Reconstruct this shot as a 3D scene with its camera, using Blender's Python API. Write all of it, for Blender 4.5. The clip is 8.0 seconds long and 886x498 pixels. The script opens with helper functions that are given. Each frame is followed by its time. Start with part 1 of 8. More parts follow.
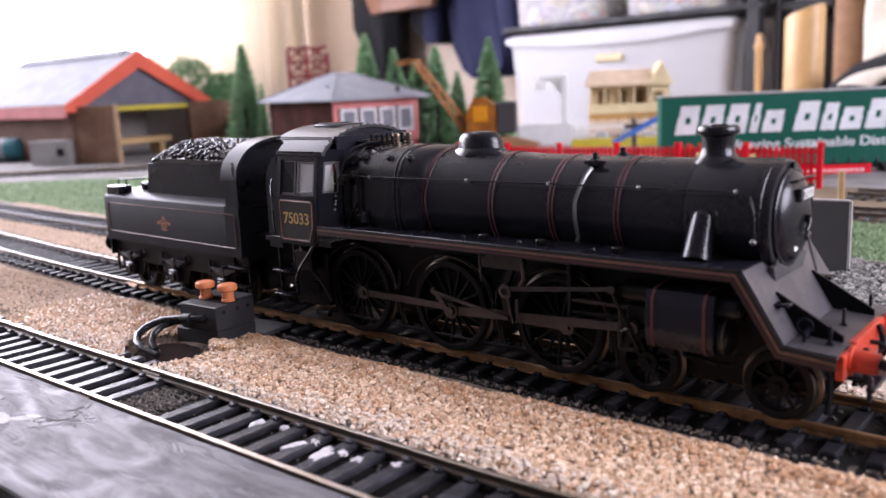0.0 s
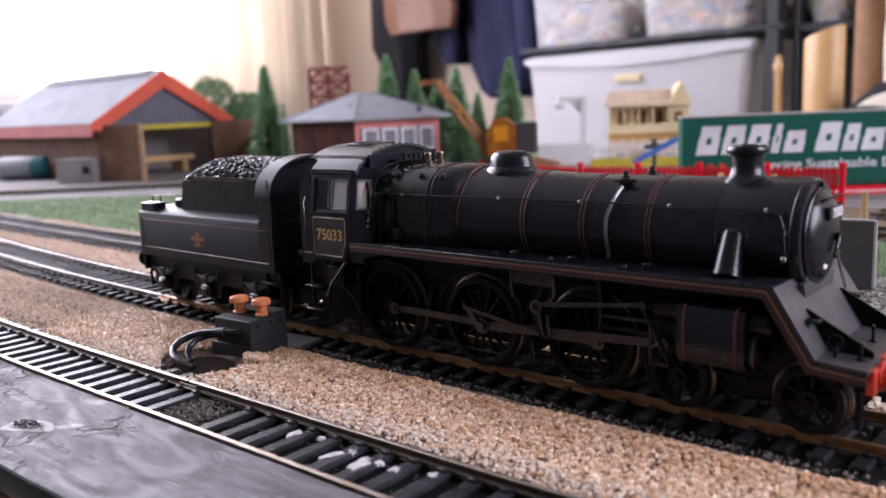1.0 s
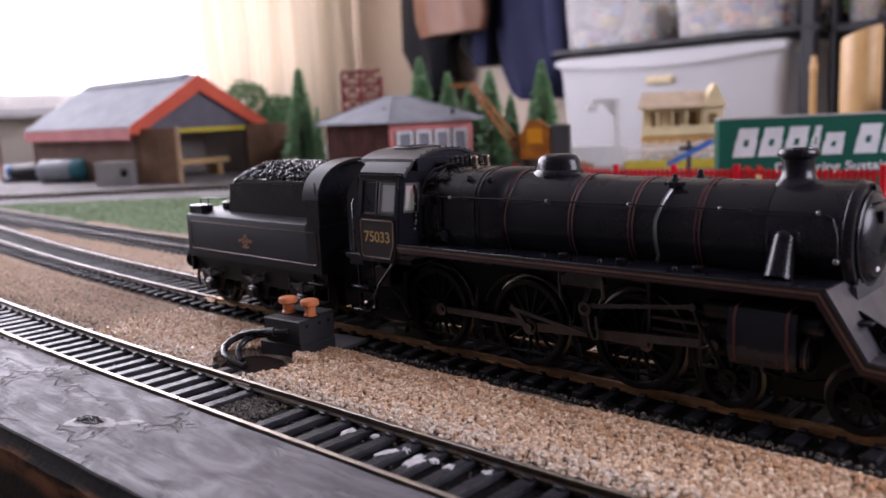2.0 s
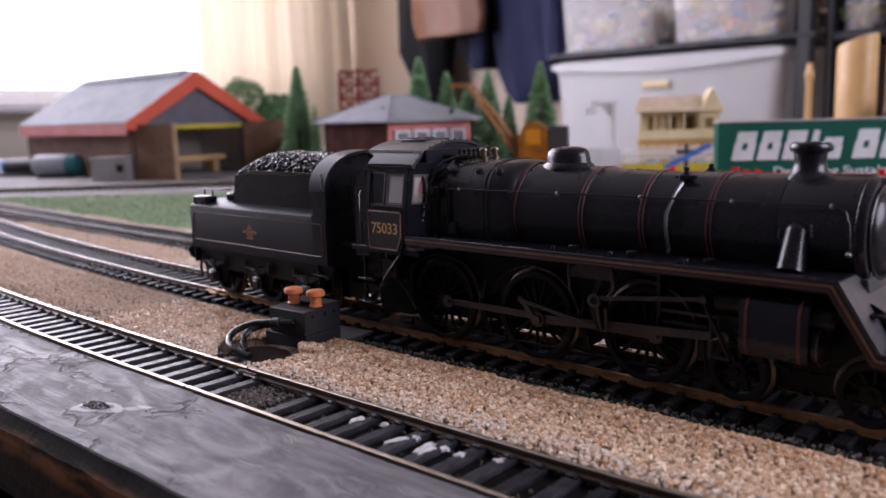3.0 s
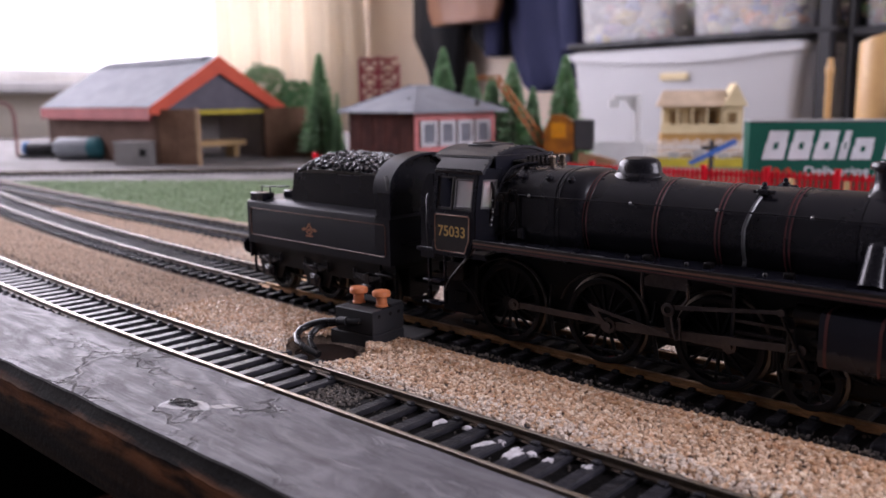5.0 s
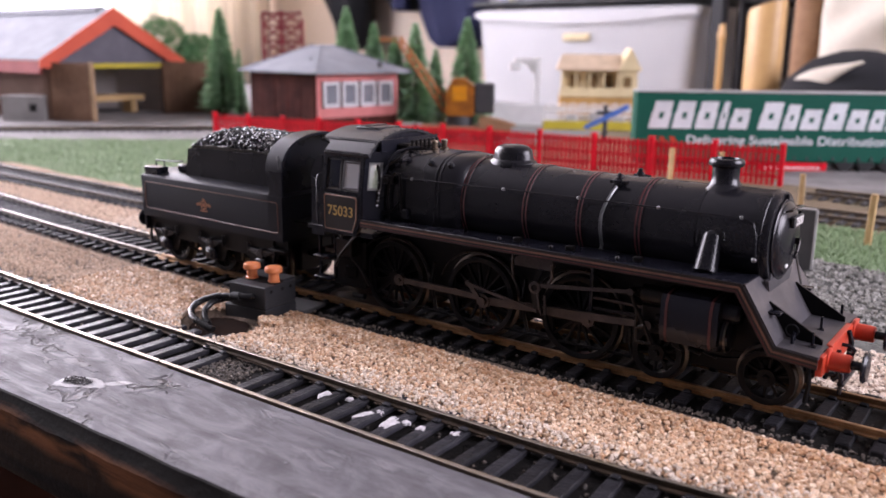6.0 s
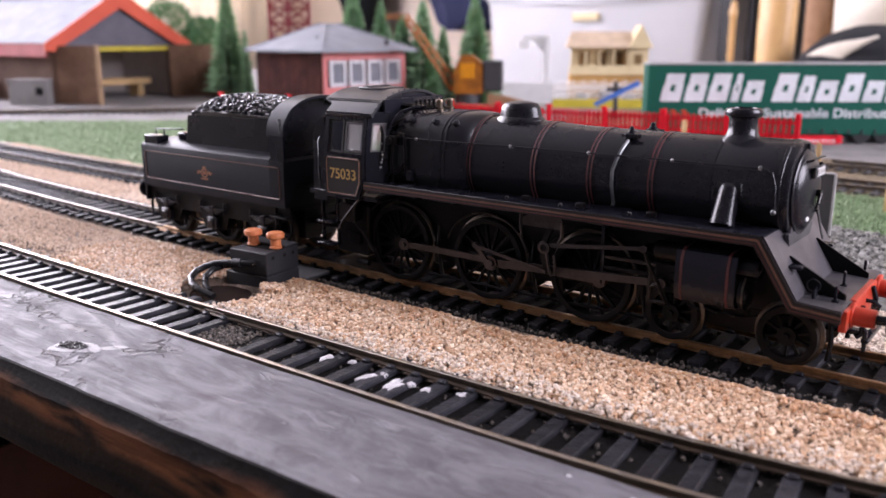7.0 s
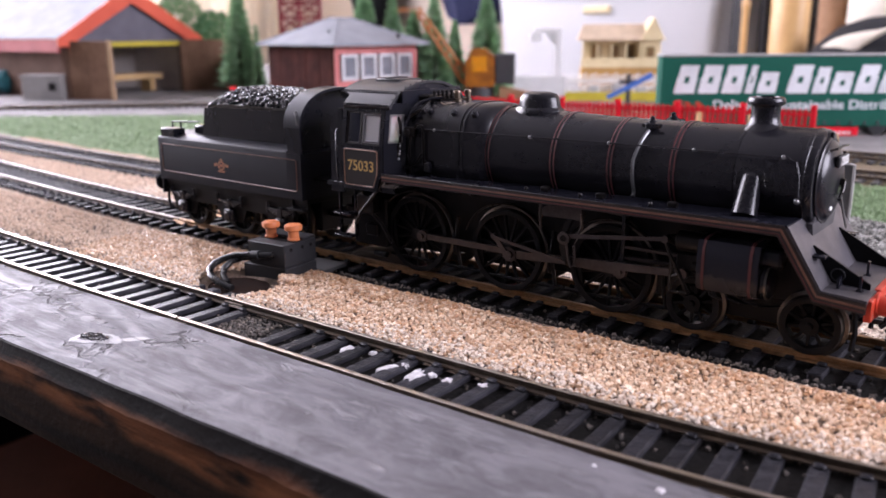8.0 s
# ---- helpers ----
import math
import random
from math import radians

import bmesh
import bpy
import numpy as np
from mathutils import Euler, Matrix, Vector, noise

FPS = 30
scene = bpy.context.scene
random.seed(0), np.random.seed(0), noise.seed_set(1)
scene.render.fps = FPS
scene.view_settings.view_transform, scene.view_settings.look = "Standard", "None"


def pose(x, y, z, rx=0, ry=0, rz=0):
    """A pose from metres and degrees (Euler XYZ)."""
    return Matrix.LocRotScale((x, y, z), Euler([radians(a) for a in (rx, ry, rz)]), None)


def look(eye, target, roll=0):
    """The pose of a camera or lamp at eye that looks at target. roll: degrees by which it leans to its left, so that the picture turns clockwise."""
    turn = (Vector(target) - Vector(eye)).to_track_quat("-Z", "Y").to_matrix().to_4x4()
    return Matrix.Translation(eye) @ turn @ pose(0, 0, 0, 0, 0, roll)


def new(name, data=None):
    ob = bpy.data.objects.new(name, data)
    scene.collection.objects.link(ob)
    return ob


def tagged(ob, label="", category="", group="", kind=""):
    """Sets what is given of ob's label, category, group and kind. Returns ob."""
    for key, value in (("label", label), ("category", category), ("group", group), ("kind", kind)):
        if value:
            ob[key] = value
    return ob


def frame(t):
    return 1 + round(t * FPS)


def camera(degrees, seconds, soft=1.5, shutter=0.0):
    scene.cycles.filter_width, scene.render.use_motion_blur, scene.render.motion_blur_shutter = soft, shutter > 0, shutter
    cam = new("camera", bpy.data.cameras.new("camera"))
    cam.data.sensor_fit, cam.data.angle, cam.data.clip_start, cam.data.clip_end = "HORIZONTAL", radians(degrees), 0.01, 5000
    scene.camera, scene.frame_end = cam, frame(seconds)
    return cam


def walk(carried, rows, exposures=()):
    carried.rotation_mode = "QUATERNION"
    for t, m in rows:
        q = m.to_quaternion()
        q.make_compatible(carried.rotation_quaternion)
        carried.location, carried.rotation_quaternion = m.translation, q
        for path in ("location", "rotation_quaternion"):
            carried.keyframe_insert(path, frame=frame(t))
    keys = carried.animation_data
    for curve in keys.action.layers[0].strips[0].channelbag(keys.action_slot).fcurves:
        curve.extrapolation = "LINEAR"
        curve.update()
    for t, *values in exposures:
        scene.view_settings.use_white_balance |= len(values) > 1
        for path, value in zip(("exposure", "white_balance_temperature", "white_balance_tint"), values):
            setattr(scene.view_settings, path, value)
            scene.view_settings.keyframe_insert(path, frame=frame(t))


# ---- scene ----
cam = camera(55.55, 8.0)
cam.data.dof.use_dof, cam.data.dof.focus_distance, cam.data.dof.aperture_fstop = True, 0.195, 22.0
ROWS = [
    (0, 0.11520, -0.15005, 0.05864, 79.172, 2.521, 39.983),
    (0.5, 0.11253, -0.15092, 0.05854, 78.970, 2.425, 39.708),
    (1, 0.11509, -0.15535, 0.05883, 80.534, 2.380, 41.109),
    (1.5, 0.11535, -0.15604, 0.05941, 79.760, 2.693, 42.132),
    (1.7, 0.11484, -0.15797, 0.05990, 80.447, 2.933, 42.988),
    (3, 0.11105, -0.16361, 0.05698, 80.935, 1.676, 42.607),
    (3.5, 0.11173, -0.16555, 0.05808, 81.363, 1.868, 43.686),
    (4, 0.10887, -0.16848, 0.05836, 80.682, 1.515, 43.908),
    (5.3, 0.10130, -0.17853, 0.06688, 79.213, -0.194, 42.125),
    (5.5, 0.10579, -0.17923, 0.07015, 77.735, -0.362, 40.055),
    (6, 0.11446, -0.18200, 0.07200, 76.717, -0.495, 37.095),
    (6.5, 0.11348, -0.17852, 0.06550, 76.077, -0.075, 37.338),
    (7, 0.11226, -0.17714, 0.06419, 75.854, 0.121, 37.681),
    (7.5, 0.11163, -0.17655, 0.06251, 75.473, 0.337, 37.945),
    (8, 0.11041, -0.17840, 0.06332, 75.491, 0.418, 38.282),
]
EXPOSURES = [(0.0, 0.38, 6100, 27), (0.5, 0.2, 6100, 28), (1.0, 0.0, 6100, 28), (1.5, -0.25, 6150, 28), (3.0, -0.42, 6150, 29), (4.2, -0.42, 6150, 28), (5.5, -0.17, 6200, 30), (6.0, 0.25, 6250, 29), (6.3, 0.33, 6250, 29), (7.2, 0.41, 6150, 28), (8.0, 0.46, 6100, 28)]
walk(cam, [(t, pose(x, y, z, rx, ry, rz)) for t, x, y, z, rx, ry, rz in ROWS], EXPOSURES)

# ---- world, window light, exposure ----
world = bpy.data.worlds.new("world")
scene.world = world
world.use_nodes = True
wn = world.node_tree
sky = wn.nodes.new("ShaderNodeTexSky")
sky.sky_type = "NISHITA"
sky.sun_disc = False
sky.sun_elevation = radians(35)
sky.sun_rotation = radians(60)
wn.nodes["Background"].inputs["Strength"].default_value = 0.08
wn.links.new(sky.outputs[0], wn.nodes["Background"].inputs["Color"])


def area_light(name, eye, target, sx, sy, power, colour):
    data = bpy.data.lights.new(name, "AREA")
    data.shape, data.size, data.size_y, data.energy, data.color = "RECTANGLE", sx, sy, power, colour
    ob = new(name, data)
    ob.matrix_world = look(eye, target)
    return ob


area_light("window_daylight", (-1.97, 0.36, 0.82), (0, 0.36, 0.78), 2.25, 1.35, 72.0, (0.97, 0.985, 1.0))
area_light("side_window_daylight", (1.46, 0.38, 0.74), (0, 0.38, 0.60), 1.15, 0.96, 36.0, (0.97, 0.985, 1.0))

# ---- building helpers: lengths in millimetres ----
MM = 0.001
# First positions pass through this grid, fitted so that things match the camera's view.
VIEW_GRID = np.array(((1.05349, -0.11363, -0.00065), (0.00305, 1.0327, 0.00134), (0.07503, 0.01782, 1.0)))
STATE = {"mode": "plan", "zone": None, "base": 0.0}


def plan(x, y):
    u = VIEW_GRID @ (x / 300, y / 300, 1.0)
    return 300 * u[0] / u[2], 300 * u[1] / u[2]


def zone_at(x, y, rz=0.0, z=-3.0):
    """Where a thing set at (x, y), turned by rz, stands to fit the camera's view: a turn, a size for each of its own
    axes, a place.
    """
    c, s = math.cos(radians(rz)), math.sin(radians(rz))
    o = Vector(plan(x, y))
    ex, ey = Vector(plan(x + c, y + s)) - o, Vector(plan(x - s, y + c)) - o
    turn = 0.5 * (math.atan2(ex.y, ex.x) + math.atan2(-ey.x, ey.y))
    if abs(math.atan2(ex.y, ex.x) - math.atan2(-ey.x, ey.y)) > 3:
        turn += math.pi
    up = 1.0 - 0.000254 * x - 0.000035 * y
    return Matrix.Translation((o.x, o.y, z)) @ Matrix.Rotation(turn, 4, "Z") @ Matrix.Diagonal((ex.length, ey.length, up, 1))


def group_zone(x, y):
    """One zone for a group of things that stand together round (x, y); gives the floor's height in that group's units."""
    STATE["zone"] = zone_at(x, y) @ Matrix.Translation((-x, -y, 3))
    up = 1.0 - 0.000254 * x - 0.000035 * y
    return (-850 + 3) / up - 3


def engine_x(x, y, z):
    """Length along the engine, from a first x, for a face y to the side and z up; fitted to the camera's view."""
    return 0.123 + 1.0604 * x - 0.000337 * x * x - 0.0936 * y - 0.000155 * x * y + 0.0251 * z


def lengthen(bm, rigid=False, face=None):
    """Stretch a part of the engine along the track so that it fits the camera's view."""
    d = STATE["base"]
    ys = [abs(v.co.y) for v in bm.verts]
    zs = [v.co.z for v in bm.verts]
    y = -min(17.5, max(ys)) if face is None else face
    z = (min(zs) + max(zs)) / 2
    back = engine_x(d, -8, 20) if d else 0.0
    if rigid:
        xs = [v.co.x for v in bm.verts]
        c = (min(xs) + max(xs)) / 2
        step = engine_x(c + d, y, z) - back - c
        for v in bm.verts:
            v.co.x += step
        return
    for v in bm.verts:
        v.co.x = engine_x(v.co.x + d, y, z) - back


def rgb(c):
    return (c[0], c[1], c[2], 1.0)


def mat(name, col, rough=0.5, metal=0.0, col2=None, scale=250.0, fine=1800.0, bump=0.15, depth=0.0002, spec=0.5, rvar=0.12, coat=0.0, rnd=0.0, detail=6.0):
    """A surface with two scales of colour change, uneven gloss and fine relief."""
    m = bpy.data.materials.new(name)
    m.use_nodes = True
    t = m.node_tree
    n, l = t.nodes, t.links
    p = n["Principled BSDF"]
    p.inputs["Metallic"].default_value = metal
    p.inputs["Specular IOR Level"].default_value = spec
    p.inputs["Coat Weight"].default_value = coat
    tc = n.new("ShaderNodeTexCoord")
    big = n.new("ShaderNodeTexNoise")
    big.inputs["Scale"].default_value, big.inputs["Detail"].default_value = scale, detail
    small = n.new("ShaderNodeTexNoise")
    small.inputs["Scale"].default_value, small.inputs["Detail"].default_value = fine, 4.0
    l.new(tc.outputs["Object"], big.inputs["Vector"])
    l.new(tc.outputs["Object"], small.inputs["Vector"])
    c2 = col2 or tuple(v * 0.72 for v in col)
    mix = n.new("ShaderNodeMix")
    mix.data_type = "RGBA"
    mix.inputs[6].default_value, mix.inputs[7].default_value = rgb(col), rgb(c2)
    ramp = n.new("ShaderNodeMapRange")
    ramp.inputs[1].default_value, ramp.inputs[2].default_value = 0.35, 0.68
    blend = n.new("ShaderNodeMath")
    blend.operation = "MULTIPLY_ADD"
    blend.inputs[1].default_value = 0.35
    l.new(small.outputs["Fac"], blend.inputs[0])
    add = n.new("ShaderNodeMath")
    add.operation = "MULTIPLY"
    add.inputs[1].default_value = 0.68
    l.new(big.outputs["Fac"], add.inputs[0])
    l.new(add.outputs[0], blend.inputs[2])
    l.new(blend.outputs[0], ramp.inputs[0])
    l.new(ramp.outputs[0], mix.inputs[0])
    out = mix.outputs[2]
    if rnd:
        info = n.new("ShaderNodeObjectInfo")
        hsv = n.new("ShaderNodeHueSaturation")
        mr = n.new("ShaderNodeMapRange")
        mr.inputs[3].default_value, mr.inputs[4].default_value = 1 - rnd, 1 + rnd
        l.new(info.outputs["Random"], mr.inputs[0])
        l.new(mr.outputs[0], hsv.inputs["Value"])
        l.new(out, hsv.inputs["Color"])
        out = hsv.outputs[0]
    l.new(out, p.inputs["Base Color"])
    rr = n.new("ShaderNodeMapRange")
    rr.inputs[3].default_value, rr.inputs[4].default_value = max(0.02, rough - rvar), min(1.0, rough + rvar)
    l.new(big.outputs["Fac"], rr.inputs[0])
    l.new(rr.outputs[0], p.inputs["Roughness"])
    if bump:
        b = n.new("ShaderNodeBump")
        b.inputs["Strength"].default_value, b.inputs["Distance"].default_value = bump, depth
        l.new(small.outputs["Fac"], b.inputs["Height"])
        l.new(b.outputs[0], p.inputs["Normal"])
    return m


def island_mat(name, stops, rough=0.8, value=0.35, bump=0.2, fine=2500.0, spec=0.4):
    """For loose pieces joined in one mesh: every island takes a colour of its own from the stops."""
    m = bpy.data.materials.new(name)
    m.use_nodes = True
    n, l = m.node_tree.nodes, m.node_tree.links
    p = n["Principled BSDF"]
    g = n.new("ShaderNodeNewGeometry")
    r = n.new("ShaderNodeValToRGB")
    e = r.color_ramp.elements
    e[0].color, e[0].position = rgb(stops[0]), 0.0
    e[1].color, e[1].position = rgb(stops[-1]), 1.0
    for i, c in enumerate(stops[1:-1]):
        k = e.new((i + 1) / (len(stops) - 1))
        k.color = rgb(c)
    l.new(g.outputs["Random Per Island"], r.inputs[0])
    tc = n.new("ShaderNodeTexCoord")
    s = n.new("ShaderNodeTexNoise")
    s.inputs["Scale"].default_value = fine
    l.new(tc.outputs["Object"], s.inputs["Vector"])
    hsv = n.new("ShaderNodeHueSaturation")
    mr = n.new("ShaderNodeMapRange")
    mr.inputs[3].default_value, mr.inputs[4].default_value = 1 - value, 1 + value
    l.new(s.outputs["Fac"], mr.inputs[0])
    l.new(mr.outputs[0], hsv.inputs["Value"])
    l.new(r.outputs[0], hsv.inputs["Color"])
    l.new(hsv.outputs[0], p.inputs["Base Color"])
    p.inputs["Roughness"].default_value = rough
    p.inputs["Specular IOR Level"].default_value = spec
    b = n.new("ShaderNodeBump")
    b.inputs["Strength"].default_value, b.inputs["Distance"].default_value = bump, 0.0003
    l.new(s.outputs["Fac"], b.inputs["Height"])
    l.new(b.outputs[0], p.inputs["Normal"])
    return m


def box(bm, x0, x1, y0, y1, z0, z1, c=0.0, m=None):
    """A box; c chamfers its edges; m turns or moves it."""
    x0, x1 = min(x0, x1), max(x0, x1)
    y0, y1 = min(y0, y1), max(y0, y1)
    z0, z1 = min(z0, z1), max(z0, z1)
    c = min(c, (x1 - x0) * 0.45, (y1 - y0) * 0.45, (z1 - z0) * 0.45)
    M = m or Matrix.Identity(4)
    X, Y, Z = (x0, x1), (y0, y1), (z0, z1)
    if c <= 0:
        v = [bm.verts.new(M @ Vector((X[i & 1], Y[i >> 1 & 1], Z[i >> 2]))) for i in range(8)]
        for f in ((0, 2, 3, 1), (4, 5, 7, 6), (0, 1, 5, 4), (2, 6, 7, 3), (0, 4, 6, 2), (1, 3, 7, 5)):
            bm.faces.new([v[k] for k in f])
        return
    V = {}
    for i in range(8):
        s = (i & 1, i >> 1 & 1, i >> 2)
        p = [X[s[0]], Y[s[1]], Z[s[2]]]
        for a in range(3):
            q = list(p)
            for b in range(3):
                if b != a:
                    q[b] += c if s[b] == 0 else -c
            V[s, a] = bm.verts.new(M @ Vector(q))
    for a in range(3):
        b, d = (a + 1) % 3, (a + 2) % 3
        for s in (0, 1):
            ring = []
            for u, w in ((0, 0), (1, 0), (1, 1), (0, 1)):
                k = [0, 0, 0]
                k[a], k[b], k[d] = s, u, w
                ring.append(V[tuple(k), a])
            bm.faces.new(ring if s else ring[::-1])
        for u in (0, 1):
            for w in (0, 1):
                k0, k1 = [0, 0, 0], [0, 0, 0]
                k0[a], k1[a] = 0, 1
                k0[b] = k1[b] = u
                k0[d] = k1[d] = w
                k0, k1 = tuple(k0), tuple(k1)
                bm.faces.new((V[k0, b], V[k1, b], V[k1, d], V[k0, d]))
    for i in range(8):
        s = (i & 1, i >> 1 & 1, i >> 2)
        bm.faces.new((V[s, 0], V[s, 1], V[s, 2]))


def loft(bm, rings, closed=True, caps=True):
    """Skins rings of points; all rings have as many points."""
    R = [[bm.verts.new(p) for p in ring] for ring in rings]
    n = len(R[0])
    for a, b in zip(R, R[1:]):
        for i in range(n if closed else n - 1):
            j = (i + 1) % n
            bm.faces.new((a[i], a[j], b[j], b[i]))
    if caps and closed:
        bm.faces.new(R[0][::-1])
        bm.faces.new(R[-1])
    return R


def prism(bm, poly, a0, a1, axis="y"):
    """An outline swept along an axis. Outline in (x, z) for y, (y, z) for x, (x, y) for z."""
    put = {"y": lambda p, a: (p[0], a, p[1]), "x": lambda p, a: (a, p[0], p[1]), "z": lambda p, a: (p[0], p[1], a)}[axis]
    loft(bm, [[put(p, a0) for p in poly], [put(p, a1) for p in poly]])


def basis(d):
    d = Vector(d).normalized()
    u = d.orthogonal().normalized()
    return d, u, d.cross(u)


def cyl(bm, p0, p1, r0, r1=None, seg=16, caps=True):
    p0, p1 = Vector(p0), Vector(p1)
    d, u, w = basis(p1 - p0)
    r1 = r0 if r1 is None else r1
    loft(bm, [[p + r * (math.cos(a) * u + math.sin(a) * w) for a in (2 * math.pi * k / seg for k in range(seg))] for p, r in ((p0, r0), (p1, r1))], caps=caps)


def lathe(bm, prof, origin, axis=(0, 0, 1), seg=24, sy=1.0, caps=True):
    """Turns a profile of (radius, height) round an axis."""
    o = Vector(origin)
    d = Vector(axis).normalized()
    u = Vector((1, 0, 0)) if abs(d.x) < 0.9 else Vector((0, 1, 0))
    u = (u - d * u.dot(d)).normalized()
    w = d.cross(u)
    loft(bm, [[o + d * h + r * (math.cos(a) * u + sy * math.sin(a) * w) for a in (2 * math.pi * k / seg for k in range(seg))] for r, h in prof], caps=caps)


def tube(bm, pts, r, seg=6):
    """A rod bent along points."""
    P = [Vector(p) for p in pts]
    rings = []
    d, u, w = basis(P[1] - P[0])
    for i, p in enumerate(P):
        t = (P[min(i + 1, len(P) - 1)] - P[max(i - 1, 0)]).normalized()
        u = (u - t * u.dot(t)).normalized()
        w = t.cross(u)
        rings.append([p + r * (math.cos(a) * u + math.sin(a) * w) for a in (2 * math.pi * k / seg for k in range(seg))])
    loft(bm, rings)


def ball(bm, c, r, seg=10, rows=6, sx=1, sy=1, sz=1):
    prof = [(max(0.02, math.sin(math.pi * i / rows)), -math.cos(math.pi * i / rows)) for i in range(rows + 1)]
    c = Vector(c)
    loft(bm, [[c + Vector((r * sx * q * math.cos(a), r * sy * q * math.sin(a), r * sz * h)) for a in (2 * math.pi * k / seg for k in range(seg))] for q, h in prof])


def mesh_of(name, bm, material, sharp=0.6):
    bmesh.ops.recalc_face_normals(bm, faces=bm.faces)
    for f in bm.faces:
        f.smooth = True
    for e in bm.edges:
        if len(e.link_faces) == 2 and e.calc_face_angle(0) > sharp:
            e.smooth = False
    bmesh.ops.scale(bm, vec=(MM, MM, MM), verts=bm.verts)
    me = bpy.data.meshes.new(name)
    bm.to_mesh(me)
    bm.free()
    for x in material if isinstance(material, (list, tuple)) else [material]:
        me.materials.append(x)
    return me


def part(name, bm, material, parent=None, label="", sharp=0.6, rigid=False, face=None):
    """One mesh object under a thing or a part."""
    if STATE["mode"] == "engine":
        lengthen(bm, rigid, face)
    elif STATE["mode"] == "plan" and (parent is None or parent.data is not None and STATE["zone"]):
        m = STATE["zone"]
        if m is None:
            xs, ys = [v.co.x for v in bm.verts], [v.co.y for v in bm.verts]
            x, y = (min(xs) + max(xs)) / 2, (min(ys) + max(ys)) / 2
            m = zone_at(x, y) @ Matrix.Translation((-x, -y, 3))
        bm.transform(m)
    ob = new(name, mesh_of(name, bm, material, sharp))
    if parent:
        ob.parent = parent
    if label:
        ob["label"] = label
    return ob


def thing(name, label, category, group="", at=(0, 0, 0), rz=0.0, kind=""):
    """An Empty at the base of a thing; its parts are built round the base."""
    ob = new(name)
    ob.empty_display_size = 0.01
    if STATE["mode"] != "plan":
        ob.matrix_basis = pose(at[0] * MM, at[1] * MM, at[2] * MM, 0, 0, rz)
    else:
        m = STATE["zone"] @ Matrix.Translation(at) if STATE["zone"] else zone_at(at[0], at[1], rz, at[2])
        m.translation *= MM
        ob.matrix_basis = m
    return tagged(ob, label, category, group, kind)


def pieces(name, boxes, material, parent, c=0.15, m=None):
    """Each box a part of its own."""
    for x0, x1, y0, y1, z0, z1 in boxes:
        b = bmesh.new()
        box(b, x0, x1, y0, y1, z0, z1, c, m)
        part(name, b, material, parent)


def raw(name, verts, faces, material, parent=None, smooth=False):
    """A mesh straight from arrays, in millimetres."""
    me = bpy.data.meshes.new(name)
    me.from_pydata((np.asarray(verts) * MM).tolist(), [], faces if isinstance(faces, list) else faces.tolist())
    for x in material if isinstance(material, (list, tuple)) else [material]:
        me.materials.append(x)
    if smooth:
        me.polygons.foreach_set("use_smooth", [True] * len(me.polygons))
    me.update()
    ob = new(name, me)
    if parent:
        ob.parent = parent
    return ob


def scatter(points, size, rng, flat=0.9, jitter=0.2):
    """Many small rough stones: squashed, uneven octahedra with cut corners, joined in arrays."""
    base = np.array([(1, 0, 0), (0.3, 0.95, 0), (-0.8, 0.6, 0), (-0.8, -0.6, 0), (0.3, -0.95, 0), (0.5, 0.2, 0.8), (-0.35, 0.4, 0.85), (-0.2, -0.5, 0.8), (0, 0, -0.9)]) * 0.96
    tri = np.array([(0, 1, 5), (1, 6, 5), (1, 2, 6), (2, 3, 6), (3, 7, 6), (3, 4, 7), (4, 0, 7), (0, 5, 7), (5, 6, 7), (1, 0, 8), (2, 1, 8), (3, 2, 8), (4, 3, 8), (0, 4, 8)])
    n = len(points)
    v = base[None] * (1 + jitter * (rng.random((n, 9, 3)) - 0.5) * 2)
    q = rng.normal(size=(n, 4))
    q /= np.linalg.norm(q, axis=1, keepdims=True)
    w, x, y, z = q.T
    R = np.stack([1 - 2 * (y * y + z * z), 2 * (x * y - z * w), 2 * (x * z + y * w), 2 * (x * y + z * w), 1 - 2 * (x * x + z * z), 2 * (y * z - x * w), 2 * (x * z - y * w), 2 * (y * z + x * w), 1 - 2 * (x * x + y * y)], 1).reshape(n, 3, 3)
    v = np.einsum("nij,nkj->nki", R, v)
    v[..., 2] *= flat
    v *= (np.asarray(size)[:, None, None] if np.ndim(size) else size)
    v += np.asarray(points)[:, None]
    f = tri[None] + 9 * np.arange(n)[:, None, None]
    return v.reshape(-1, 3), f.reshape(-1, 3)


def lettering(name, body, size, material, m, parent, thick=0.08, shear=0.0, align="CENTER", bold=0.0, wide=1.0):
    """Words in the built-in font, turned into a mesh; m places them (letters face +z, run along +x)."""
    cu = bpy.data.curves.new(name, "FONT")
    cu.body, cu.size, cu.extrude, cu.shear, cu.align_x, cu.align_y, cu.offset = body, size * MM, thick * MM, shear, align, "CENTER", bold * MM
    tmp = new(name, cu)
    bpy.context.view_layer.update()
    me = bpy.data.meshes.new_from_object(tmp.evaluated_get(bpy.context.evaluated_depsgraph_get()))
    bpy.data.objects.remove(tmp)
    me.transform(m @ Matrix.Diagonal((wide, 1, 1, 1)))
    me.materials.clear()
    me.materials.append(material)
    ob = new(name, me)
    ob.parent = parent
    return ob

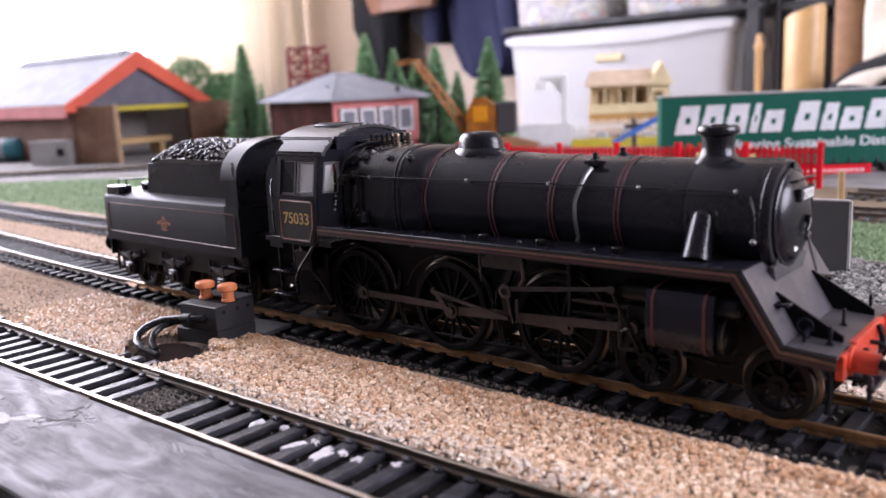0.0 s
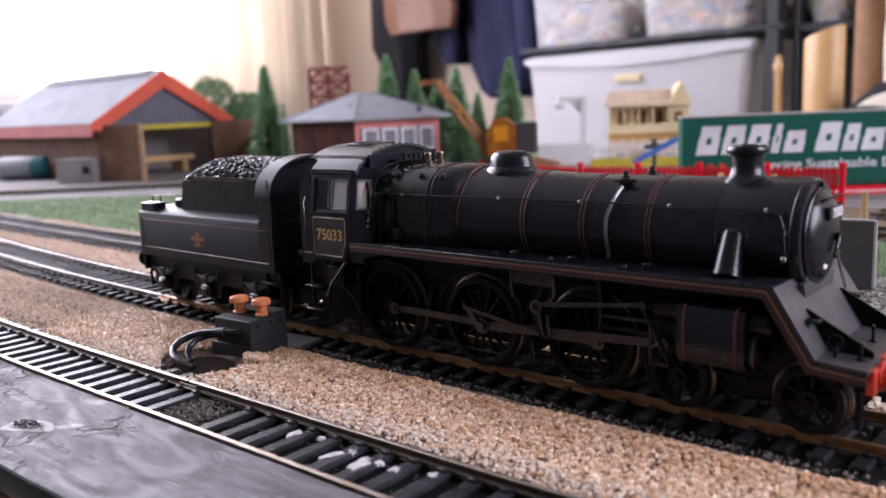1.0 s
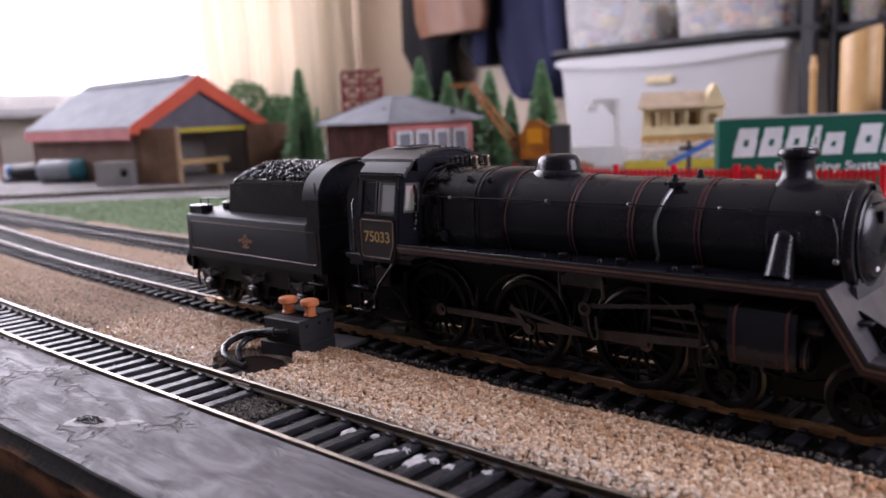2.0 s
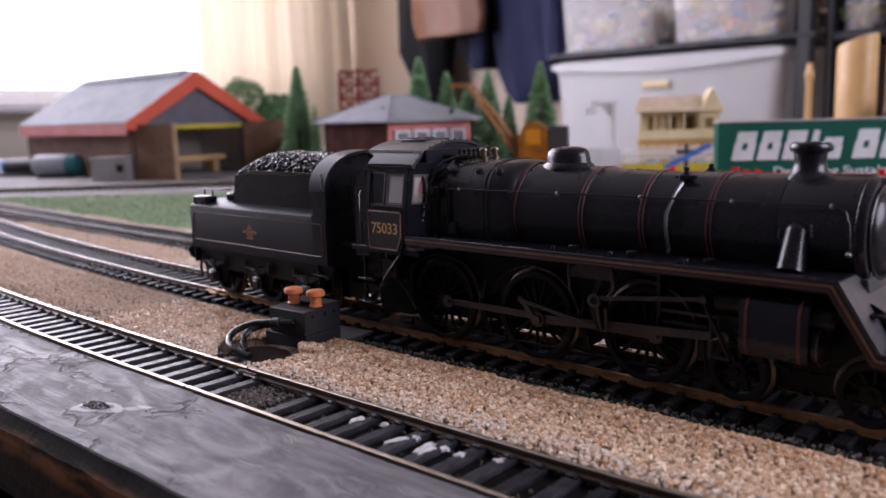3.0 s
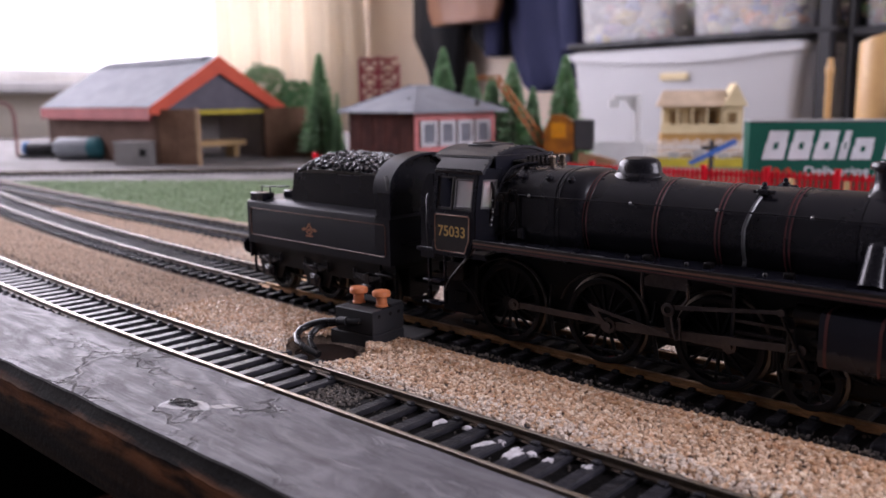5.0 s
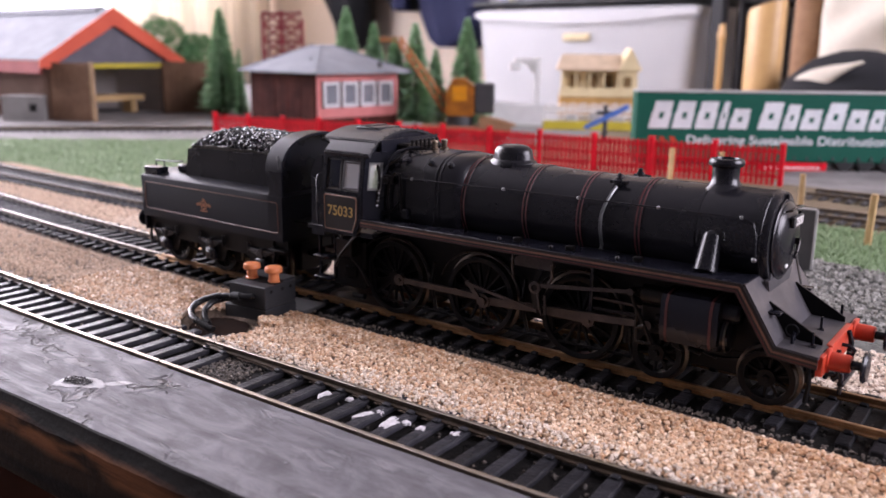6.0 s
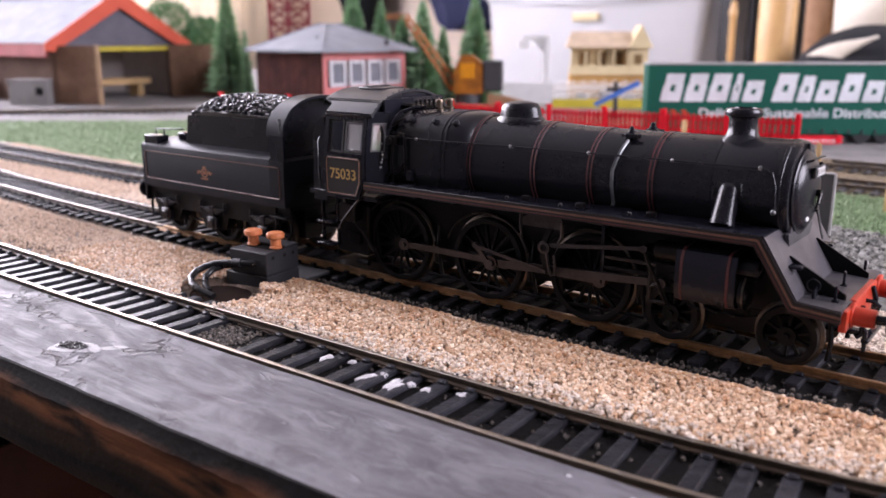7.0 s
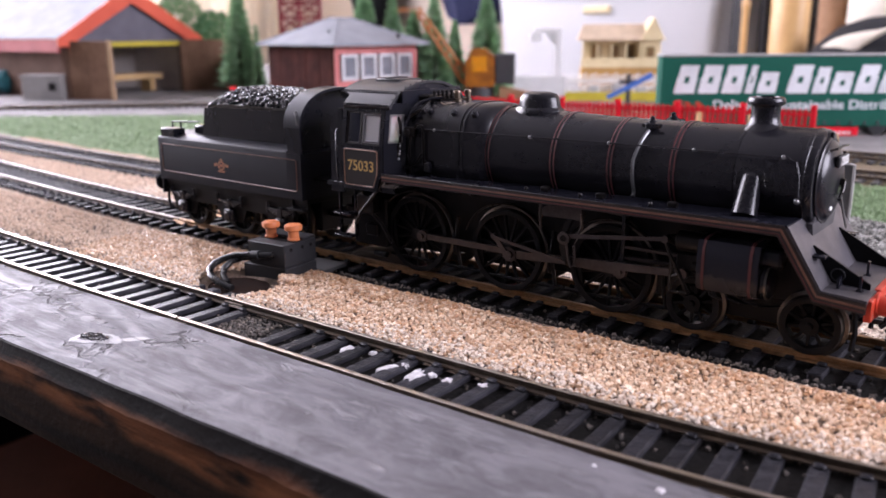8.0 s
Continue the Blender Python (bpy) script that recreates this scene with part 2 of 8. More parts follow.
# ---- materials ----
M_BLACK = mat("black_enamel", (0.0112, 0.0116, 0.0175), 0.27, col2=(0.0082, 0.0084, 0.0128), scale=60, fine=900, bump=0.04, depth=0.0001, spec=0.34, rvar=0.06)
M_BOILER = mat("black_satin_paint", (0.0122, 0.0116, 0.0152), 0.27, col2=(0.0090, 0.0086, 0.0114), scale=45, fine=1200, bump=0.05, depth=0.0001, spec=0.42, rvar=0.06)
M_TANK = mat("dull_black_enamel", (0.0105, 0.0110, 0.0170), 0.42, col2=(0.0080, 0.0084, 0.0130), scale=60, fine=900, bump=0.05, depth=0.0001, spec=0.19, rvar=0.06)
M_ROOF = mat("satin_black_roof", (0.022, 0.022, 0.026), 0.42, col2=(0.016, 0.016, 0.019), scale=60, fine=900, bump=0.05, depth=0.0001, spec=0.45, rvar=0.08)
M_GEAR = mat("oily_dark_metal", (0.016, 0.013, 0.012), 0.32, metal=0.6, col2=(0.006, 0.005, 0.0048), scale=300, fine=1500, bump=0.1)
M_ROD = mat("grey_brown_rod", (0.076, 0.063, 0.060), 0.34, metal=0.6, col2=(0.038, 0.031, 0.030), scale=200, fine=1200, bump=0.08)
M_WHEEL = mat("wheel_black", (0.0085, 0.0082, 0.0095), 0.42, col2=(0.0055, 0.0053, 0.0062), scale=200, bump=0.08, spec=0.14)
M_STEEL = mat("bright_wheel_rim", (0.17, 0.15, 0.13), 0.34, metal=0.8, col2=(0.09, 0.075, 0.06), scale=300, bump=0.05)
M_RED = mat("red_enamel", (0.62, 0.055, 0.020), 0.4, col2=(0.48, 0.040, 0.015), scale=120, bump=0.05)
M_LINE = mat("dull_red_lining", (0.105, 0.018, 0.020), 0.5, col2=(0.06, 0.012, 0.013), scale=500, bump=0)
M_BANDRED = mat("dark_red_band", (0.082, 0.013, 0.012), 0.5, col2=(0.048, 0.009, 0.008), scale=300, bump=0)
M_CREAM = mat("orange_cream_lining", (0.34, 0.185, 0.115), 0.5, col2=(0.22, 0.11, 0.07), scale=500, bump=0)
M_VALLINE = mat("dull_orange_lining", (0.20, 0.095, 0.058), 0.5, col2=(0.11, 0.050, 0.034), scale=300, bump=0)
M_BROWN = mat("dark_maroon_panel", (0.010, 0.0058, 0.0052), 0.42, scale=80, bump=0.03)
M_DULLLINE = mat("faded_pink_lining", (0.21, 0.105, 0.075), 0.5, col2=(0.13, 0.062, 0.045), scale=500, bump=0)
M_GOLD = mat("gold_numerals", (0.62, 0.40, 0.12), 0.45, scale=500, bump=0)
M_SPILL = mat("spilt_white_paint", (0.72, 0.70, 0.71), 0.5, col2=(0.42, 0.40, 0.41), scale=700, fine=1500, bump=0.3, depth=0.0004)
M_WHITE = mat("white_paint", (0.80, 0.79, 0.77), 0.5, col2=(0.70, 0.69, 0.67), scale=100, bump=0.05)
M_PIPE = mat("dull_grey_pipe", (0.20, 0.20, 0.205), 0.34, metal=0.85, scale=400, bump=0.05)
M_BRASS = mat("dull_brass", (0.24, 0.19, 0.14), 0.3, metal=0.9, col2=(0.12, 0.09, 0.07), scale=400, bump=0.05)
M_SILVER = mat("dull_silver", (0.30, 0.295, 0.29), 0.35, metal=0.8, scale=400, bump=0.05)
M_SASH = mat("dull_grey_sash", (0.16, 0.155, 0.165), 0.35, metal=0.5, scale=400, bump=0.03)
M_COAL = mat("coal", (0.012, 0.012, 0.014), 0.16, col2=(0.007, 0.007, 0.008), scale=600, bump=0.2, depth=0.0003, spec=1.0)
M_RAILDULL = mat("dull_grey_rail", (0.17, 0.16, 0.15), 0.55, metal=0.6, col2=(0.13, 0.12, 0.11), scale=140, fine=1500, bump=0.06)
M_RAIL = mat("nickel_rail_head", (0.44, 0.40, 0.36), 0.42, metal=1.0, col2=(0.36, 0.29, 0.20), scale=140, fine=1500, bump=0.06)
M_RAILGREY = mat("grey_rail_head", (0.30, 0.275, 0.25), 0.46, metal=0.9, col2=(0.20, 0.17, 0.14), scale=140, fine=1500, bump=0.06)
M_RAILMAIN = mat("bronzed_rail_side", (0.50, 0.31, 0.155), 0.38, metal=0.75, col2=(0.22, 0.13, 0.07), scale=160, fine=900, bump=0.15)
M_RAILSIDE = mat("tarnished_rail_side", (0.12, 0.085, 0.056), 0.5, metal=0.5, col2=(0.055, 0.041, 0.030), scale=160, fine=900, bump=0.15)
M_SLEEPER = mat("black_plastic_sleeper", (0.013, 0.013, 0.016), 0.40, col2=(0.030, 0.029, 0.034), scale=420, fine=1100, bump=0.5, depth=0.0005, spec=0.26, rvar=0.18, rnd=0.4)
M_SLEEPM = mat("matt_black_sleeper", (0.010, 0.010, 0.0125), 0.6, col2=(0.020, 0.019, 0.022), scale=420, fine=1100, bump=0.5, depth=0.0005, spec=0.14, rvar=0.15, rnd=0.4)
M_SLEEPG = mat("dusty_sleeper", (0.065, 0.06, 0.06), 0.7, col2=(0.035, 0.033, 0.032), scale=200, bump=0.3, rnd=0.3)
M_BOARD = mat("dark_baseboard", (0.010, 0.0095, 0.0095), 0.8, col2=(0.017, 0.015, 0.014), scale=180, fine=1200, bump=0.5, depth=0.0006, spec=0.15)
# Bed darker than its stones: the shade between them is put into its colour.
M_SAND_SHADED = mat("shaded_sandy_bed", (0.26, 0.19, 0.14), 0.9, col2=(0.13, 0.093, 0.068), scale=260, fine=900, bump=0.9, depth=0.0012)
M_GRASS = mat("static_grass_mat", (0.25, 0.33, 0.19), 0.9, col2=(0.17, 0.25, 0.13), scale=60, fine=900, bump=0.8, depth=0.001)
M_YARD = mat("grey_yard", (0.27, 0.255, 0.25), 0.9, col2=(0.14, 0.132, 0.128), scale=35, fine=500, bump=0.6, depth=0.001)
M_GREYGRAV = mat("grey_chippings_bed", (0.14, 0.14, 0.125), 0.9, col2=(0.06, 0.062, 0.055), scale=200, fine=800, bump=0.9, depth=0.001)
M_EARTH = mat("brown_earth_scenery", (0.20, 0.14, 0.085), 0.95, col2=(0.12, 0.10, 0.055), scale=40, fine=600, bump=0.7, depth=0.001)
M_STONE = island_mat("pink_grey_grit", [(0.30, 0.18, 0.105), (0.68, 0.455, 0.285), (0.54, 0.34, 0.205), (0.88, 0.72, 0.54), (0.60, 0.335, 0.175), (0.82, 0.66, 0.49), (0.43, 0.26, 0.15), (0.74, 0.51, 0.325)], 0.45, spec=0.5)
M_STONEF = island_mat("fine_sandy_grit", [(0.50, 0.37, 0.27), (0.68, 0.52, 0.39), (0.60, 0.45, 0.33), (0.74, 0.61, 0.48), (0.62, 0.45, 0.32), (0.71, 0.56, 0.44)], 0.7, spec=0.25)
M_STONEW = island_mat("pale_sandy_grit", [(0.62, 0.50, 0.40), (0.78, 0.67, 0.56), (0.50, 0.38, 0.29), (0.84, 0.75, 0.64)], 0.6, spec=0.4)
M_STONEB = island_mat("brown_sandy_grit", [(0.46, 0.24, 0.12), (0.62, 0.37, 0.20), (0.34, 0.18, 0.09), (0.72, 0.48, 0.28)], 0.5, spec=0.5)
M_STONEG = island_mat("grey_grit", [(0.04, 0.042, 0.038), (0.27, 0.26, 0.235), (0.11, 0.11, 0.10), (0.40, 0.39, 0.36), (0.17, 0.165, 0.14)], 0.75)
M_STONED = island_mat("dark_grit", [(0.03, 0.028, 0.026), (0.12, 0.10, 0.085), (0.05, 0.045, 0.04), (0.24, 0.20, 0.165)], 0.8)
M_BLADE = island_mat("green_fibres", [(0.15, 0.23, 0.11), (0.27, 0.37, 0.21), (0.21, 0.30, 0.155), (0.34, 0.42, 0.27)], 0.85, bump=0)
M_NEEDLE = island_mat("conifer_needles", [(0.20, 0.36, 0.20), (0.40, 0.60, 0.36), (0.30, 0.50, 0.28), (0.48, 0.65, 0.43)], 0.85, bump=0)
M_BUSH = island_mat("dark_bush_foam", [(0.05, 0.14, 0.06), (0.085, 0.20, 0.08), (0.12, 0.25, 0.09)], 0.9, bump=0)
M_BARK = mat("twisted_wire_trunk", (0.09, 0.055, 0.03), 0.8, scale=300, bump=0.3)
M_BOX = mat("black_plastic_case", (0.014, 0.014, 0.016), 0.55, col2=(0.022, 0.022, 0.025), scale=150, fine=1500, bump=0.2)
M_ORANGE = mat("orange_plastic", (0.72, 0.235, 0.085), 0.42, col2=(0.60, 0.18, 0.06), scale=300, bump=0.05)
M_CABLE = mat("black_cable", (0.010, 0.010, 0.011), 0.28, scale=300, bump=0.05)
# Brown taken almost to black: the shade of a deep hole is in the colour.
M_HOLE_SHADE = mat("shaded_hole_brown", (0.010, 0.0055, 0.004), 0.9, col2=(0.022, 0.010, 0.006), scale=200, bump=0.4, spec=0.05)
M_FENCE = mat("red_plastic_fence", (0.80, 0.012, 0.028), 0.5, col2=(0.66, 0.009, 0.020), scale=150, bump=0.05, rnd=0.1, spec=0.2)
M_TRAILER = mat("dark_green_curtain", (0.008, 0.098, 0.066), 0.6, col2=(0.006, 0.078, 0.052), scale=30, fine=400, bump=0.08, spec=0.15)
M_TRIM = mat("grey_alloy_trim", (0.45, 0.46, 0.46), 0.45, metal=0.3, scale=100, bump=0.05)
M_TYRE = mat("rubber", (0.02, 0.02, 0.02), 0.8, scale=200, bump=0.2)
M_MATCH = mat("matchstick_wood", (0.62, 0.42, 0.20), 0.75, col2=(0.48, 0.30, 0.13), scale=200, bump=0.3)
M_SLATE = mat("grey_roof_paper", (0.27, 0.28, 0.305), 0.85, col2=(0.20, 0.21, 0.235), scale=60, fine=600, bump=0.3)
M_SHEDRED = mat("orange_red_barge_board", (0.68, 0.105, 0.045), 0.6, col2=(0.55, 0.075, 0.035), scale=40, bump=0.1)
M_FASCIA = mat("dull_red_fascia", (0.42, 0.055, 0.050), 0.6, col2=(0.30, 0.04, 0.04), scale=40, bump=0.1)
M_SHEDBR = mat("brown_timber_wall", (0.15, 0.088, 0.062), 0.85, col2=(0.09, 0.052, 0.038), scale=50, fine=300, bump=0.3, spec=0.15)
M_DOORBR = mat("worn_brown_door", (0.215, 0.125, 0.078), 0.85, col2=(0.12, 0.067, 0.043), scale=50, fine=300, bump=0.3, spec=0.15)
# The doors' lit free edge, its brightness put into a paler brown.
M_DOOREDGE = mat("pale_door_edge", (0.50, 0.33, 0.19), 0.8, scale=80, bump=0.2)
M_GABLE = mat("slate_grey_gable", (0.125, 0.115, 0.14), 0.7, col2=(0.085, 0.08, 0.10), scale=60, bump=0.2)
M_YELLOW = mat("yellow_paint", (0.62, 0.50, 0.035), 0.6, scale=80, bump=0.1)
M_SBWALL = mat("dark_red_brick_paper", (0.085, 0.026, 0.019), 0.9, col2=(0.030, 0.012, 0.010), scale=80, fine=700, bump=0.3, spec=0.1)
M_PINK = mat("faded_pink_frame", (0.58, 0.20, 0.19), 0.65, col2=(0.45, 0.13, 0.12), scale=100, bump=0.1)
M_WFRAME = mat("grey_white_sash", (0.62, 0.62, 0.64), 0.6, scale=100, bump=0.1)
M_PANE = mat("dull_window_pane", (0.20, 0.21, 0.24), 0.2, scale=60, bump=0, spec=0.6)
M_CRANE = mat("orange_crane_paint", (0.46, 0.16, 0.015), 0.35, col2=(0.16, 0.055, 0.012), scale=120, bump=0.1)
M_CRANED = mat("rust_brown_jib", (0.50, 0.20, 0.05), 0.55, col2=(0.30, 0.11, 0.04), scale=200, bump=0.1)
M_AMBER = mat("amber_plastic", (0.75, 0.30, 0.015), 0.25, scale=200, bump=0)
# Pale colour that stands in for light inside the shed.
M_LIT_LINING = mat("lit_pale_lining", (0.80, 0.73, 0.68), 0.9, col2=(0.62, 0.56, 0.52), scale=30, fine=300, bump=0.2, spec=0.1)
M_DGREY = mat("dark_grey_block", (0.045, 0.045, 0.048), 0.6, scale=100, bump=0.1)
M_PLANK = mat("brown_ply", (0.36, 0.20, 0.10), 0.75, col2=(0.26, 0.135, 0.07), scale=60, bump=0.2)
M_STAT = mat("cream_station_wall", (0.72, 0.60, 0.36), 0.65, col2=(0.60, 0.48, 0.27), scale=80, bump=0.1)
M_STATB = mat("ochre_station_base", (0.52, 0.29, 0.085), 0.65, scale=80, bump=0.1)
M_STATR = mat("pale_tan_roof", (0.60, 0.46, 0.32), 0.7, scale=80, bump=0.15)
M_BLUE = mat("blue_plastic", (0.07, 0.19, 0.60), 0.4, scale=150, bump=0.05)
M_TEAL = mat("teal_tank_paint", (0.03, 0.17, 0.19), 0.45, col2=(0.02, 0.11, 0.13), scale=80, bump=0.1)
M_GIRDER = mat("dark_red_girder", (0.26, 0.035, 0.045), 0.55, scale=150, bump=0.1)
M_SIGNGREY = mat("dark_grey_card", (0.085, 0.083, 0.085), 0.6, col2=(0.065, 0.064, 0.066), scale=80, bump=0.1)
M_EDGE = mat("pale_card_edge", (0.46, 0.45, 0.44), 0.7, scale=100, bump=0.1)
M_WALL = mat("cream_wall", (0.84, 0.76, 0.64), 0.9, col2=(0.80, 0.72, 0.60), scale=3, fine=60, bump=0.15, depth=0.001)
# Colour of the unseen walls, kept dark to cut light thrown on the engine.
M_DIMWALL = mat("unseen_dim_wall", (0.085, 0.082, 0.086), 0.9, col2=(0.07, 0.068, 0.07), scale=3, fine=60, bump=0.15, depth=0.001)
M_CEIL = mat("unseen_dim_ceiling", (0.29, 0.28, 0.28), 0.9, scale=3, fine=60, bump=0.1, depth=0.001)
M_FLOOR = mat("brown_carpet", (0.045, 0.020, 0.014), 0.95, col2=(0.026, 0.013, 0.010), scale=6, fine=300, bump=0.5, depth=0.003)
M_CURTAIN = mat("cream_curtain_cloth", (0.85, 0.79, 0.68), 0.9, col2=(0.81, 0.74, 0.63), scale=4, fine=400, bump=0.2, depth=0.0008)
cn, cl = M_CURTAIN.node_tree.nodes, M_CURTAIN.node_tree.links
ct, cm = cn.new("ShaderNodeBsdfTranslucent"), cn.new("ShaderNodeMixShader")
ct.inputs["Color"].default_value, cm.inputs[0].default_value = (0.84, 0.78, 0.68, 1), 0.42
cl.new(cn["Principled BSDF"].outputs[0], cm.inputs[1])
cl.new(ct.outputs[0], cm.inputs[2])
cl.new(cm.outputs[0], cn["Material Output"].inputs["Surface"])
M_UPVC = mat("white_window_plastic", (0.82, 0.82, 0.82), 0.35, scale=10, fine=100, bump=0.02)
M_NAVY = mat("navy_cloth", (0.010, 0.014, 0.058), 0.9, col2=(0.006, 0.008, 0.036), scale=8, fine=500, bump=0.3, depth=0.001)
M_DARKCL = mat("black_cloth", (0.009, 0.009, 0.012), 0.9, scale=8, fine=500, bump=0.3, depth=0.001)
M_LEATHER = mat("tan_leather", (0.20, 0.082, 0.036), 0.55, col2=(0.145, 0.056, 0.026), scale=12, fine=300, bump=0.2)
M_SHELF = mat("black_shelf_plastic", (0.022, 0.022, 0.025), 0.5, scale=10, fine=200, bump=0.1)
M_CARD = mat("pale_brown_wood", (0.64, 0.40, 0.165), 0.4, col2=(0.52, 0.30, 0.12), scale=10, fine=100, bump=0.2)
M_TOYS = island_mat("toy_bricks", [(0.6, 0.06, 0.04), (0.7, 0.5, 0.06), (0.75, 0.72, 0.68), (0.08, 0.16, 0.5), (0.65, 0.30, 0.12), (0.75, 0.70, 0.60), (0.2, 0.4, 0.15)], 0.5, bump=0)


def milky(name, lo=0.36, hi=0.58):
    m = bpy.data.materials.new(name)
    m.use_nodes = True
    n, l = m.node_tree.nodes, m.node_tree.links
    p = n["Principled BSDF"]
    p.inputs["Base Color"].default_value = (0.76, 0.76, 0.77, 1)
    p.inputs["Roughness"].default_value = 0.35
    tr = n.new("ShaderNodeBsdfTransparent")
    tr.inputs["Color"].default_value = (0.97, 0.965, 0.955, 1)
    mx = n.new("ShaderNodeMixShader")
    tc, no = n.new("ShaderNodeTexCoord"), n.new("ShaderNodeTexNoise")
    no.inputs["Scale"].default_value = 9.0
    mr = n.new("ShaderNodeMapRange")
    mr.inputs[3].default_value, mr.inputs[4].default_value = lo, hi
    l.new(tc.outputs["Object"], no.inputs["Vector"])
    l.new(no.outputs["Fac"], mr.inputs[0])
    l.new(mr.outputs[0], mx.inputs[0])
    l.new(tr.outputs[0], mx.inputs[1])
    l.new(p.outputs[0], mx.inputs[2])
    l.new(mx.outputs[0], n["Material Output"].inputs["Surface"])
    return m


M_MILKY = milky("milky_polypropylene", 0.44, 0.62)
M_CLEARISH = milky("cloudy_clear_plastic", 0.22, 0.34)
# Cab panes whitened: the brightness in the glass is mixed into the material.
M_CABGLASS = milky("whitened_cab_glazing", 0.34, 0.62)


def stack(m):
    """Short ways to wire more nodes onto a material."""
    n, l = m.node_tree.nodes, m.node_tree.links

    def setin(sock, v):
        if isinstance(v, bpy.types.NodeSocket):
            l.new(v, sock)
        else:
            sock.default_value = v

    def math_(op, a, b=0.0, c=0.0, clamp=False):
        k = n.new("ShaderNodeMath")
        k.operation, k.use_clamp = op, clamp
        for i, v in enumerate((a, b, c)):
            setin(k.inputs[i], v)
        return k.outputs[0]

    def noise_(scale, detail=5.0, distort=0.0, stretch=(1, 1, 1), rot=0.0, rough=0.5):
        tc, mp, k = n.new("ShaderNodeTexCoord"), n.new("ShaderNodeMapping"), n.new("ShaderNodeTexNoise")
        mp.inputs["Scale"].default_value, mp.inputs["Rotation"].default_value = stretch, (0, 0, rot)
        l.new(tc.outputs["Object"], mp.inputs["Vector"])
        l.new(mp.outputs[0], k.inputs["Vector"])
        k.inputs["Scale"].default_value, k.inputs["Detail"].default_value, k.inputs["Distortion"].default_value, k.inputs["Roughness"].default_value = scale, detail, distort, rough
        return k.outputs["Fac"]

    def ramp_(v, a, b, lo=0.0, hi=1.0):
        k = n.new("ShaderNodeMapRange")
        k.interpolation_type = "SMOOTHSTEP"
        for i, q in enumerate((v, a, b, lo, hi)):
            setin(k.inputs[i], q)
        return k.outputs[0]

    def mix_(f, a, b):
        k = n.new("ShaderNodeMix")
        k.data_type = "RGBA"
        setin(k.inputs[0], f)
        setin(k.inputs[6], a if isinstance(a, bpy.types.NodeSocket) else rgb(a))
        setin(k.inputs[7], b if isinstance(b, bpy.types.NodeSocket) else rgb(b))
        return k.outputs[2]

    def oval(cx, cy, rx, ry, rot, wob, amount):
        """Distance from an uneven ellipse on the board, 1 on its rim (millimetres)."""
        cx, cy = plan(cx, cy)
        tc, sp = n.new("ShaderNodeTexCoord"), n.new("ShaderNodeSeparateXYZ")
        l.new(tc.outputs["Object"], sp.inputs[0])
        dx = math_("MULTIPLY_ADD", sp.outputs[0], 1000.0, -cx)
        dy = math_("MULTIPLY_ADD", sp.outputs[1], 1000.0, -cy)
        c, s = math.cos(radians(rot)), math.sin(radians(rot))
        u = math_("MULTIPLY", math_("ADD", math_("MULTIPLY", dx, c), math_("MULTIPLY", dy, s)), 1 / rx)
        v = math_("MULTIPLY", math_("ADD", math_("MULTIPLY", dx, -s), math_("MULTIPLY", dy, c)), 1 / ry)
        d = math_("SQRT", math_("ADD", math_("MULTIPLY", u, u), math_("MULTIPLY", v, v)))
        return math_("ADD", d, math_("MULTIPLY_ADD", wob, amount, -0.5 * amount))

    return n, l, n["Principled BSDF"], math_, noise_, ramp_, mix_, oval


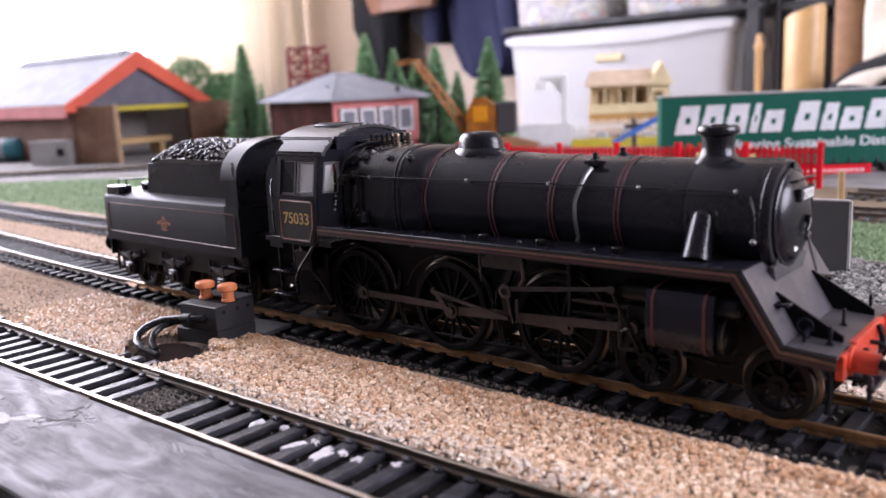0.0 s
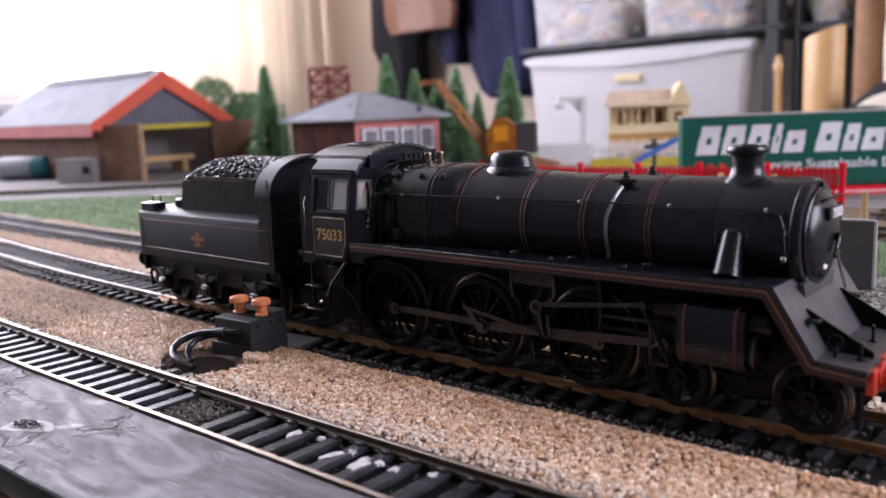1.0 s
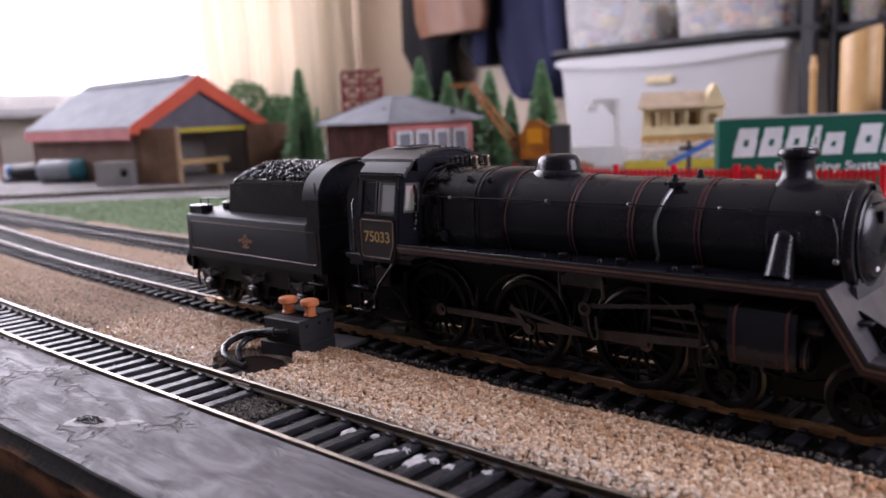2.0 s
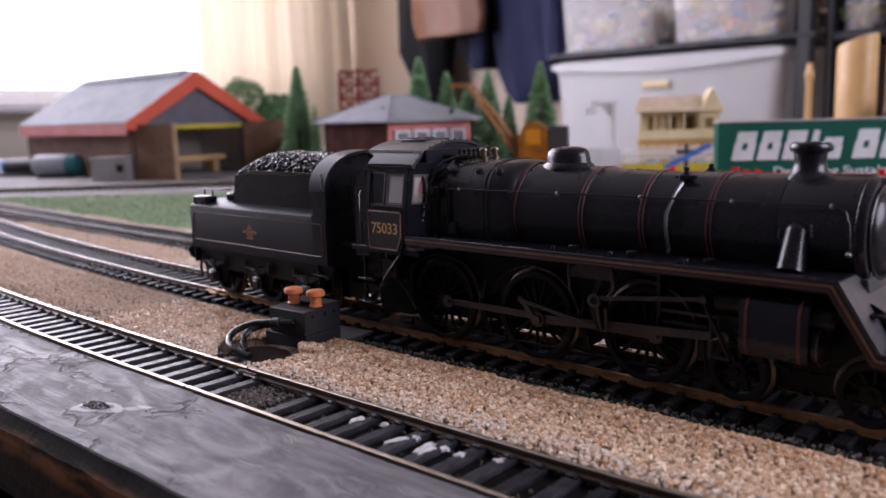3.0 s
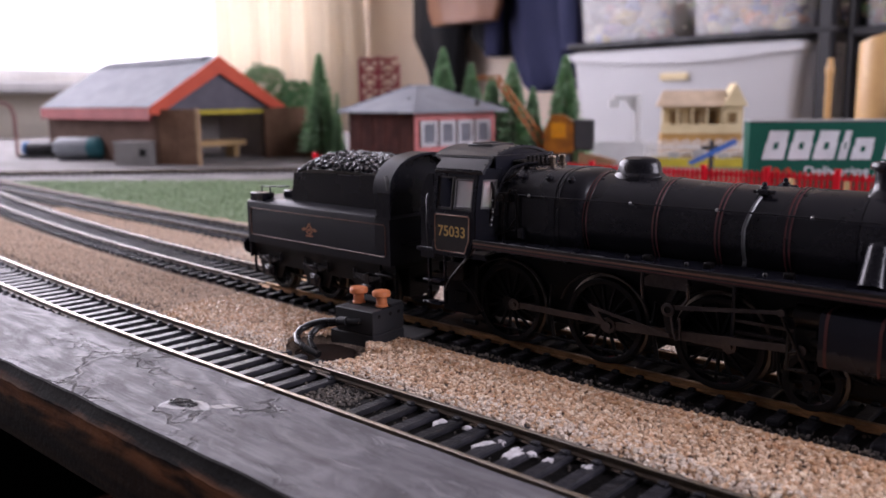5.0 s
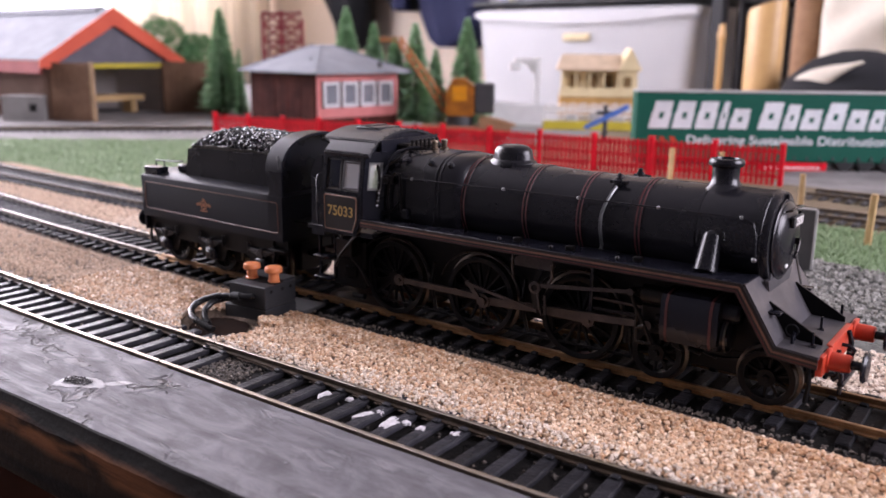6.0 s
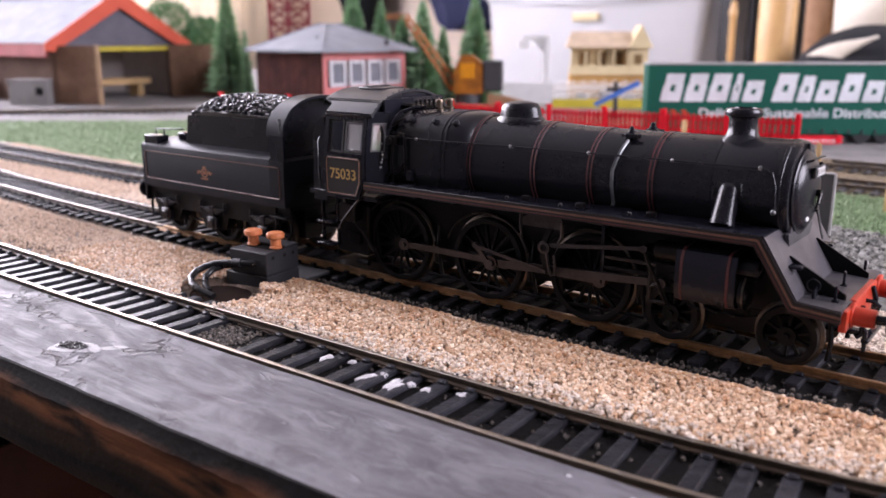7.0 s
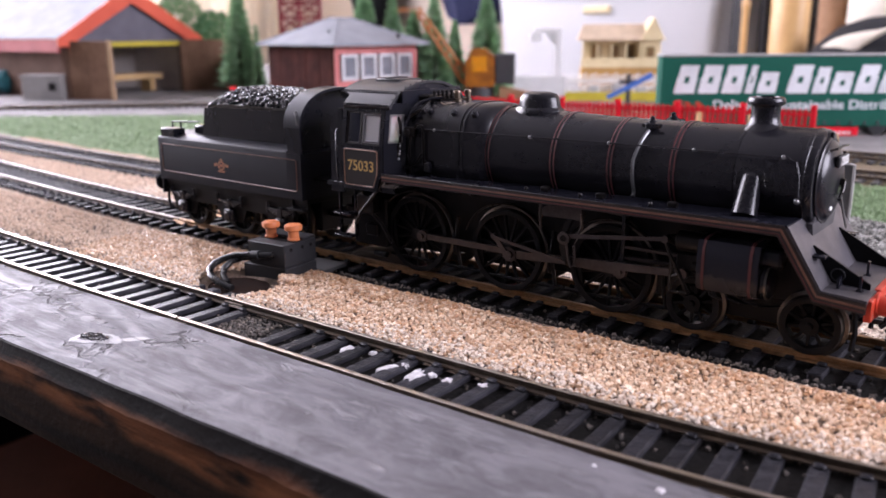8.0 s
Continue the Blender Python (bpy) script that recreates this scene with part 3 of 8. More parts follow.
def plank_mat():
    """Grey-painted board: swirling thin paint, brush streaks, a rubbed knot, cracks and chips."""
    m = mat("grey_painted_board", (0.118, 0.113, 0.121), 0.6, col2=(0.096, 0.092, 0.099), scale=22, fine=900, bump=0.12, depth=0.0003, spec=0.22, rvar=0.14)
    n, l, p, math_, noise_, ramp_, mix_, oval = stack(m)
    base = p.inputs["Base Color"].links[0].from_socket
    swirl = noise_(1.0, 6.0, 2.2, (34, 95, 60), 0.25, 0.6)
    streak = noise_(1.0, 7.0, 0.4, (34, 520, 100), 0.10, 0.62)
    patch = noise_(16.0, 3.0, 1.0)
    front = ramp_(oval(-78.0, -99.0, 95.0, 17.0, 0, noise_(40.0, 2.0), 0.5), 1.1, 0.6)
    fine = noise_(420.0, 4.0)
    col = mix_(ramp_(swirl, 0.42, 0.68), base, (0.160, 0.154, 0.165))
    col = mix_(math_("MULTIPLY", ramp_(swirl, 0.46, 0.28), 0.45), col, (0.060, 0.057, 0.061))
    col = mix_(math_("MULTIPLY", math_("MULTIPLY", ramp_(streak, 0.50, 0.66), front), 0.42), col, (0.27, 0.262, 0.275))
    col = mix_(math_("MULTIPLY", math_("MULTIPLY", ramp_(streak, 0.48, 0.34), front), 0.6), col, (0.052, 0.049, 0.053))
    col = mix_(math_("MULTIPLY", ramp_(patch, 0.47, 0.64), 0.62), col, (0.064, 0.060, 0.063))
    blotch = noise_(1.0, 6.0, 1.8, (70, 130, 90), 0.1, 0.65)
    col = mix_(math_("MULTIPLY", ramp_(blotch, 0.54, 0.66), 0.35), col, (0.050, 0.047, 0.050))
    col = mix_(math_("MULTIPLY", ramp_(blotch, 0.44, 0.34), 0.35), col, (0.205, 0.198, 0.21))
    # a darker, broken patch over the board's left end
    dark_end = math_("MULTIPLY", ramp_(oval(-142.0, -84.0, 44.0, 24.0, -4, noise_(45.0, 4.0), 0.9), 1.1, 0.3), ramp_(noise_(1.0, 6.0, 1.0, (45, 160, 90), 0.2, 0.6), 0.36, 0.56))
    col = mix_(math_("MULTIPLY", dark_end, 0.6), col, (0.050, 0.047, 0.050))
    grain = noise_(1.0, 8.0, 0.5, (16, 330, 90), 0.06, 0.66)
    col = mix_(math_("MULTIPLY", ramp_(grain, 0.52, 0.66), 0.42), col, (0.058, 0.054, 0.057))
    col = mix_(math_("MULTIPLY", ramp_(grain, 0.44, 0.32), 0.30), col, (0.215, 0.208, 0.22))
    scuff = noise_(1.0, 5.0, 1.4, (60, 210, 100), -0.35, 0.55)
    col = mix_(math_("MULTIPLY", ramp_(scuff, 0.62, 0.70), 0.4), col, (0.29, 0.28, 0.29))
    # cracks
    tc, vo = n.new("ShaderNodeTexCoord"), n.new("ShaderNodeTexVoronoi")
    vo.feature = "DISTANCE_TO_EDGE"
    mp, wv = n.new("ShaderNodeMapping"), n.new("ShaderNodeVectorMath")
    mp.inputs["Scale"].default_value = (24, 62, 30)
    nz = n.new("ShaderNodeTexNoise")
    nz.inputs["Scale"].default_value, nz.inputs["Detail"].default_value = 130.0, 4.0
    wv.operation = "MULTIPLY_ADD"
    wv.inputs[1].default_value = (0.7, 0.7, 0.7)
    l.new(tc.outputs["Object"], nz.inputs["Vector"])
    l.new(tc.outputs["Object"], mp.inputs["Vector"])
    l.new(nz.outputs["Color"], wv.inputs[0])
    l.new(mp.outputs[0], wv.inputs[2])
    l.new(wv.outputs[0], vo.inputs["Vector"])
    vo.inputs["Scale"].default_value = 1.0
    crack = math_("MULTIPLY", ramp_(vo.outputs["Distance"], 0.042, 0.010), ramp_(noise_(30.0, 2.0), 0.50, 0.55))
    lip = math_("MULTIPLY", ramp_(vo.outputs["Distance"], 0.13, 0.04), ramp_(noise_(30.0, 2.0), 0.50, 0.55))
    near = ramp_(oval(-68.0, -82.0, 62.0, 30.0, 0, noise_(90.0, 2.0), 0.3), 1.1, 0.75)
    crack, lip = math_("MULTIPLY", crack, near), math_("MULTIPLY", lip, near)
    col = mix_(math_("MULTIPLY", lip, 0.12), col, (0.22, 0.21, 0.21))
    col = mix_(math_("MULTIPLY", crack, 0.9), col, (0.022, 0.019, 0.018))
    # one long split that runs to the knot, and a short one beyond it
    for cx, cy, rx, rot in ((-112.0, -77.6, 22.0, 0), (-82.0, -77.6, 12.0, -6), (-41.0, -78.8, 5.0, -22), (-120.0, -80.5, 9.0, 14)):
        split = oval(cx, cy, rx, 0.55, rot, noise_(150.0, 5.0, 0.0, (1, 1, 1), 0.0, 0.7), 7.0)
        crack = math_("MAXIMUM", crack, ramp_(math_("ABSOLUTE", split), 1.0, 0.4))
        col = mix_(math_("MULTIPLY", ramp_(math_("ABSOLUTE", split), 1.0, 0.4), 0.85), col, (0.022, 0.019, 0.018))
    # the knot: pale rubbed halo, dark broken core, a pale smear beside it
    wob = noise_(260.0, 4.0)
    halo = oval(-60.0, -86.2, 6.6, 3.2, 28, wob, 1.3)
    core = oval(-60.8, -86.2, 3.9, 1.8, 28, wob, 1.1)
    smear = oval(-71.5, -80.6, 5.0, 2.0, 8, wob, 1.6)
    tail = oval(-53.6, -82.2, 4.4, 1.3, 36, wob, 1.8)
    col = mix_(math_("MULTIPLY", ramp_(halo, 1.0, 0.82), 0.9), col, (0.48, 0.475, 0.48))
    col = mix_(math_("MULTIPLY", ramp_(smear, 1.0, 0.6), 0.55), col, (0.30, 0.29, 0.29))
    col = mix_(math_("MULTIPLY", ramp_(tail, 1.0, 0.6), 0.7), col, (0.50, 0.49, 0.49))
    col = mix_(ramp_(core, 1.0, 0.85), col, mix_(ramp_(fine, 0.52, 0.62), (0.020, 0.018, 0.018), (0.07, 0.066, 0.068)))
    l.new(col, p.inputs["Base Color"])
    rough = math_("SUBTRACT", ramp_(swirl, 0.35, 0.65, 0.70, 0.50), math_("MULTIPLY", ramp_(core, 1.1, 0.9), 0.22), clamp=True)
    l.new(rough, p.inputs["Roughness"])
    h = math_("MULTIPLY_ADD", streak, 0.22, math_("MULTIPLY", swirl, 0.55))
    h = math_("ADD", h, math_("MULTIPLY", ramp_(scuff, 0.58, 0.70), 0.3))
    h = math_("SUBTRACT", h, math_("MULTIPLY", crack, 0.9))
    h = math_("ADD", h, math_("MULTIPLY", lip, 0.35))
    h = math_("ADD", h, math_("MULTIPLY", ramp_(core, 1.1, 0.9), math_("MULTIPLY", fine, 1.6)))
    h = math_("ADD", h, math_("MULTIPLY", ramp_(halo, 1.05, 0.8), 0.4))
    b = n.new("ShaderNodeBump")
    b.inputs["Strength"].default_value, b.inputs["Distance"].default_value = 0.9, 0.0009
    l.new(h, b.inputs["Height"])
    l.new(p.inputs["Normal"].links[0].from_socket, b.inputs["Normal"])
    l.new(b.outputs[0], p.inputs["Normal"])
    return m


def edge_mat():
    """The board's rough front: near-black paint worn to bare brown wood in long streaks."""
    m = mat("worn_black_edge", (0.010, 0.009, 0.009), 0.65, col2=(0.016, 0.013, 0.012), scale=60, fine=600, bump=0.4, depth=0.0006, spec=0.1)
    n, l, p, math_, noise_, ramp_, mix_, oval = stack(m)
    tc, sp = n.new("ShaderNodeTexCoord"), n.new("ShaderNodeSeparateXYZ")
    l.new(tc.outputs["Object"], sp.inputs[0])
    zmm = math_("MULTIPLY", sp.outputs[2], 1000.0)
    grain = noise_(1.0, 8.0, 0.6, (14, 60, 190), 0.0, 0.65)
    slow = noise_(1.0, 3.0, 0.0, (26, 1, 1))
    # the bare streak wanders along the board, about seven millimetres below its top
    off = math_("ABSOLUTE", math_("ADD", zmm, math_("MULTIPLY_ADD", slow, 9.0, 2.6)))
    streak = math_("MULTIPLY", ramp_(math_("ADD", off, math_("MULTIPLY_ADD", grain, 7.0, -3.5)), 4.0, 1.4), ramp_(noise_(1.0, 5.0, 0.0, (40, 1, 140)), 0.34, 0.52))
    low = math_("MULTIPLY", ramp_(zmm, -6.5, -9.5), 0.75)
    col = mix_(low, p.inputs["Base Color"].links[0].from_socket, mix_(ramp_(grain, 0.35, 0.65), (0.012, 0.010, 0.009), (0.055, 0.030, 0.018)))
    col = mix_(streak, col, mix_(ramp_(grain, 0.4, 0.6), (0.12, 0.046, 0.021), (0.30, 0.125, 0.055)))
    l.new(col, p.inputs["Base Color"])
    return m


M_PAINTED = plank_mat()
M_WORN = edge_mat()

# ---- the room ----
XW, XE, YS, YN, ZF, ZC = -1880, 1500, -1560, 1530, -850, 1650
# The opening runs on unseen behind the curtain, added to brighten the cloth.
WY0, WY1, WZ0, WZ1 = -800, 1400, 114, 1500
STATE["mode"] = "plain"


def structure(name, bm, material, label, category):
    return tagged(part(name, bm, material), label, category, kind="structure")


bm = bmesh.new()
box(bm, XW - 120, XE + 120, YN, YN + 120, ZF, ZC)
structure("wall_north", bm, mat("tan_wall", (0.74, 0.62, 0.50), 0.9, col2=(0.68, 0.565, 0.45), scale=3, fine=60, bump=0.15, depth=0.001), "plain tan painted wall behind the shelves", "wall")
bm = bmesh.new()
for y0, y1, z0, z1 in ((YS, WY0, ZF, ZC), (WY1, YN, ZF, ZC), (WY0, WY1, ZF, WZ0), (WY0, WY1, WZ1, ZC)):
    box(bm, XW - 120, XW, y0, y1, z0, z1)
structure("wall_west", bm, M_WALL, "cream painted wall with a wide window", "wall")
# South and east walls are unseen; their dark colour shapes the reflected light.
bm = bmesh.new()
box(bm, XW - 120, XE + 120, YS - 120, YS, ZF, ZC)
structure("wall_south", bm, M_DIMWALL, "unseen plain wall, dark grey to dim its reflection on the engine", "wall")
EY0, EY1, EZ0, EZ1 = -240, 1000, 200, 1280
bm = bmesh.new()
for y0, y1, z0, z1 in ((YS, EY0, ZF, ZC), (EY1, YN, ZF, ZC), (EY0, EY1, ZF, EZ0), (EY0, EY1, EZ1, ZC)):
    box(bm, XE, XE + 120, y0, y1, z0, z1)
structure("wall_east", bm, M_DIMWALL, "unseen plain wall with a window, dark grey to dim its reflection", "wall")
win2 = thing("window_2", "window in white plastic frame in the side wall", "window", at=(XE, 0, 0), kind="structure")
for y0, y1, z0, z1 in ((EY0, EY0 + 45, EZ0, EZ1), (EY1 - 45, EY1, EZ0, EZ1), (EY0 + 45, EY1 - 45, EZ0, EZ0 + 45), (EY0 + 45, EY1 - 45, EZ1 - 45, EZ1)):
    bm = bmesh.new()
    box(bm, 30, 80, y0, y1, z0, z1, 4)
    part("window_frame", bm, M_UPVC, win2)
# Unseen ceiling, greyed so it throws less light down on the black paint.
bm = bmesh.new()
box(bm, XW - 120, XE + 120, YS - 120, YN + 120, ZC, ZC + 100)
structure("ceiling", bm, M_CEIL, "unseen plain ceiling, greyed to cut light from above", "ceiling")
bm = bmesh.new()
box(bm, XW - 120, XE + 120, YS - 120, YN + 120, ZF - 100, ZF)
structure("floor", bm, M_FLOOR, "reddish brown carpeted floor", "floor")

win = thing("window_1", "wide bright window in white plastic frame", "window", at=(XW, 0, 0), kind="structure")
for y0, y1, z0, z1 in ((WY0, WY0 + 45, WZ0, WZ1), (WY1 - 45, WY1, WZ0, WZ1), (WY0 + 45, WY1 - 45, WZ0, WZ0 + 30), (WY0 + 45, WY1 - 45, WZ1 - 45, WZ1)):
    bm = bmesh.new()
    box(bm, -80, -30, y0, y1, z0, z1, 4)
    part("window_frame", bm, M_UPVC, win)
bm = bmesh.new()
box(bm, -118, 150, WY0 - 30, 1060, WZ0 - 26, WZ0 - 2, 5)
part("window_sill", bm, M_UPVC, win, "white window sill")


def curtain(name, y0, y1, x, label):
    """A gathered cloth: two skins joined round the edge."""
    b = bmesh.new()
    n, rows = 140, 10
    rings = []
    for j in range(rows + 1):
        z = 1560 - (1560 + 640) * j / rows
        ring = []
        for side in (0, 1):
            for k in range(n + 1):
                i = k if side == 0 else n - k
                u = i / n
                y = y0 + (y1 - y0) * u
                wave = 15 * math.sin(u * 31 + 0.9 * math.sin(u * 9)) + 5 * math.sin(u * 83 + 1.3) * (0.6 + 0.4 * j / rows)
                ring.append((x + wave + (0 if side == 0 else -5), y + 6 * math.sin(j * 0.8 + u * 14), z))
        rings.append(ring)
    loft(b, rings)
    return tagged(part(name, b, M_CURTAIN, sharp=1.2), label, "curtain")


curtain("curtain", 1012, 1515, -1790, "cream curtain hanging in loose folds beside the window")
b = bmesh.new()
cyl(b, (-1775, -900, 1572), (-1775, 1500, 1572), 12, seg=12)
tagged(part("curtain_rail", b, M_UPVC), "white curtain rail above the window", "curtain rail")

# bright overcast sky far outside the glass
glow = bpy.data.materials.new("overcast_sky_glow")
glow.use_nodes = True
gn = glow.node_tree.nodes
ge = gn.new("ShaderNodeEmission")
ge.inputs["Color"].default_value, ge.inputs["Strength"].default_value = (1.0, 0.99, 0.97, 1), 4.2
glow.node_tree.links.new(ge.outputs[0], gn["Material Output"].inputs["Surface"])
b = bmesh.new()
box(b, -9100, -9000, -12000, 16000, -3000, 12000)
tagged(part("backdrop", b, glow), "white overcast sky outside the window", "sky", kind="structure")

# neighbouring cladding seen through the glass
b = bmesh.new()
for k in range(6):
    box(b, -4530, -4500, 1150, 1480, 300 - k * 46, 322 - k * 46, 3)
tagged(part("louvred_fence", b, mat("pale_blue_slats", (0.82, 0.88, 0.90), 0.6, scale=5, fine=60)), "pale blue slatted fence outside the window", "fence", kind="stuff")

# shelving with storage boxes
SY = 1010
STATE["mode"] = "plan"
FZ = group_zone(-396, 1130)
rack = thing("shelf_rack", "black plastic shelf rack against the wall", "shelf", at=(0, SY, 0))
SX0, SX1 = -566, -226


def rack_post(x, y):
    b = bmesh.new()
    prism(b, [(x - 6.5, y - 10), (x + 6.5, y - 10), (x + 8, y), (x + 6.5, y + 10), (x - 6.5, y + 10), (x - 8, y)], FZ, 900, "z")
    part("post", b, M_SHELF, rack)


for x, y in ((SX0 + 14, 264), (SX1 + 20, 10), (SX1 + 20, 264)):
    rack_post(x, y)
for z in (-120, 139, 420, 700):
    b = bmesh.new()
    box(b, SX0 - 2, SX1 + 32, 0, 274, z, z + 9, 2)
    for k in range(8):
        box(b, SX0 + 4 + k * 45, SX0 + 32 + k * 45, -2, 4, z + 2, z + 7, 1)
    part("shelf_board", b, M_SHELF, rack)


def tub(name, x0, x1, y0, y1, z0, z1, label, fill, seed):
    """A lidded see-through tub: tapered hollow shell, rim, lid, clips, with a jumble of toys inside."""
    t = thing(name, label, "storage box", "storage boxes on the rack", at=((x0 + x1) / 2, (y0 + y1) / 2, z0))
    w, d, h = (x1 - x0) / 2, (y1 - y0) / 2, z1 - z0
    b = bmesh.new()

    def ring(k, z, r=14):
        out = []
        for cx, cy, a0 in ((1, 1, 0), (-1, 1, 90), (-1, -1, 180), (1, -1, 270)):
            for a in (0, 30, 60, 90):
                q = radians(a0 + a)
                out.append((cx * (w * k - r) + r * math.cos(q), cy * (d * k - r) + r * math.sin(q), z))
        return out
    loft(b, [ring(0.90, 0), ring(0.985, h - 14), ring(1.0, h - 12), ring(1.0, h - 6), ring(0.965, h - 6), ring(0.945, h - 16), ring(0.88, 3)])
    part("shell", b, M_CLEARISH if fill else M_MILKY, t)
    b = bmesh.new()
    loft(b, [ring(1.02, h - 6), ring(1.02, h + 2), ring(0.97, h + 5), ring(0.93, h + 2)])
    part("lid", b, M_CLEARISH if fill else M_MILKY, t)
    if not fill:
        # the lid's front lip, sagging towards its middle
        b = bmesh.new()
        lip = [(-w * 0.99 + 1.98 * w * k / 20, h - 8 - 11 * math.sin(math.pi * k / 20)) for k in range(21)]
        prism(b, lip + [(w * 0.99, h + 1), (-w * 0.99, h + 1)], -d * 1.02 - 3, -d * 1.02 - 0.5)
        part("lid_lip", b, M_MILKY, t)
    b = bmesh.new()
    box(b, -w * 0.12, w * 0.12, -d * 0.985 - 4, -d * 0.96, h * 0.81, h * 0.86, 2)
    part("label_strip", b, M_STAT, t, "pale paper label")
    rng = np.random.default_rng(seed)
    if fill:
        n = 300
        p = np.stack([(rng.random(n) - 0.5) * 1.6 * w, (rng.random(n) - 0.5) * 1.6 * d, 8 + rng.random(n) ** 1.3 * h * fill], 1)
        v, f = scatter(p, 8 + rng.random(n) * 9, rng)
        o = raw("toys", v, f, M_TOYS, t)
        o["label"] = "jumble of coloured toy pieces"
    return t


tub("storage_box", SX0 + 2, SX1 - 2, SY + 4, SY + 250, -110, 129, "large milky plastic storage box with lid", 0.0, 3)
tub("storage_box", SX0 + 4, SX0 + 158, SY + 6, SY + 240, 149, 330, "small see-through storage box holding coloured toys", 0.26, 4)
tub("storage_box", SX0 + 180, SX1 - 4, SY + 6, SY + 240, 149, 330, "small see-through storage box holding coloured toys", 0.34, 5)
tub("storage_box", SX1 + 46, SX1 + 84, SY + 22, SY + 250, -32, 122, "see-through storage box beside the rack", 0.12, 6)
tub("storage_box", SX1 + 46, SX1 + 90, SY + 22, SY + 246, 146, 330, "see-through storage box on the narrow rack", 0.12, 7)
b = bmesh.new()
for x in (SX1 + 40, SX1 + 104):
    box(b, x - 3, x + 3, SY + 20, SY + 270, FZ, 900, 2)
for z in (-44, 134):
    box(b, SX1 + 43, SX1 + 101, SY + 20, SY + 270, z, z + 12, 2)
tagged(part("side_rack", b, M_SHELF), "narrow black rack next to the shelves", "shelf")
b = bmesh.new()
lathe(b, [(1, FZ), (3.8, FZ + 2), (3.8, 84), (5, 88), (5, 94), (3.4, 97), (3.4, 104), (1, 106)], (SX1 + 36, SY - 22, 0), seg=14)
tagged(part("wooden_pole", b, M_CARD), "pale turned wooden pole leaning by the rack", "pole")


def garment(name, pts, y, depth, material, label, category):
    """Hanging cloth: an outline of (height, left, right) levels, swollen and folded in depth."""
    b = bmesh.new()
    rings = []
    n = 28
    for z, x0, x1 in pts:
        ring = []
        for k in range(n):
            a = 2 * math.pi * k / n
            u = math.cos(a)
            fold = 1 + 0.20 * math.sin(a * 7 + z * 0.012) + 0.1 * math.sin(a * 13)
            ring.append(((x0 + x1) / 2 + (x1 - x0) / 2 * u, y + depth * math.sin(a) * fold, z))
        rings.append(ring)
    loft(b, rings)
    return tagged(part(name, b, material, sharp=1.3), label, category)


GY = 1200
FZ = group_zone(-880, 1200)
garment("coat", [(560, -950, -930), (540, -1000, -880), (480, -1060, -850), (300, -1062, -900), (190, -1058, -950), (100, -1012, -955), (60, -1006, -960)], GY, 40, M_DARKCL, "black coat hanging on the wall", "coat")
garment("handbag", [(420, -950, -900), (380, -962, -866), (290, -970, -818), (235, -968, -812), (205, -958, -820)], GY - 75, 26, M_LEATHER, "tan leather bag hung over the coats", "bag")
jacket = garment("jacket", [(560, -820, -810), (530, -855, -760), (430, -862, -736), (250, -850, -712), (130, -832, -700), (82, -815, -702), (66, -795, -730)], GY, 42, M_NAVY, "navy blue jacket hanging on the wall", "jacket")
for x0, x1, y_ in ((-872, -838, GY - 22), (-742, -700, GY - 24)):
    b = bmesh.new()
    rings = []
    for k in range(12):
        u = k / 11
        c_, w_ = (x0 + x1) / 2 + 14 * (u - 0.5) * (1 if x0 > -800 else -1), 21 - 5 * u
        rings.append([(c_ + w_ * math.cos(a), y_ - 8 + w_ * 0.8 * math.sin(a) * (1 + 0.15 * math.sin(a * 5 + k)), 500 - 360 * u) for a in (2 * math.pi * q / 16 for q in range(16))])
    loft(b, rings)
    part("sleeve", b, M_NAVY, jacket, sharp=1.3)
garment("trousers", [(300, -930, -850), (240, -950, -830), (180, -940, -850), (140, -900, -862)], GY + 20, 22, M_DARKCL, "dark folded trousers hanging on the wall", "trousers")
b = bmesh.new()
box(b, -1120, -700, 1282, 1300, 560, 600, 3)
for x in (-1000, -930, -870):
    tube(b, [(x, 1285, 580), (x, 1240, 572), (x, 1205, 566), (x, 1196, 580)], 5)
tagged(part("coat_hooks", b, M_CARD), "wooden coat rack with hooks", "coat rack")

# tall rolls and a dark hat on the right of the shelves
FZ = group_zone(0, 980)
for x, y, r, top, mt, lab in ((-104, 1105, 18, 420, M_PLANK, "brown cardboard roll standing upright"),):
    b = bmesh.new()
    lathe(b, [(r * 0.86, FZ), (r, FZ + 2), (r, top - 2), (r - 2, top), (r * 0.88, top), (r * 0.86, top - 60)], (x, y, 0), seg=28)
    roll = tagged(part("cardboard_roll", b, mt), lab, "roll")
    b = bmesh.new()
    lathe(b, [(r * 0.2, top - 40), (r * 0.84, top - 40), (r * 0.84, top - 32), (r * 0.2, top - 32)], (x, y, 0), seg=24)
    part("end_plug", b, M_PLANK, roll)
b = bmesh.new()
carton = [(-23, -6), (-19, -13), (-8, -19), (8, -19), (17, -12), (21, 2), (14, 16), (-14, 16)]
loft(b, [[(-111 + k * px, 960 + k * py, z + (0.32 * px if z > 0 else 0)) for px, py in carton] for k, z in ((0.78, -39.6), (0.93, -34), (1.0, -26), (1.0, 132), (0.94, 137))])
tagged(part("wooden_block", b, M_CARD, sharp=0.9), "tall pale wooden block with rounded corners on the side table", "block")
b = bmesh.new()
box(b, -170, 700, 842, 1060, -80, -40, 4)
for x in (-140, 680):
    for y in (864, 1040):
        box(b, x - 18, x + 18, y - 18, y + 18, FZ, -80, 3)
tagged(part("side_table", b, M_CARD), "pale wooden side table beyond the layout", "table")
b = bmesh.new()
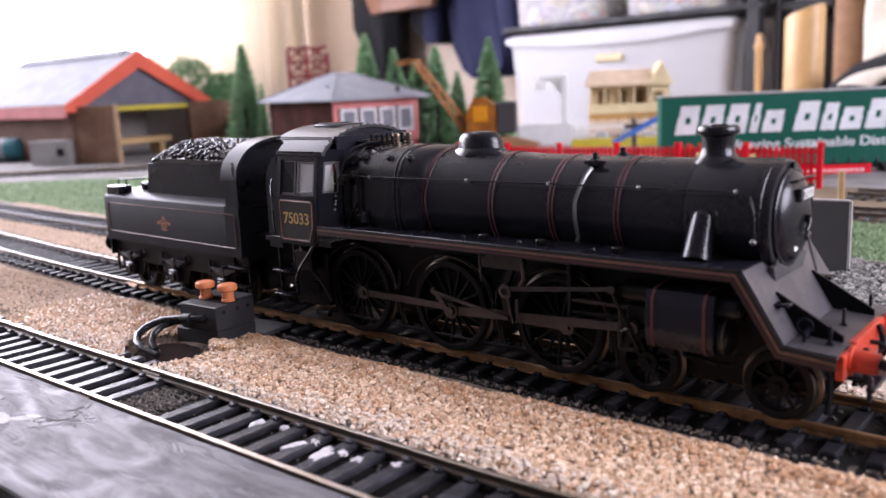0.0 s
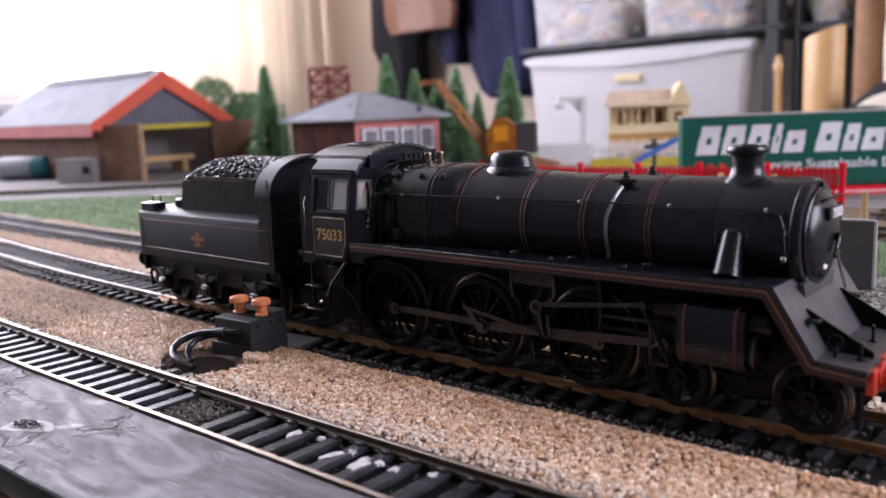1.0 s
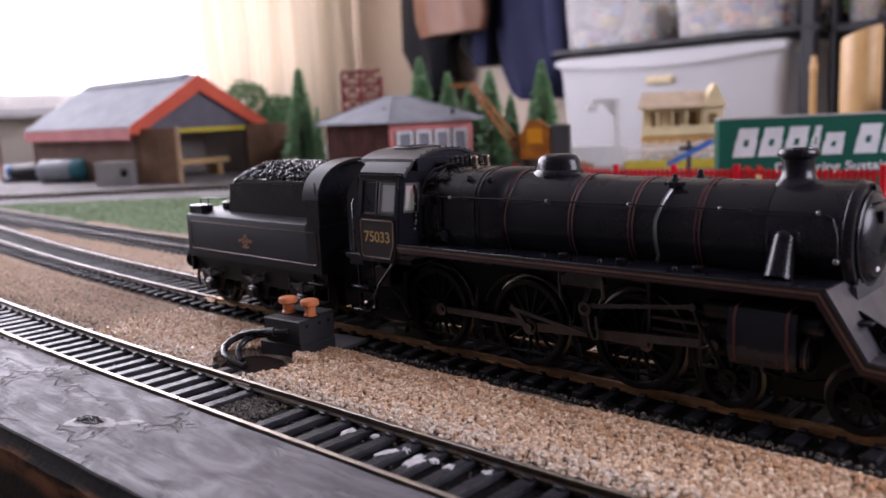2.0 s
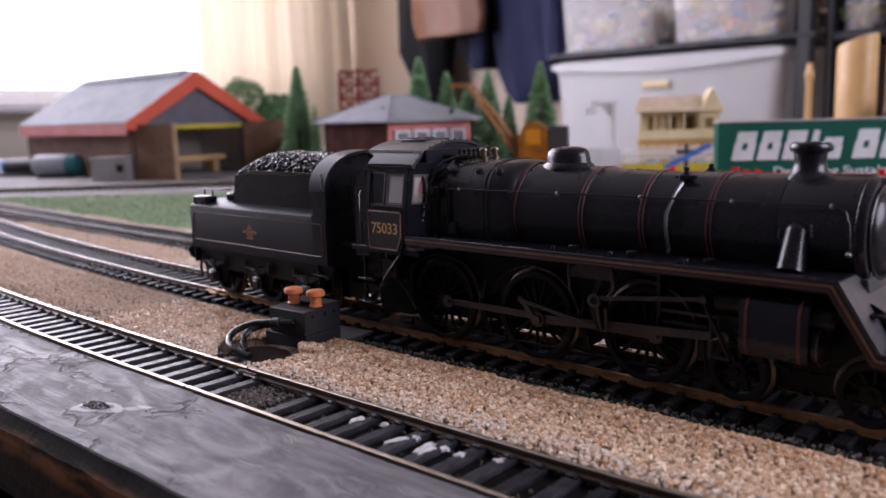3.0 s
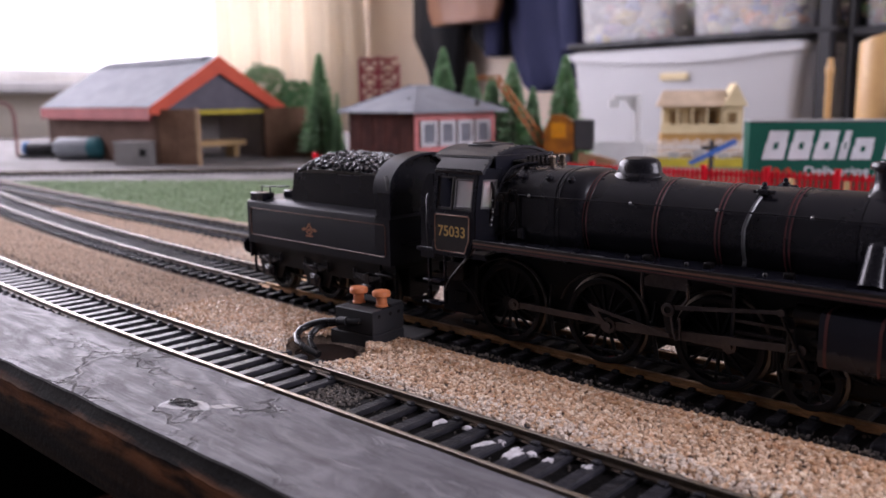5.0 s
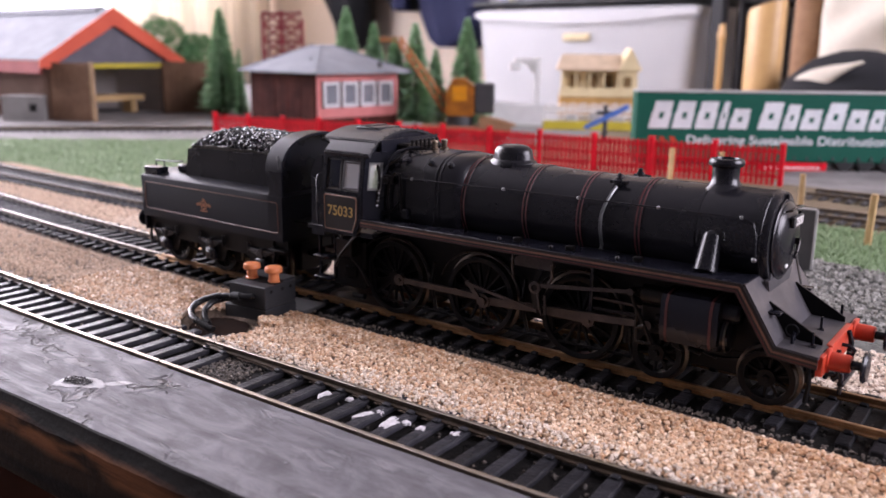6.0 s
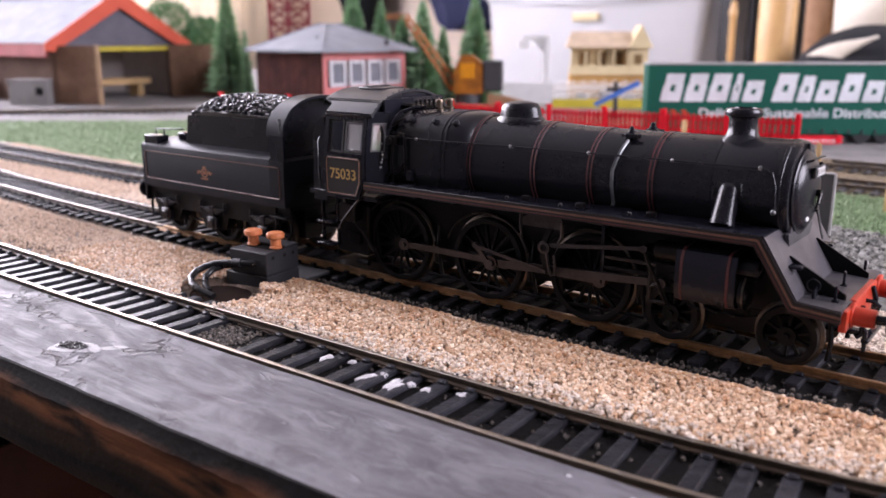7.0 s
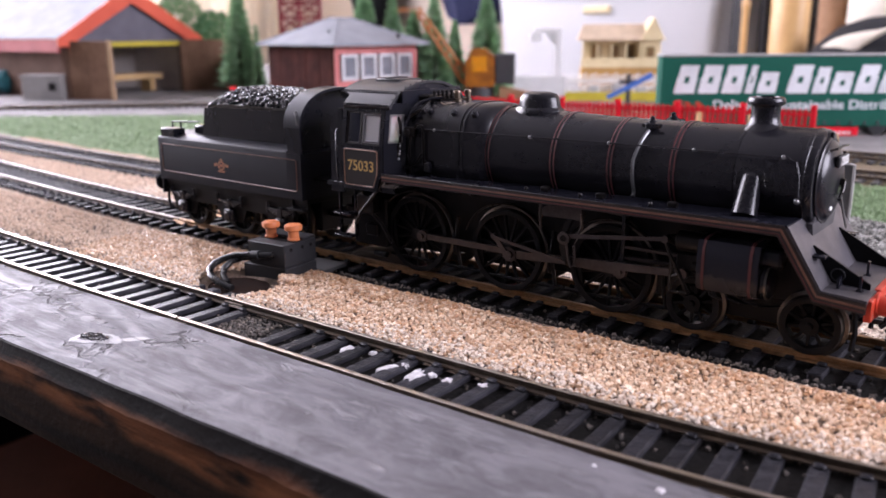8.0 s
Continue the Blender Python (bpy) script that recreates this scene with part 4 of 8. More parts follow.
lathe(b, [(106, 0), (110, 4), (106, 12), (92, 20), (88, 50), (76, 84), (50, 108), (18, 119), (2, 120)], (0, 945, -40), seg=40, sy=0.8)
M_BLANKET = mat("cream_crumpled_cloth", (0.74, 0.68, 0.57), 0.9, col2=(0.62, 0.56, 0.46), scale=12, fine=200)
hat = tagged(part("hat", b, M_DARKCL), "dark round felt hat with a pale band on the side table", "hat")
b = bmesh.new()
rings = []
for k in range(15):
    u = k / 14
    c_ = Vector((-84 + 104 * u, 930 - 62 * math.sin(u * 1.5) + 8 * u, 16 + 50 * u ** 0.8))
    w_ = 1.5 + 13 * math.sin(math.pi * min(1, u * 1.02)) ** 1.3 * (1 - 0.45 * u)
    rings.append([c_ + Vector((-0.45 * w_ * math.cos(a), 2.5 * math.sin(a), 0.9 * w_ * math.cos(a))) for a in (2 * math.pi * q / 12 for q in range(12))])
loft(b, rings)
part("hat_band", b, M_BLANKET, hat, "pale curved band")
b = bmesh.new()
lathe(b, [(2, 0), (80, 2), (96, 20), (90, 52), (60, 74), (20, 84), (2, 86)], (130, 890, -40), seg=32, sy=0.5)
tagged(part("fabric_bundle", b, mat("off_white_cloth", (0.62, 0.60, 0.55), 0.9, scale=12, fine=200)), "off-white rolled cloth bundle on the side table", "cloth")
b = bmesh.new()
rings = []
for i in range(25):
    z = -39 + 340 * i / 24
    ring = []
    for k in range(60):
        a = 2 * math.pi * k / 60
        q = (abs(math.cos(a)) ** 4 + abs(math.sin(a)) ** 4) ** -0.25
        f = 1 + 0.5 * noise.noise((math.cos(a) * 4, math.sin(a) * 3, z * 0.022)) + 0.2 * noise.noise((math.cos(a) * 9, math.sin(a) * 9, z * 0.06))
        ring.append((105 + 190 * q * math.cos(a), 1110 + 46 * q * math.sin(a) * f, z + 14 * noise.noise((a, i * 0.7, 3))))
    rings.append(ring)
loft(b, rings)
tagged(part("blanket", b, M_BLANKET, sharp=1.4), "crumpled cream blanket piled behind the hat", "blanket")

# ---- the layout board ----
STATE["mode"], STATE["zone"] = "plain", None
GZ = -3.2


def near_y(x):
    """Centre line of the track by the board's edge."""
    return -61.0 + (0.00024 * (x + 70) ** 2 if x < -70 else 0) + (0.0011 * (x - 25) ** 2 if x > 25 else 0)


def main_y(x):
    """Centre line of the track under the engine."""
    return 0.00026 * (x + 90) ** 2 if x < -90 else 0.0


def third_y(x):
    return 54.0 + (0.00009 * (x + 200) ** 2 if x < -200 else 0)


def smooth(v, a, b):
    t = min(1.0, max(0.0, (v - a) / (b - a)))
    return t * t * (3 - 2 * t)


def yard_edge(x, y):
    """Distance beyond the front of the grey yard, seen along its edge line."""
    return (y - 136) * 0.74 - (x + 493) * 0.67


def zone(x, y):
    """0 sand, 1 dark board and the shade beside the engine, 2 grass, 3 yard, 4 grey chippings, 5 earth."""
    j = 5 * noise.noise((x * 0.03, y * 0.03, 1)) + 3 * noise.noise((x * 0.12, y * 0.12, 4))
    yn = y - near_y(max(-400, min(140, x)))
    if yn < 9.5 + 0.3 * j:
        return 1
    ym = y - main_y(max(-400, min(300, x)))
    # The dark strip widens beside the engine: its shadow band, put into ground colour.
    if -13.5 - 5.0 * smooth(x, -110, -20) - 0.3 * j < ym < 13.5 + 0.3 * j and x > -150:
        return 1
    if x < 10 + j:
        if y - third_y(x) < 22 + 0.5 * j:
            return 0
        if yard_edge(x, y) > j and x < -180:
            return 3
        if y < 215 + j or x < -250:
            return 2
        return 5
    if y < 36 + j:
        return 0
    if y < 142 + j:
        return 4
    if y < 214 + j:
        return 2
    if y < 330 + j:
        return 5
    return 3


def ground_z(x, y):
    z = GZ
    if -330 < x < 200:
        yn, ym = y - near_y(max(-400, min(140, x))), y - main_y(x)
        # banked grit between the two tracks
        d = 3.6 * smooth(x, -110, -20)
        up = smooth(yn, 8.5, 15) * (1 - smooth(ym, -22.5 - d, -15.2 - d))
        z += up * (2.1 + 0.8 * noise.noise((x * 0.05, y * 0.08, 0)))
        if ((x + 66.0) / 11.5) ** 2 + ((y + 41.5) / 8.8) ** 2 < 1:
            z = GZ - 0.3
    return z + 0.25 * noise.noise((x * 0.11, y * 0.11, 7))


xs = np.concatenate([np.arange(-1150, -420, 10.0), np.arange(-420, 190, 3.0), np.arange(190, 1000, 10.0)])
ys = np.concatenate([np.arange(-70, 120, 2.5), np.arange(120, 834, 6.0)])
gv = [(*plan(x, y), ground_z(x, y)) for y in ys for x in xs]
nx, ny = len(xs), len(ys)
gf = [(j * nx + i, j * nx + i + 1, (j + 1) * nx + i + 1, (j + 1) * nx + i) for j in range(ny - 1) for i in range(nx - 1)]
ground = raw("ground", gv, gf, [M_SAND_SHADED, M_BOARD, M_GRASS, M_YARD, M_GREYGRAV, M_EARTH], smooth=True)
ground.data.polygons.foreach_set("material_index", [zone((xs[i] + xs[i + 1]) / 2, (ys[j] + ys[j + 1]) / 2) for j in range(ny - 1) for i in range(nx - 1)])
tagged(ground, "layout ground with sandy grit, grass mat and grey yard", "ground", kind="structure")
bm = bmesh.new()
prism(bm, [plan(-1150, -69.5), plan(985, -69.5), plan(985, 829), plan(-1150, 829)], -19.5, -4.6, "z")
structure("baseboard", bm, M_BOARD, "dark baseboard under the layout", "baseboard")
# Dark panels added to hide the wall and stand for the darkness below.
bm = bmesh.new()
prism(bm, [plan(-1150, -60), plan(-1132, -60), plan(-1132, 820), plan(-1150, 820)], -850, -19.6, "z")
prism(bm, [plan(-1131, 802), plan(985, 802), plan(985, 820), plan(-1131, 820)], -850, -19.6, "z")
structure("support_panel", bm, M_BOARD, "dark panels added under the baseboard to hide the bright wall", "panel")
chest = thing("storage_chest", "dark reddish brown wooden chest under the layout", "chest", at=(-590, 122, -850))
M_CHEST = mat("reddish_brown_wood", (0.15, 0.048, 0.024), 0.55, col2=(0.085, 0.027, 0.015), scale=14, fine=160, bump=0.2)
b = bmesh.new()
box(b, -112, 112, -64, 62, 0, 500, 4)
part("body", b, M_CHEST, chest)
b = bmesh.new()
box(b, -117, 117, -69, 66, 500.1, 520, 5)
part("lid", b, M_CHEST, chest)

# the painted board along the front edge


def board_top(x, y):
    """Height of the worn board: hollows, ridges, a swollen knot, curled flakes of paint."""
    z = -0.48 + 0.14 * noise.noise((x * 0.05, y * 0.11, 9)) + 0.10 * noise.noise((x * 0.16, y * 0.35, 2))
    for cx, cy, rx, ry, h in ((-57.2, -71.6, 3.0, 1.3, 0.7), (-61.5, -86.0, 5.5, 2.6, 0.38), (-71.5, -80.4, 4.6, 1.6, 0.32), (-15.6, -80.6, 1.6, 3.4, 0.42), (-29, -86.4, 5.0, 1.0, 0.35), (-44, -82.4, 5.2, 0.9, 0.35), (57, -80, 1.6, 0.9, 0.35), (66, -89, 1.8, 1.0, 0.35)):
        d = ((x - cx) / rx) ** 2 + ((y - cy) / ry) ** 2
        if d < 4:
            z += h * math.exp(-d * 1.4)
    return z


bm = bmesh.new()
rings = []
bxs = [-1150 + 50 * i for i in range(19)] + [-200 + 1.6 * i for i in range(250)] + [200 + 40 * i for i in range(20)] + [995]
for x in bxs:
    e = 0.5 * noise.noise((x * 0.02, 0, 3)) + 0.3 * noise.noise((x * 0.09, 0, 5))
    yb = min(-69.72, near_y(max(-300, min(40, x))) - 8.72) if x < 60 else -69.72
    ring = [(x, yb, -19.5), (x, yb, -1.1), (x, yb - 0.4, board_top(x, yb - 0.4))]
    for k in range(1, 22):
        y = yb - 0.4 + (-97.0 + e - yb + 0.4) * k / 22
        ring.append((x, y, board_top(x, y)))
    w = 0.5 * noise.noise((x * 0.05, 4, 1)) + 0.3 * noise.noise((x * 0.2, 7, 1))
    ring += [(x, -97.0 + e, -0.80), (x, -97.35 + e, -1.1), (x, -97.6 + e, -2.2), (x, -98.8 + e * 0.6 + 0.4 * w, -4.5 + w), (x, -98.6 + 0.7 * w, -9), (x, -98.9 + 0.5 * w, -14), (x, -98.6 - 0.5 * w, -19.2), (x, -97.6, -20.4)]
    rings.append([(*plan(q[0], q[1]), q[2]) for q in ring])
loft(bm, rings)
edge_board = tagged(part("edge_board", bm, [M_PAINTED, M_WORN], sharp=0.3), "worn grey painted timber board along the layout's edge", "board", kind="structure")
for p in edge_board.data.polygons:
    p.material_index = 1 if p.normal.y < -0.5 else 0
edge_board.data.update()

# ---- tracks ----
SLEEP = {}


def sleeper_mesh(key, material, w=2.9, ln=30.0, dusty=False):
    """A moulded sleeper with four rail fixings."""
    if key not in SLEEP:
        b = bmesh.new()
        box(b, -w / 2, w / 2, -ln / 2, ln / 2, -3.1, -1.75, 0.28)
        for s in (-1, 1):
            for o in (-1.45, 1.45):
                box(b, -0.9, 0.9, s * 8.25 + o - 0.65, s * 8.25 + o + 0.65, -1.8, -1.05, 0.25)
        SLEEP[key] = mesh_of("sleeper", b, material)
    return SLEEP[key]


def rail(b, pts, s):
    """One rail with foot, web and head, on a centre line, s times half the gauge to its side."""
    prof = [(-1.0, -1.85), (1.0, -1.85), (1.0, -1.55), (0.32, -1.3), (0.32, -0.75), (0.52, -0.6), (0.52, -0.12), (0.36, 0.0), (-0.36, 0.0), (-0.52, -0.12), (-0.52, -0.6), (-0.32, -0.75), (-0.32, -1.3), (-1.0, -1.55)]
    rings = []
    for i, p in enumerate(pts):
        q0, q1 = pts[max(i - 1, 0)], pts[min(i + 1, len(pts) - 1)]
        t = Vector((q1[0] - q0[0], q1[1] - q0[1])).normalized()
        nrm = Vector((-t.y, t.x))
        rings.append([(p[0] + nrm.x * (s * 8.25 + u), p[1] + nrm.y * (s * 8.25 + u), z) for u, z in prof])
    loft(b, rings)


def track(name, pts, label, sleepers, head=None, joints=(), skip=(), pitch=6.6, group="tracks", web=None):
    """Rails and sleepers along a centre line of closely set points."""
    t = thing(name, label, "railway track", group, kind="structure")
    drawn, pts = pts, [plan(*q) for q in pts]
    cuts = [0] + [min(range(len(pts)), key=lambda i: abs(drawn[i][0] - x)) for x in sorted(joints)] + [len(pts) - 1]
    for s in (-1, 1):
        for a, c in zip(cuts, cuts[1:]):
            run = [pts[i] for i in range(a, c + 1)]
            if c != cuts[-1]:
                e, f = Vector(run[-2][:2]), Vector(run[-1][:2])
                run[-1] = tuple(f + (e - f).normalized() * 0.5)
            b = bmesh.new()
            rail(b, run, s)
            # left of the joint the rail has a greyer head and darker sides
            left_run = web and c != cuts[-1]
            ob = part("rail", b, [M_RAILSIDE if left_run else web or M_RAILSIDE, M_RAILGREY if left_run else head or M_RAIL], t)
            for p in ob.data.polygons:
                p.material_index = 1 if p.center.z > -0.0001 and p.normal.z > 0.5 else 0
            ob.data.update()
        for x in joints:
            i = min(range(len(pts)), key=lambda k: abs(drawn[k][0] - x))
            q = Vector(pts[min(i + 1, len(pts) - 1)]) - Vector(pts[max(i - 1, 0)])
            m = Matrix.Translation((pts[i][0], pts[i][1], 0)) @ Matrix.Rotation(math.atan2(q.y, q.x), 4, "Z")
            b = bmesh.new()
            box(b, -4, 4, s * 8.25 - 1.35, s * 8.25 + 1.35, -2.0, -1.25, 0.3, m)
            box(b, -3.6, 3.6, s * 8.25 - 0.85, s * 8.25 + 0.85, -1.25, -0.75, 0.2, m)
            part("rail_joiner", b, web or M_RAILSIDE, t)
    me = sleepers
    run, gap, k = 0.0, 3.0, 0
    for p, q in zip(pts, pts[1:]):
        d = Vector((q[0] - p[0], q[1] - p[1]))
        while gap <= run + d.length:
            u = (gap - run) / d.length
            x, y = p[0] + d.x * u, p[1] + d.y * u
            gap += pitch
            k += 1
            if any(abs(x - plan(sx, -61)[0]) < 3.2 for sx in skip):
                continue
            o = new("sleeper", me)
            o.parent = t
            o.matrix_basis = pose(x * MM, y * MM, random.uniform(-0.0001, 0.0001), random.uniform(-0.4, 0.4), random.uniform(-0.6, 0.6), math.degrees(math.atan2(d.y, d.x)) + random.uniform(-1, 1))
        run += d.length
    return t


def line(fn, x0, x1, step=4.0):
    n = int((x1 - x0) / step)
    return [(x0 + (x1 - x0) * i / n, fn(x0 + (x1 - x0) * i / n)) for i in range(n + 1)]


S_BLACK = sleeper_mesh("black", M_SLEEPER)
S_MATT = sleeper_mesh("matt", M_SLEEPM)
S_DUSTY = sleeper_mesh("dusty", M_SLEEPG)
track("track", line(near_y, -420, 190), "near track with black sleepers and bronze rails", S_BLACK, joints=(-56,), skip=(-47.5, -41))
track("track", line(main_y, -560, 330), "main track with black sleepers under the engine", S_MATT, joints=(-131,), head=M_RAILMAIN, web=M_RAILMAIN)
track("track", line(third_y, -640, -12), "back track with dark sleepers and dull grey rails", S_MATT, pitch=6.8, head=M_RAILDULL)
track("track", line(lambda x: 234 + 0.00005 * x * x, 16, 420), "rear track behind the grass strip", S_DUSTY, pitch=6.8)
track("track", line(lambda x: 297 + 0.00008 * x * x, 34, 420), "rear track behind the grass strip", S_DUSTY, pitch=6.8)
track("track", [(-640 + 290 * i / 70 * 0.9, 60 + 322 * i / 70 * 0.9) for i in range(71)], "weathered grey siding in front of the engine shed", S_DUSTY, pitch=6.8)

# ---- the engine ----
STATE["mode"] = "engine"
loco = thing("steam_locomotive", "black model steam engine with red and cream lining on the track", "locomotive")
BZ = 33.8  # boiler axis above the rail


def ring_x(x, r, n=40, cz=BZ, sy=1.0, square=2.0, top=None):
    """A round or squared ring across the engine."""
    out = []
    for k in range(n):
        a = 2 * math.pi * k / n
        c, s = math.cos(a), math.sin(a)
        q = (abs(c) ** square + abs(s) ** square) ** (-1 / square)
        out.append((x, r * sy * q * c, cz + r * q * s))
    return out


def boiler_r(x):
    return 11.3 - 1.2 * smooth(x, -12, 24)


b = bmesh.new()
loft(b, [ring_x(x, boiler_r(x)) for x in (-10, -4, 2, 8, 14, 20, 26, 40, 48)])
part("boiler", b, M_BOILER, loco, face=-8)
b = bmesh.new()
loft(b, [ring_x(x, r, 56) for x, r in ((48, 10.25), (48.3, 10.3), (61.4, 10.3), (62.2, 10.2), (62.6, 9.9), (62.7, 9.5))])
smokebox = part("smokebox", b, M_BOILER, loco, face=-10.3)
b = bmesh.new()
lathe(b, [(10.3, 0), (10.45, 0.1), (10.45, 0.7), (10.3, 0.8)], (60.4, 0, BZ), (1, 0, 0), 56, caps=False)
part("front_ring", b, M_BOILER, smokebox, face=-10.3)
b = bmesh.new()
for k in range(64):
    a = 2 * math.pi * k / 64
    ball(b, (62.5, 9.8 * math.cos(a), BZ + 9.8 * math.sin(a)), 0.2, 5, 3)
part("rivet_rings", b, M_BOILER, smokebox, face=-10.3)
b = bmesh.new()
lathe(b, [(8.7, 0), (8.75, 0.5), (8.5, 0.7), (8.1, 0.72), (7.9, 1.05), (6.6, 1.75), (4.6, 2.4), (2.2, 2.75), (0.05, 2.85)], (62.6, 0, BZ), (1, 0, 0), 48)
door = part("smokebox_door", b, M_BOILER, smokebox, face=-10.3)
for z in (3.6, -3.8):
    b = bmesh.new()
    tube(b, [(63.4, 8.2, BZ + z), (64.2, 6.8, BZ + z), (64.9, 4.0, BZ + z), (65.3, 1.5, BZ + z)], 0.4)
    part("hinge_strap", b, M_BOILER, door, face=-10.3)
b = bmesh.new()
cyl(b, (63.6, 8.6, BZ - 5), (63.6, 8.6, BZ + 5), 0.4, seg=8)
part("hinge_post", b, M_BOILER, door, face=-10.3)
b = bmesh.new()
cyl(b, (65.2, 0, BZ), (66.3, 0, BZ), 0.7, seg=12)
tube(b, [(65.9, 0, BZ), (66.0, -0.5, BZ - 1.6), (65.9, -1.1, BZ - 3.2)], 0.3)
tube(b, [(66.2, 0, BZ), (66.3, -0.9, BZ - 1.0), (66.3, -1.9, BZ - 1.9)], 0.3)
part("door_handle", b, M_GEAR, door, face=-10.3)
b = bmesh.new()
box(b, 64.9, 65.6, -3.4, 3.4, BZ + 3.2, BZ + 5.4, 0.1)
plate = part("smokebox_plate", b, M_DGREY, door, "small dark plate with white characters", face=-10.3)
lettering("plate_number", "75033", 2.3, M_WHITE, Matrix.Translation(((engine_x(65.6, -10.3, BZ + 4.3)) * MM + 0.0001, 0, (BZ + 4.3) * MM)) @ Matrix.Rotation(radians(90), 4, "Z") @ Matrix.Rotation(radians(90), 4, "X"), plate, 0.06, bold=0.07, wide=0.95)
b = bmesh.new()
tube(b, [(65.4, 1.6, BZ - 2.4), (66.0, 2.4, BZ - 6.0), (66.8, 3.2, BZ - 9.8)], 0.28)
part("door_prop", b, M_SILVER, door, "thin bright rod", face=-10.3)
b = bmesh.new()
lathe(b, [(1.0, 0), (1.0, 0.2), (0.05, 0.25)], (64.7, -2.4, BZ - 5.0), (1, 0, 0), 16, sy=0.55)
part("shed_plate", b, M_WHITE, door, "small white oval plate", face=-10.3)
b = bmesh.new()
tube(b, [(63.8, -4.6, BZ + 6.6), (65.0, -4.2, BZ + 6.9), (65.2, 0, BZ + 7.2), (65.0, 4.2, BZ + 6.9), (63.8, 4.6, BZ + 6.6)], 0.22)
box(b, 62.6, 63.2, -0.5, 0.5, BZ + 8.4, BZ + 9.7, 0.15)
part("door_rail", b, M_BOILER, smokebox, face=-10.3)

b = bmesh.new()
lathe(b, [(5.0, 42.4), (4.5, 43.2), (3.6, 44.0), (3.05, 44.9), (2.9, 46.0), (2.9, 47.6), (3.05, 48.0), (3.6, 48.3), (3.8, 48.7), (3.75, 49.3), (3.4, 49.8), (2.6, 49.9), (2.3, 49.2), (2.1, 45.0)], (50.6, 0, 0), seg=32)
part("chimney", b, M_BOILER, loco, rigid=True, face=-1)
b = bmesh.new()
lathe(b, [(6.6, 43.8), (6.3, 44.7), (5.5, 45.3), (5.25, 46.6), (5.0, 47.6), (4.3, 48.4), (2.8, 48.85), (0.1, 48.95)], (-1.6, 0, 0), seg=36, sy=0.78)
part("dome", b, M_BOILER, loco, rigid=True, face=-1)

# firebox: squared shoulders
b = bmesh.new()
fr = []
for x, r, sq in ((-33.5, 11.9, 2.9), (-30, 12.1, 3.0), (-16, 12.0, 2.9), (-11.5, 11.9, 2.7), (-10.3, 11.5, 2.3), (-9.7, 11.2, 2.0)):
    fr.append(ring_x(x, r, 48, BZ, 1.03, sq))
loft(b, fr)
firebox = part("firebox", b, M_BOILER, loco, face=-8)
b = bmesh.new()
for x in (-27, -20, -14):
    for s in (-1, 1):
        cyl(b, (x, s * 9.3, BZ + 9.2), (x, s * 10.1, BZ + 10.2), 0.9, 0.8, 12)
        cyl(b, (x, s * 9.9, BZ + 10.0), (x, s * 10.25, BZ + 10.4), 0.4, 0.4, 6)
part("washout_plug", b, M_BOILER, firebox, face=-8)
b = bmesh.new()
for x in (-30.5, -17.2, -16.0):
    loft(b, [ring_x(x, 12.15, 48, BZ, 1.03, 2.95), ring_x(x + 0.6, 12.15, 48, BZ, 1.03, 2.95)])
part("firebox_strap", b, M_BOILER, firebox, face=-8)

for x in (-9.2, 7.7, 21.4, 35.4):
    r = boiler_r(x)
    b = bmesh.new()
    loft(b, [ring_x(x - 0.75, r + 0.02), ring_x(x - 0.7, r + 0.16), ring_x(x + 0.7, r + 0.16), ring_x(x + 0.75, r + 0.02)])
    band = part("boiler_band", b, M_BOILER, loco, face=-8)
    b = bmesh.new()
    for d in (-0.62, 0.28):
        loft(b, [ring_x(x + d, r + 0.21), ring_x(x + d + 0.36, r + 0.21)])
    part("red_lining", b, M_LINE, band, face=-8)

# safety valves, whistle and manifold in front of the cab
b = bmesh.new()
for y in (-2.2, 2.2):
    lathe(b, [(1.2, 45.0), (1.2, 46.3), (0.8, 46.5), (0.8, 47.8), (1.0, 48.0), (0.9, 48.4), (0.2, 48.6)], (-24.0, y, 0), seg=12)
part("safety_valve", b, M_BRASS, loco, "small tarnished metal safety valves")
b = bmesh.new()
box(b, -34, -30.5, -6, 6, 45.0, 47.2, 0.4)
for k in range(7):
    y = -5.4 + k * 1.8
    cyl(b, (-30.6, y, 46.3), (-28.8, y, 46.3), 0.45, seg=8)
    cyl(b, (-29.4, y, 46.3), (-29.4, y, 47.8), 0.35, seg=8)
    ball(b, (-29.4, y, 48.0), 0.5, 7, 5)
tube(b, [(-30, -6, 46.4), (-29, -8.5, 45.6), (-29.6, -10.4, 44.0), (-33, -12.3, 41.5)], 0.4)
tube(b, [(-30, -5, 46.4), (-26, -6.5, 46.2), (-24, -4, 46.4)], 0.3)
part("steam_manifold", b, M_GEAR, loco, "cluster of small dark valves and pipes")
b = bmesh.new()
tube(b, [(-34.9, -13.6, 27.6), (-34.6, -14.0, 31), (-33.6, -14.0, 36), (-33.8, -13.6, 40), (-35, -12.8, 42)], 0.38)
rail_ = part("cab_pipe", b, M_GEAR, loco, "dark pipe beside the cab with a row of bright spots")
b = bmesh.new()
for k in range(9):
    ball(b, (-34.75 + 1.1 * min(k, 4) / 4, -14.05, 29.0 + 1.05 * k + 0.3 * (k % 2)), 0.36 - 0.1 * (k % 3 == 1), 6, 4)
part("worn_spot", b, M_SILVER, rail_)
b = bmesh.new()
tube(b, [(-31, -13.2, 27.6), (-31.3, -13.4, 33), (-30.8, -13.3, 38), (-29, -13, 40.4), (-27.6, -13, 40.2), (-27.2, -13.1, 36), (-27.2, -13.0, 30)], 0.3)
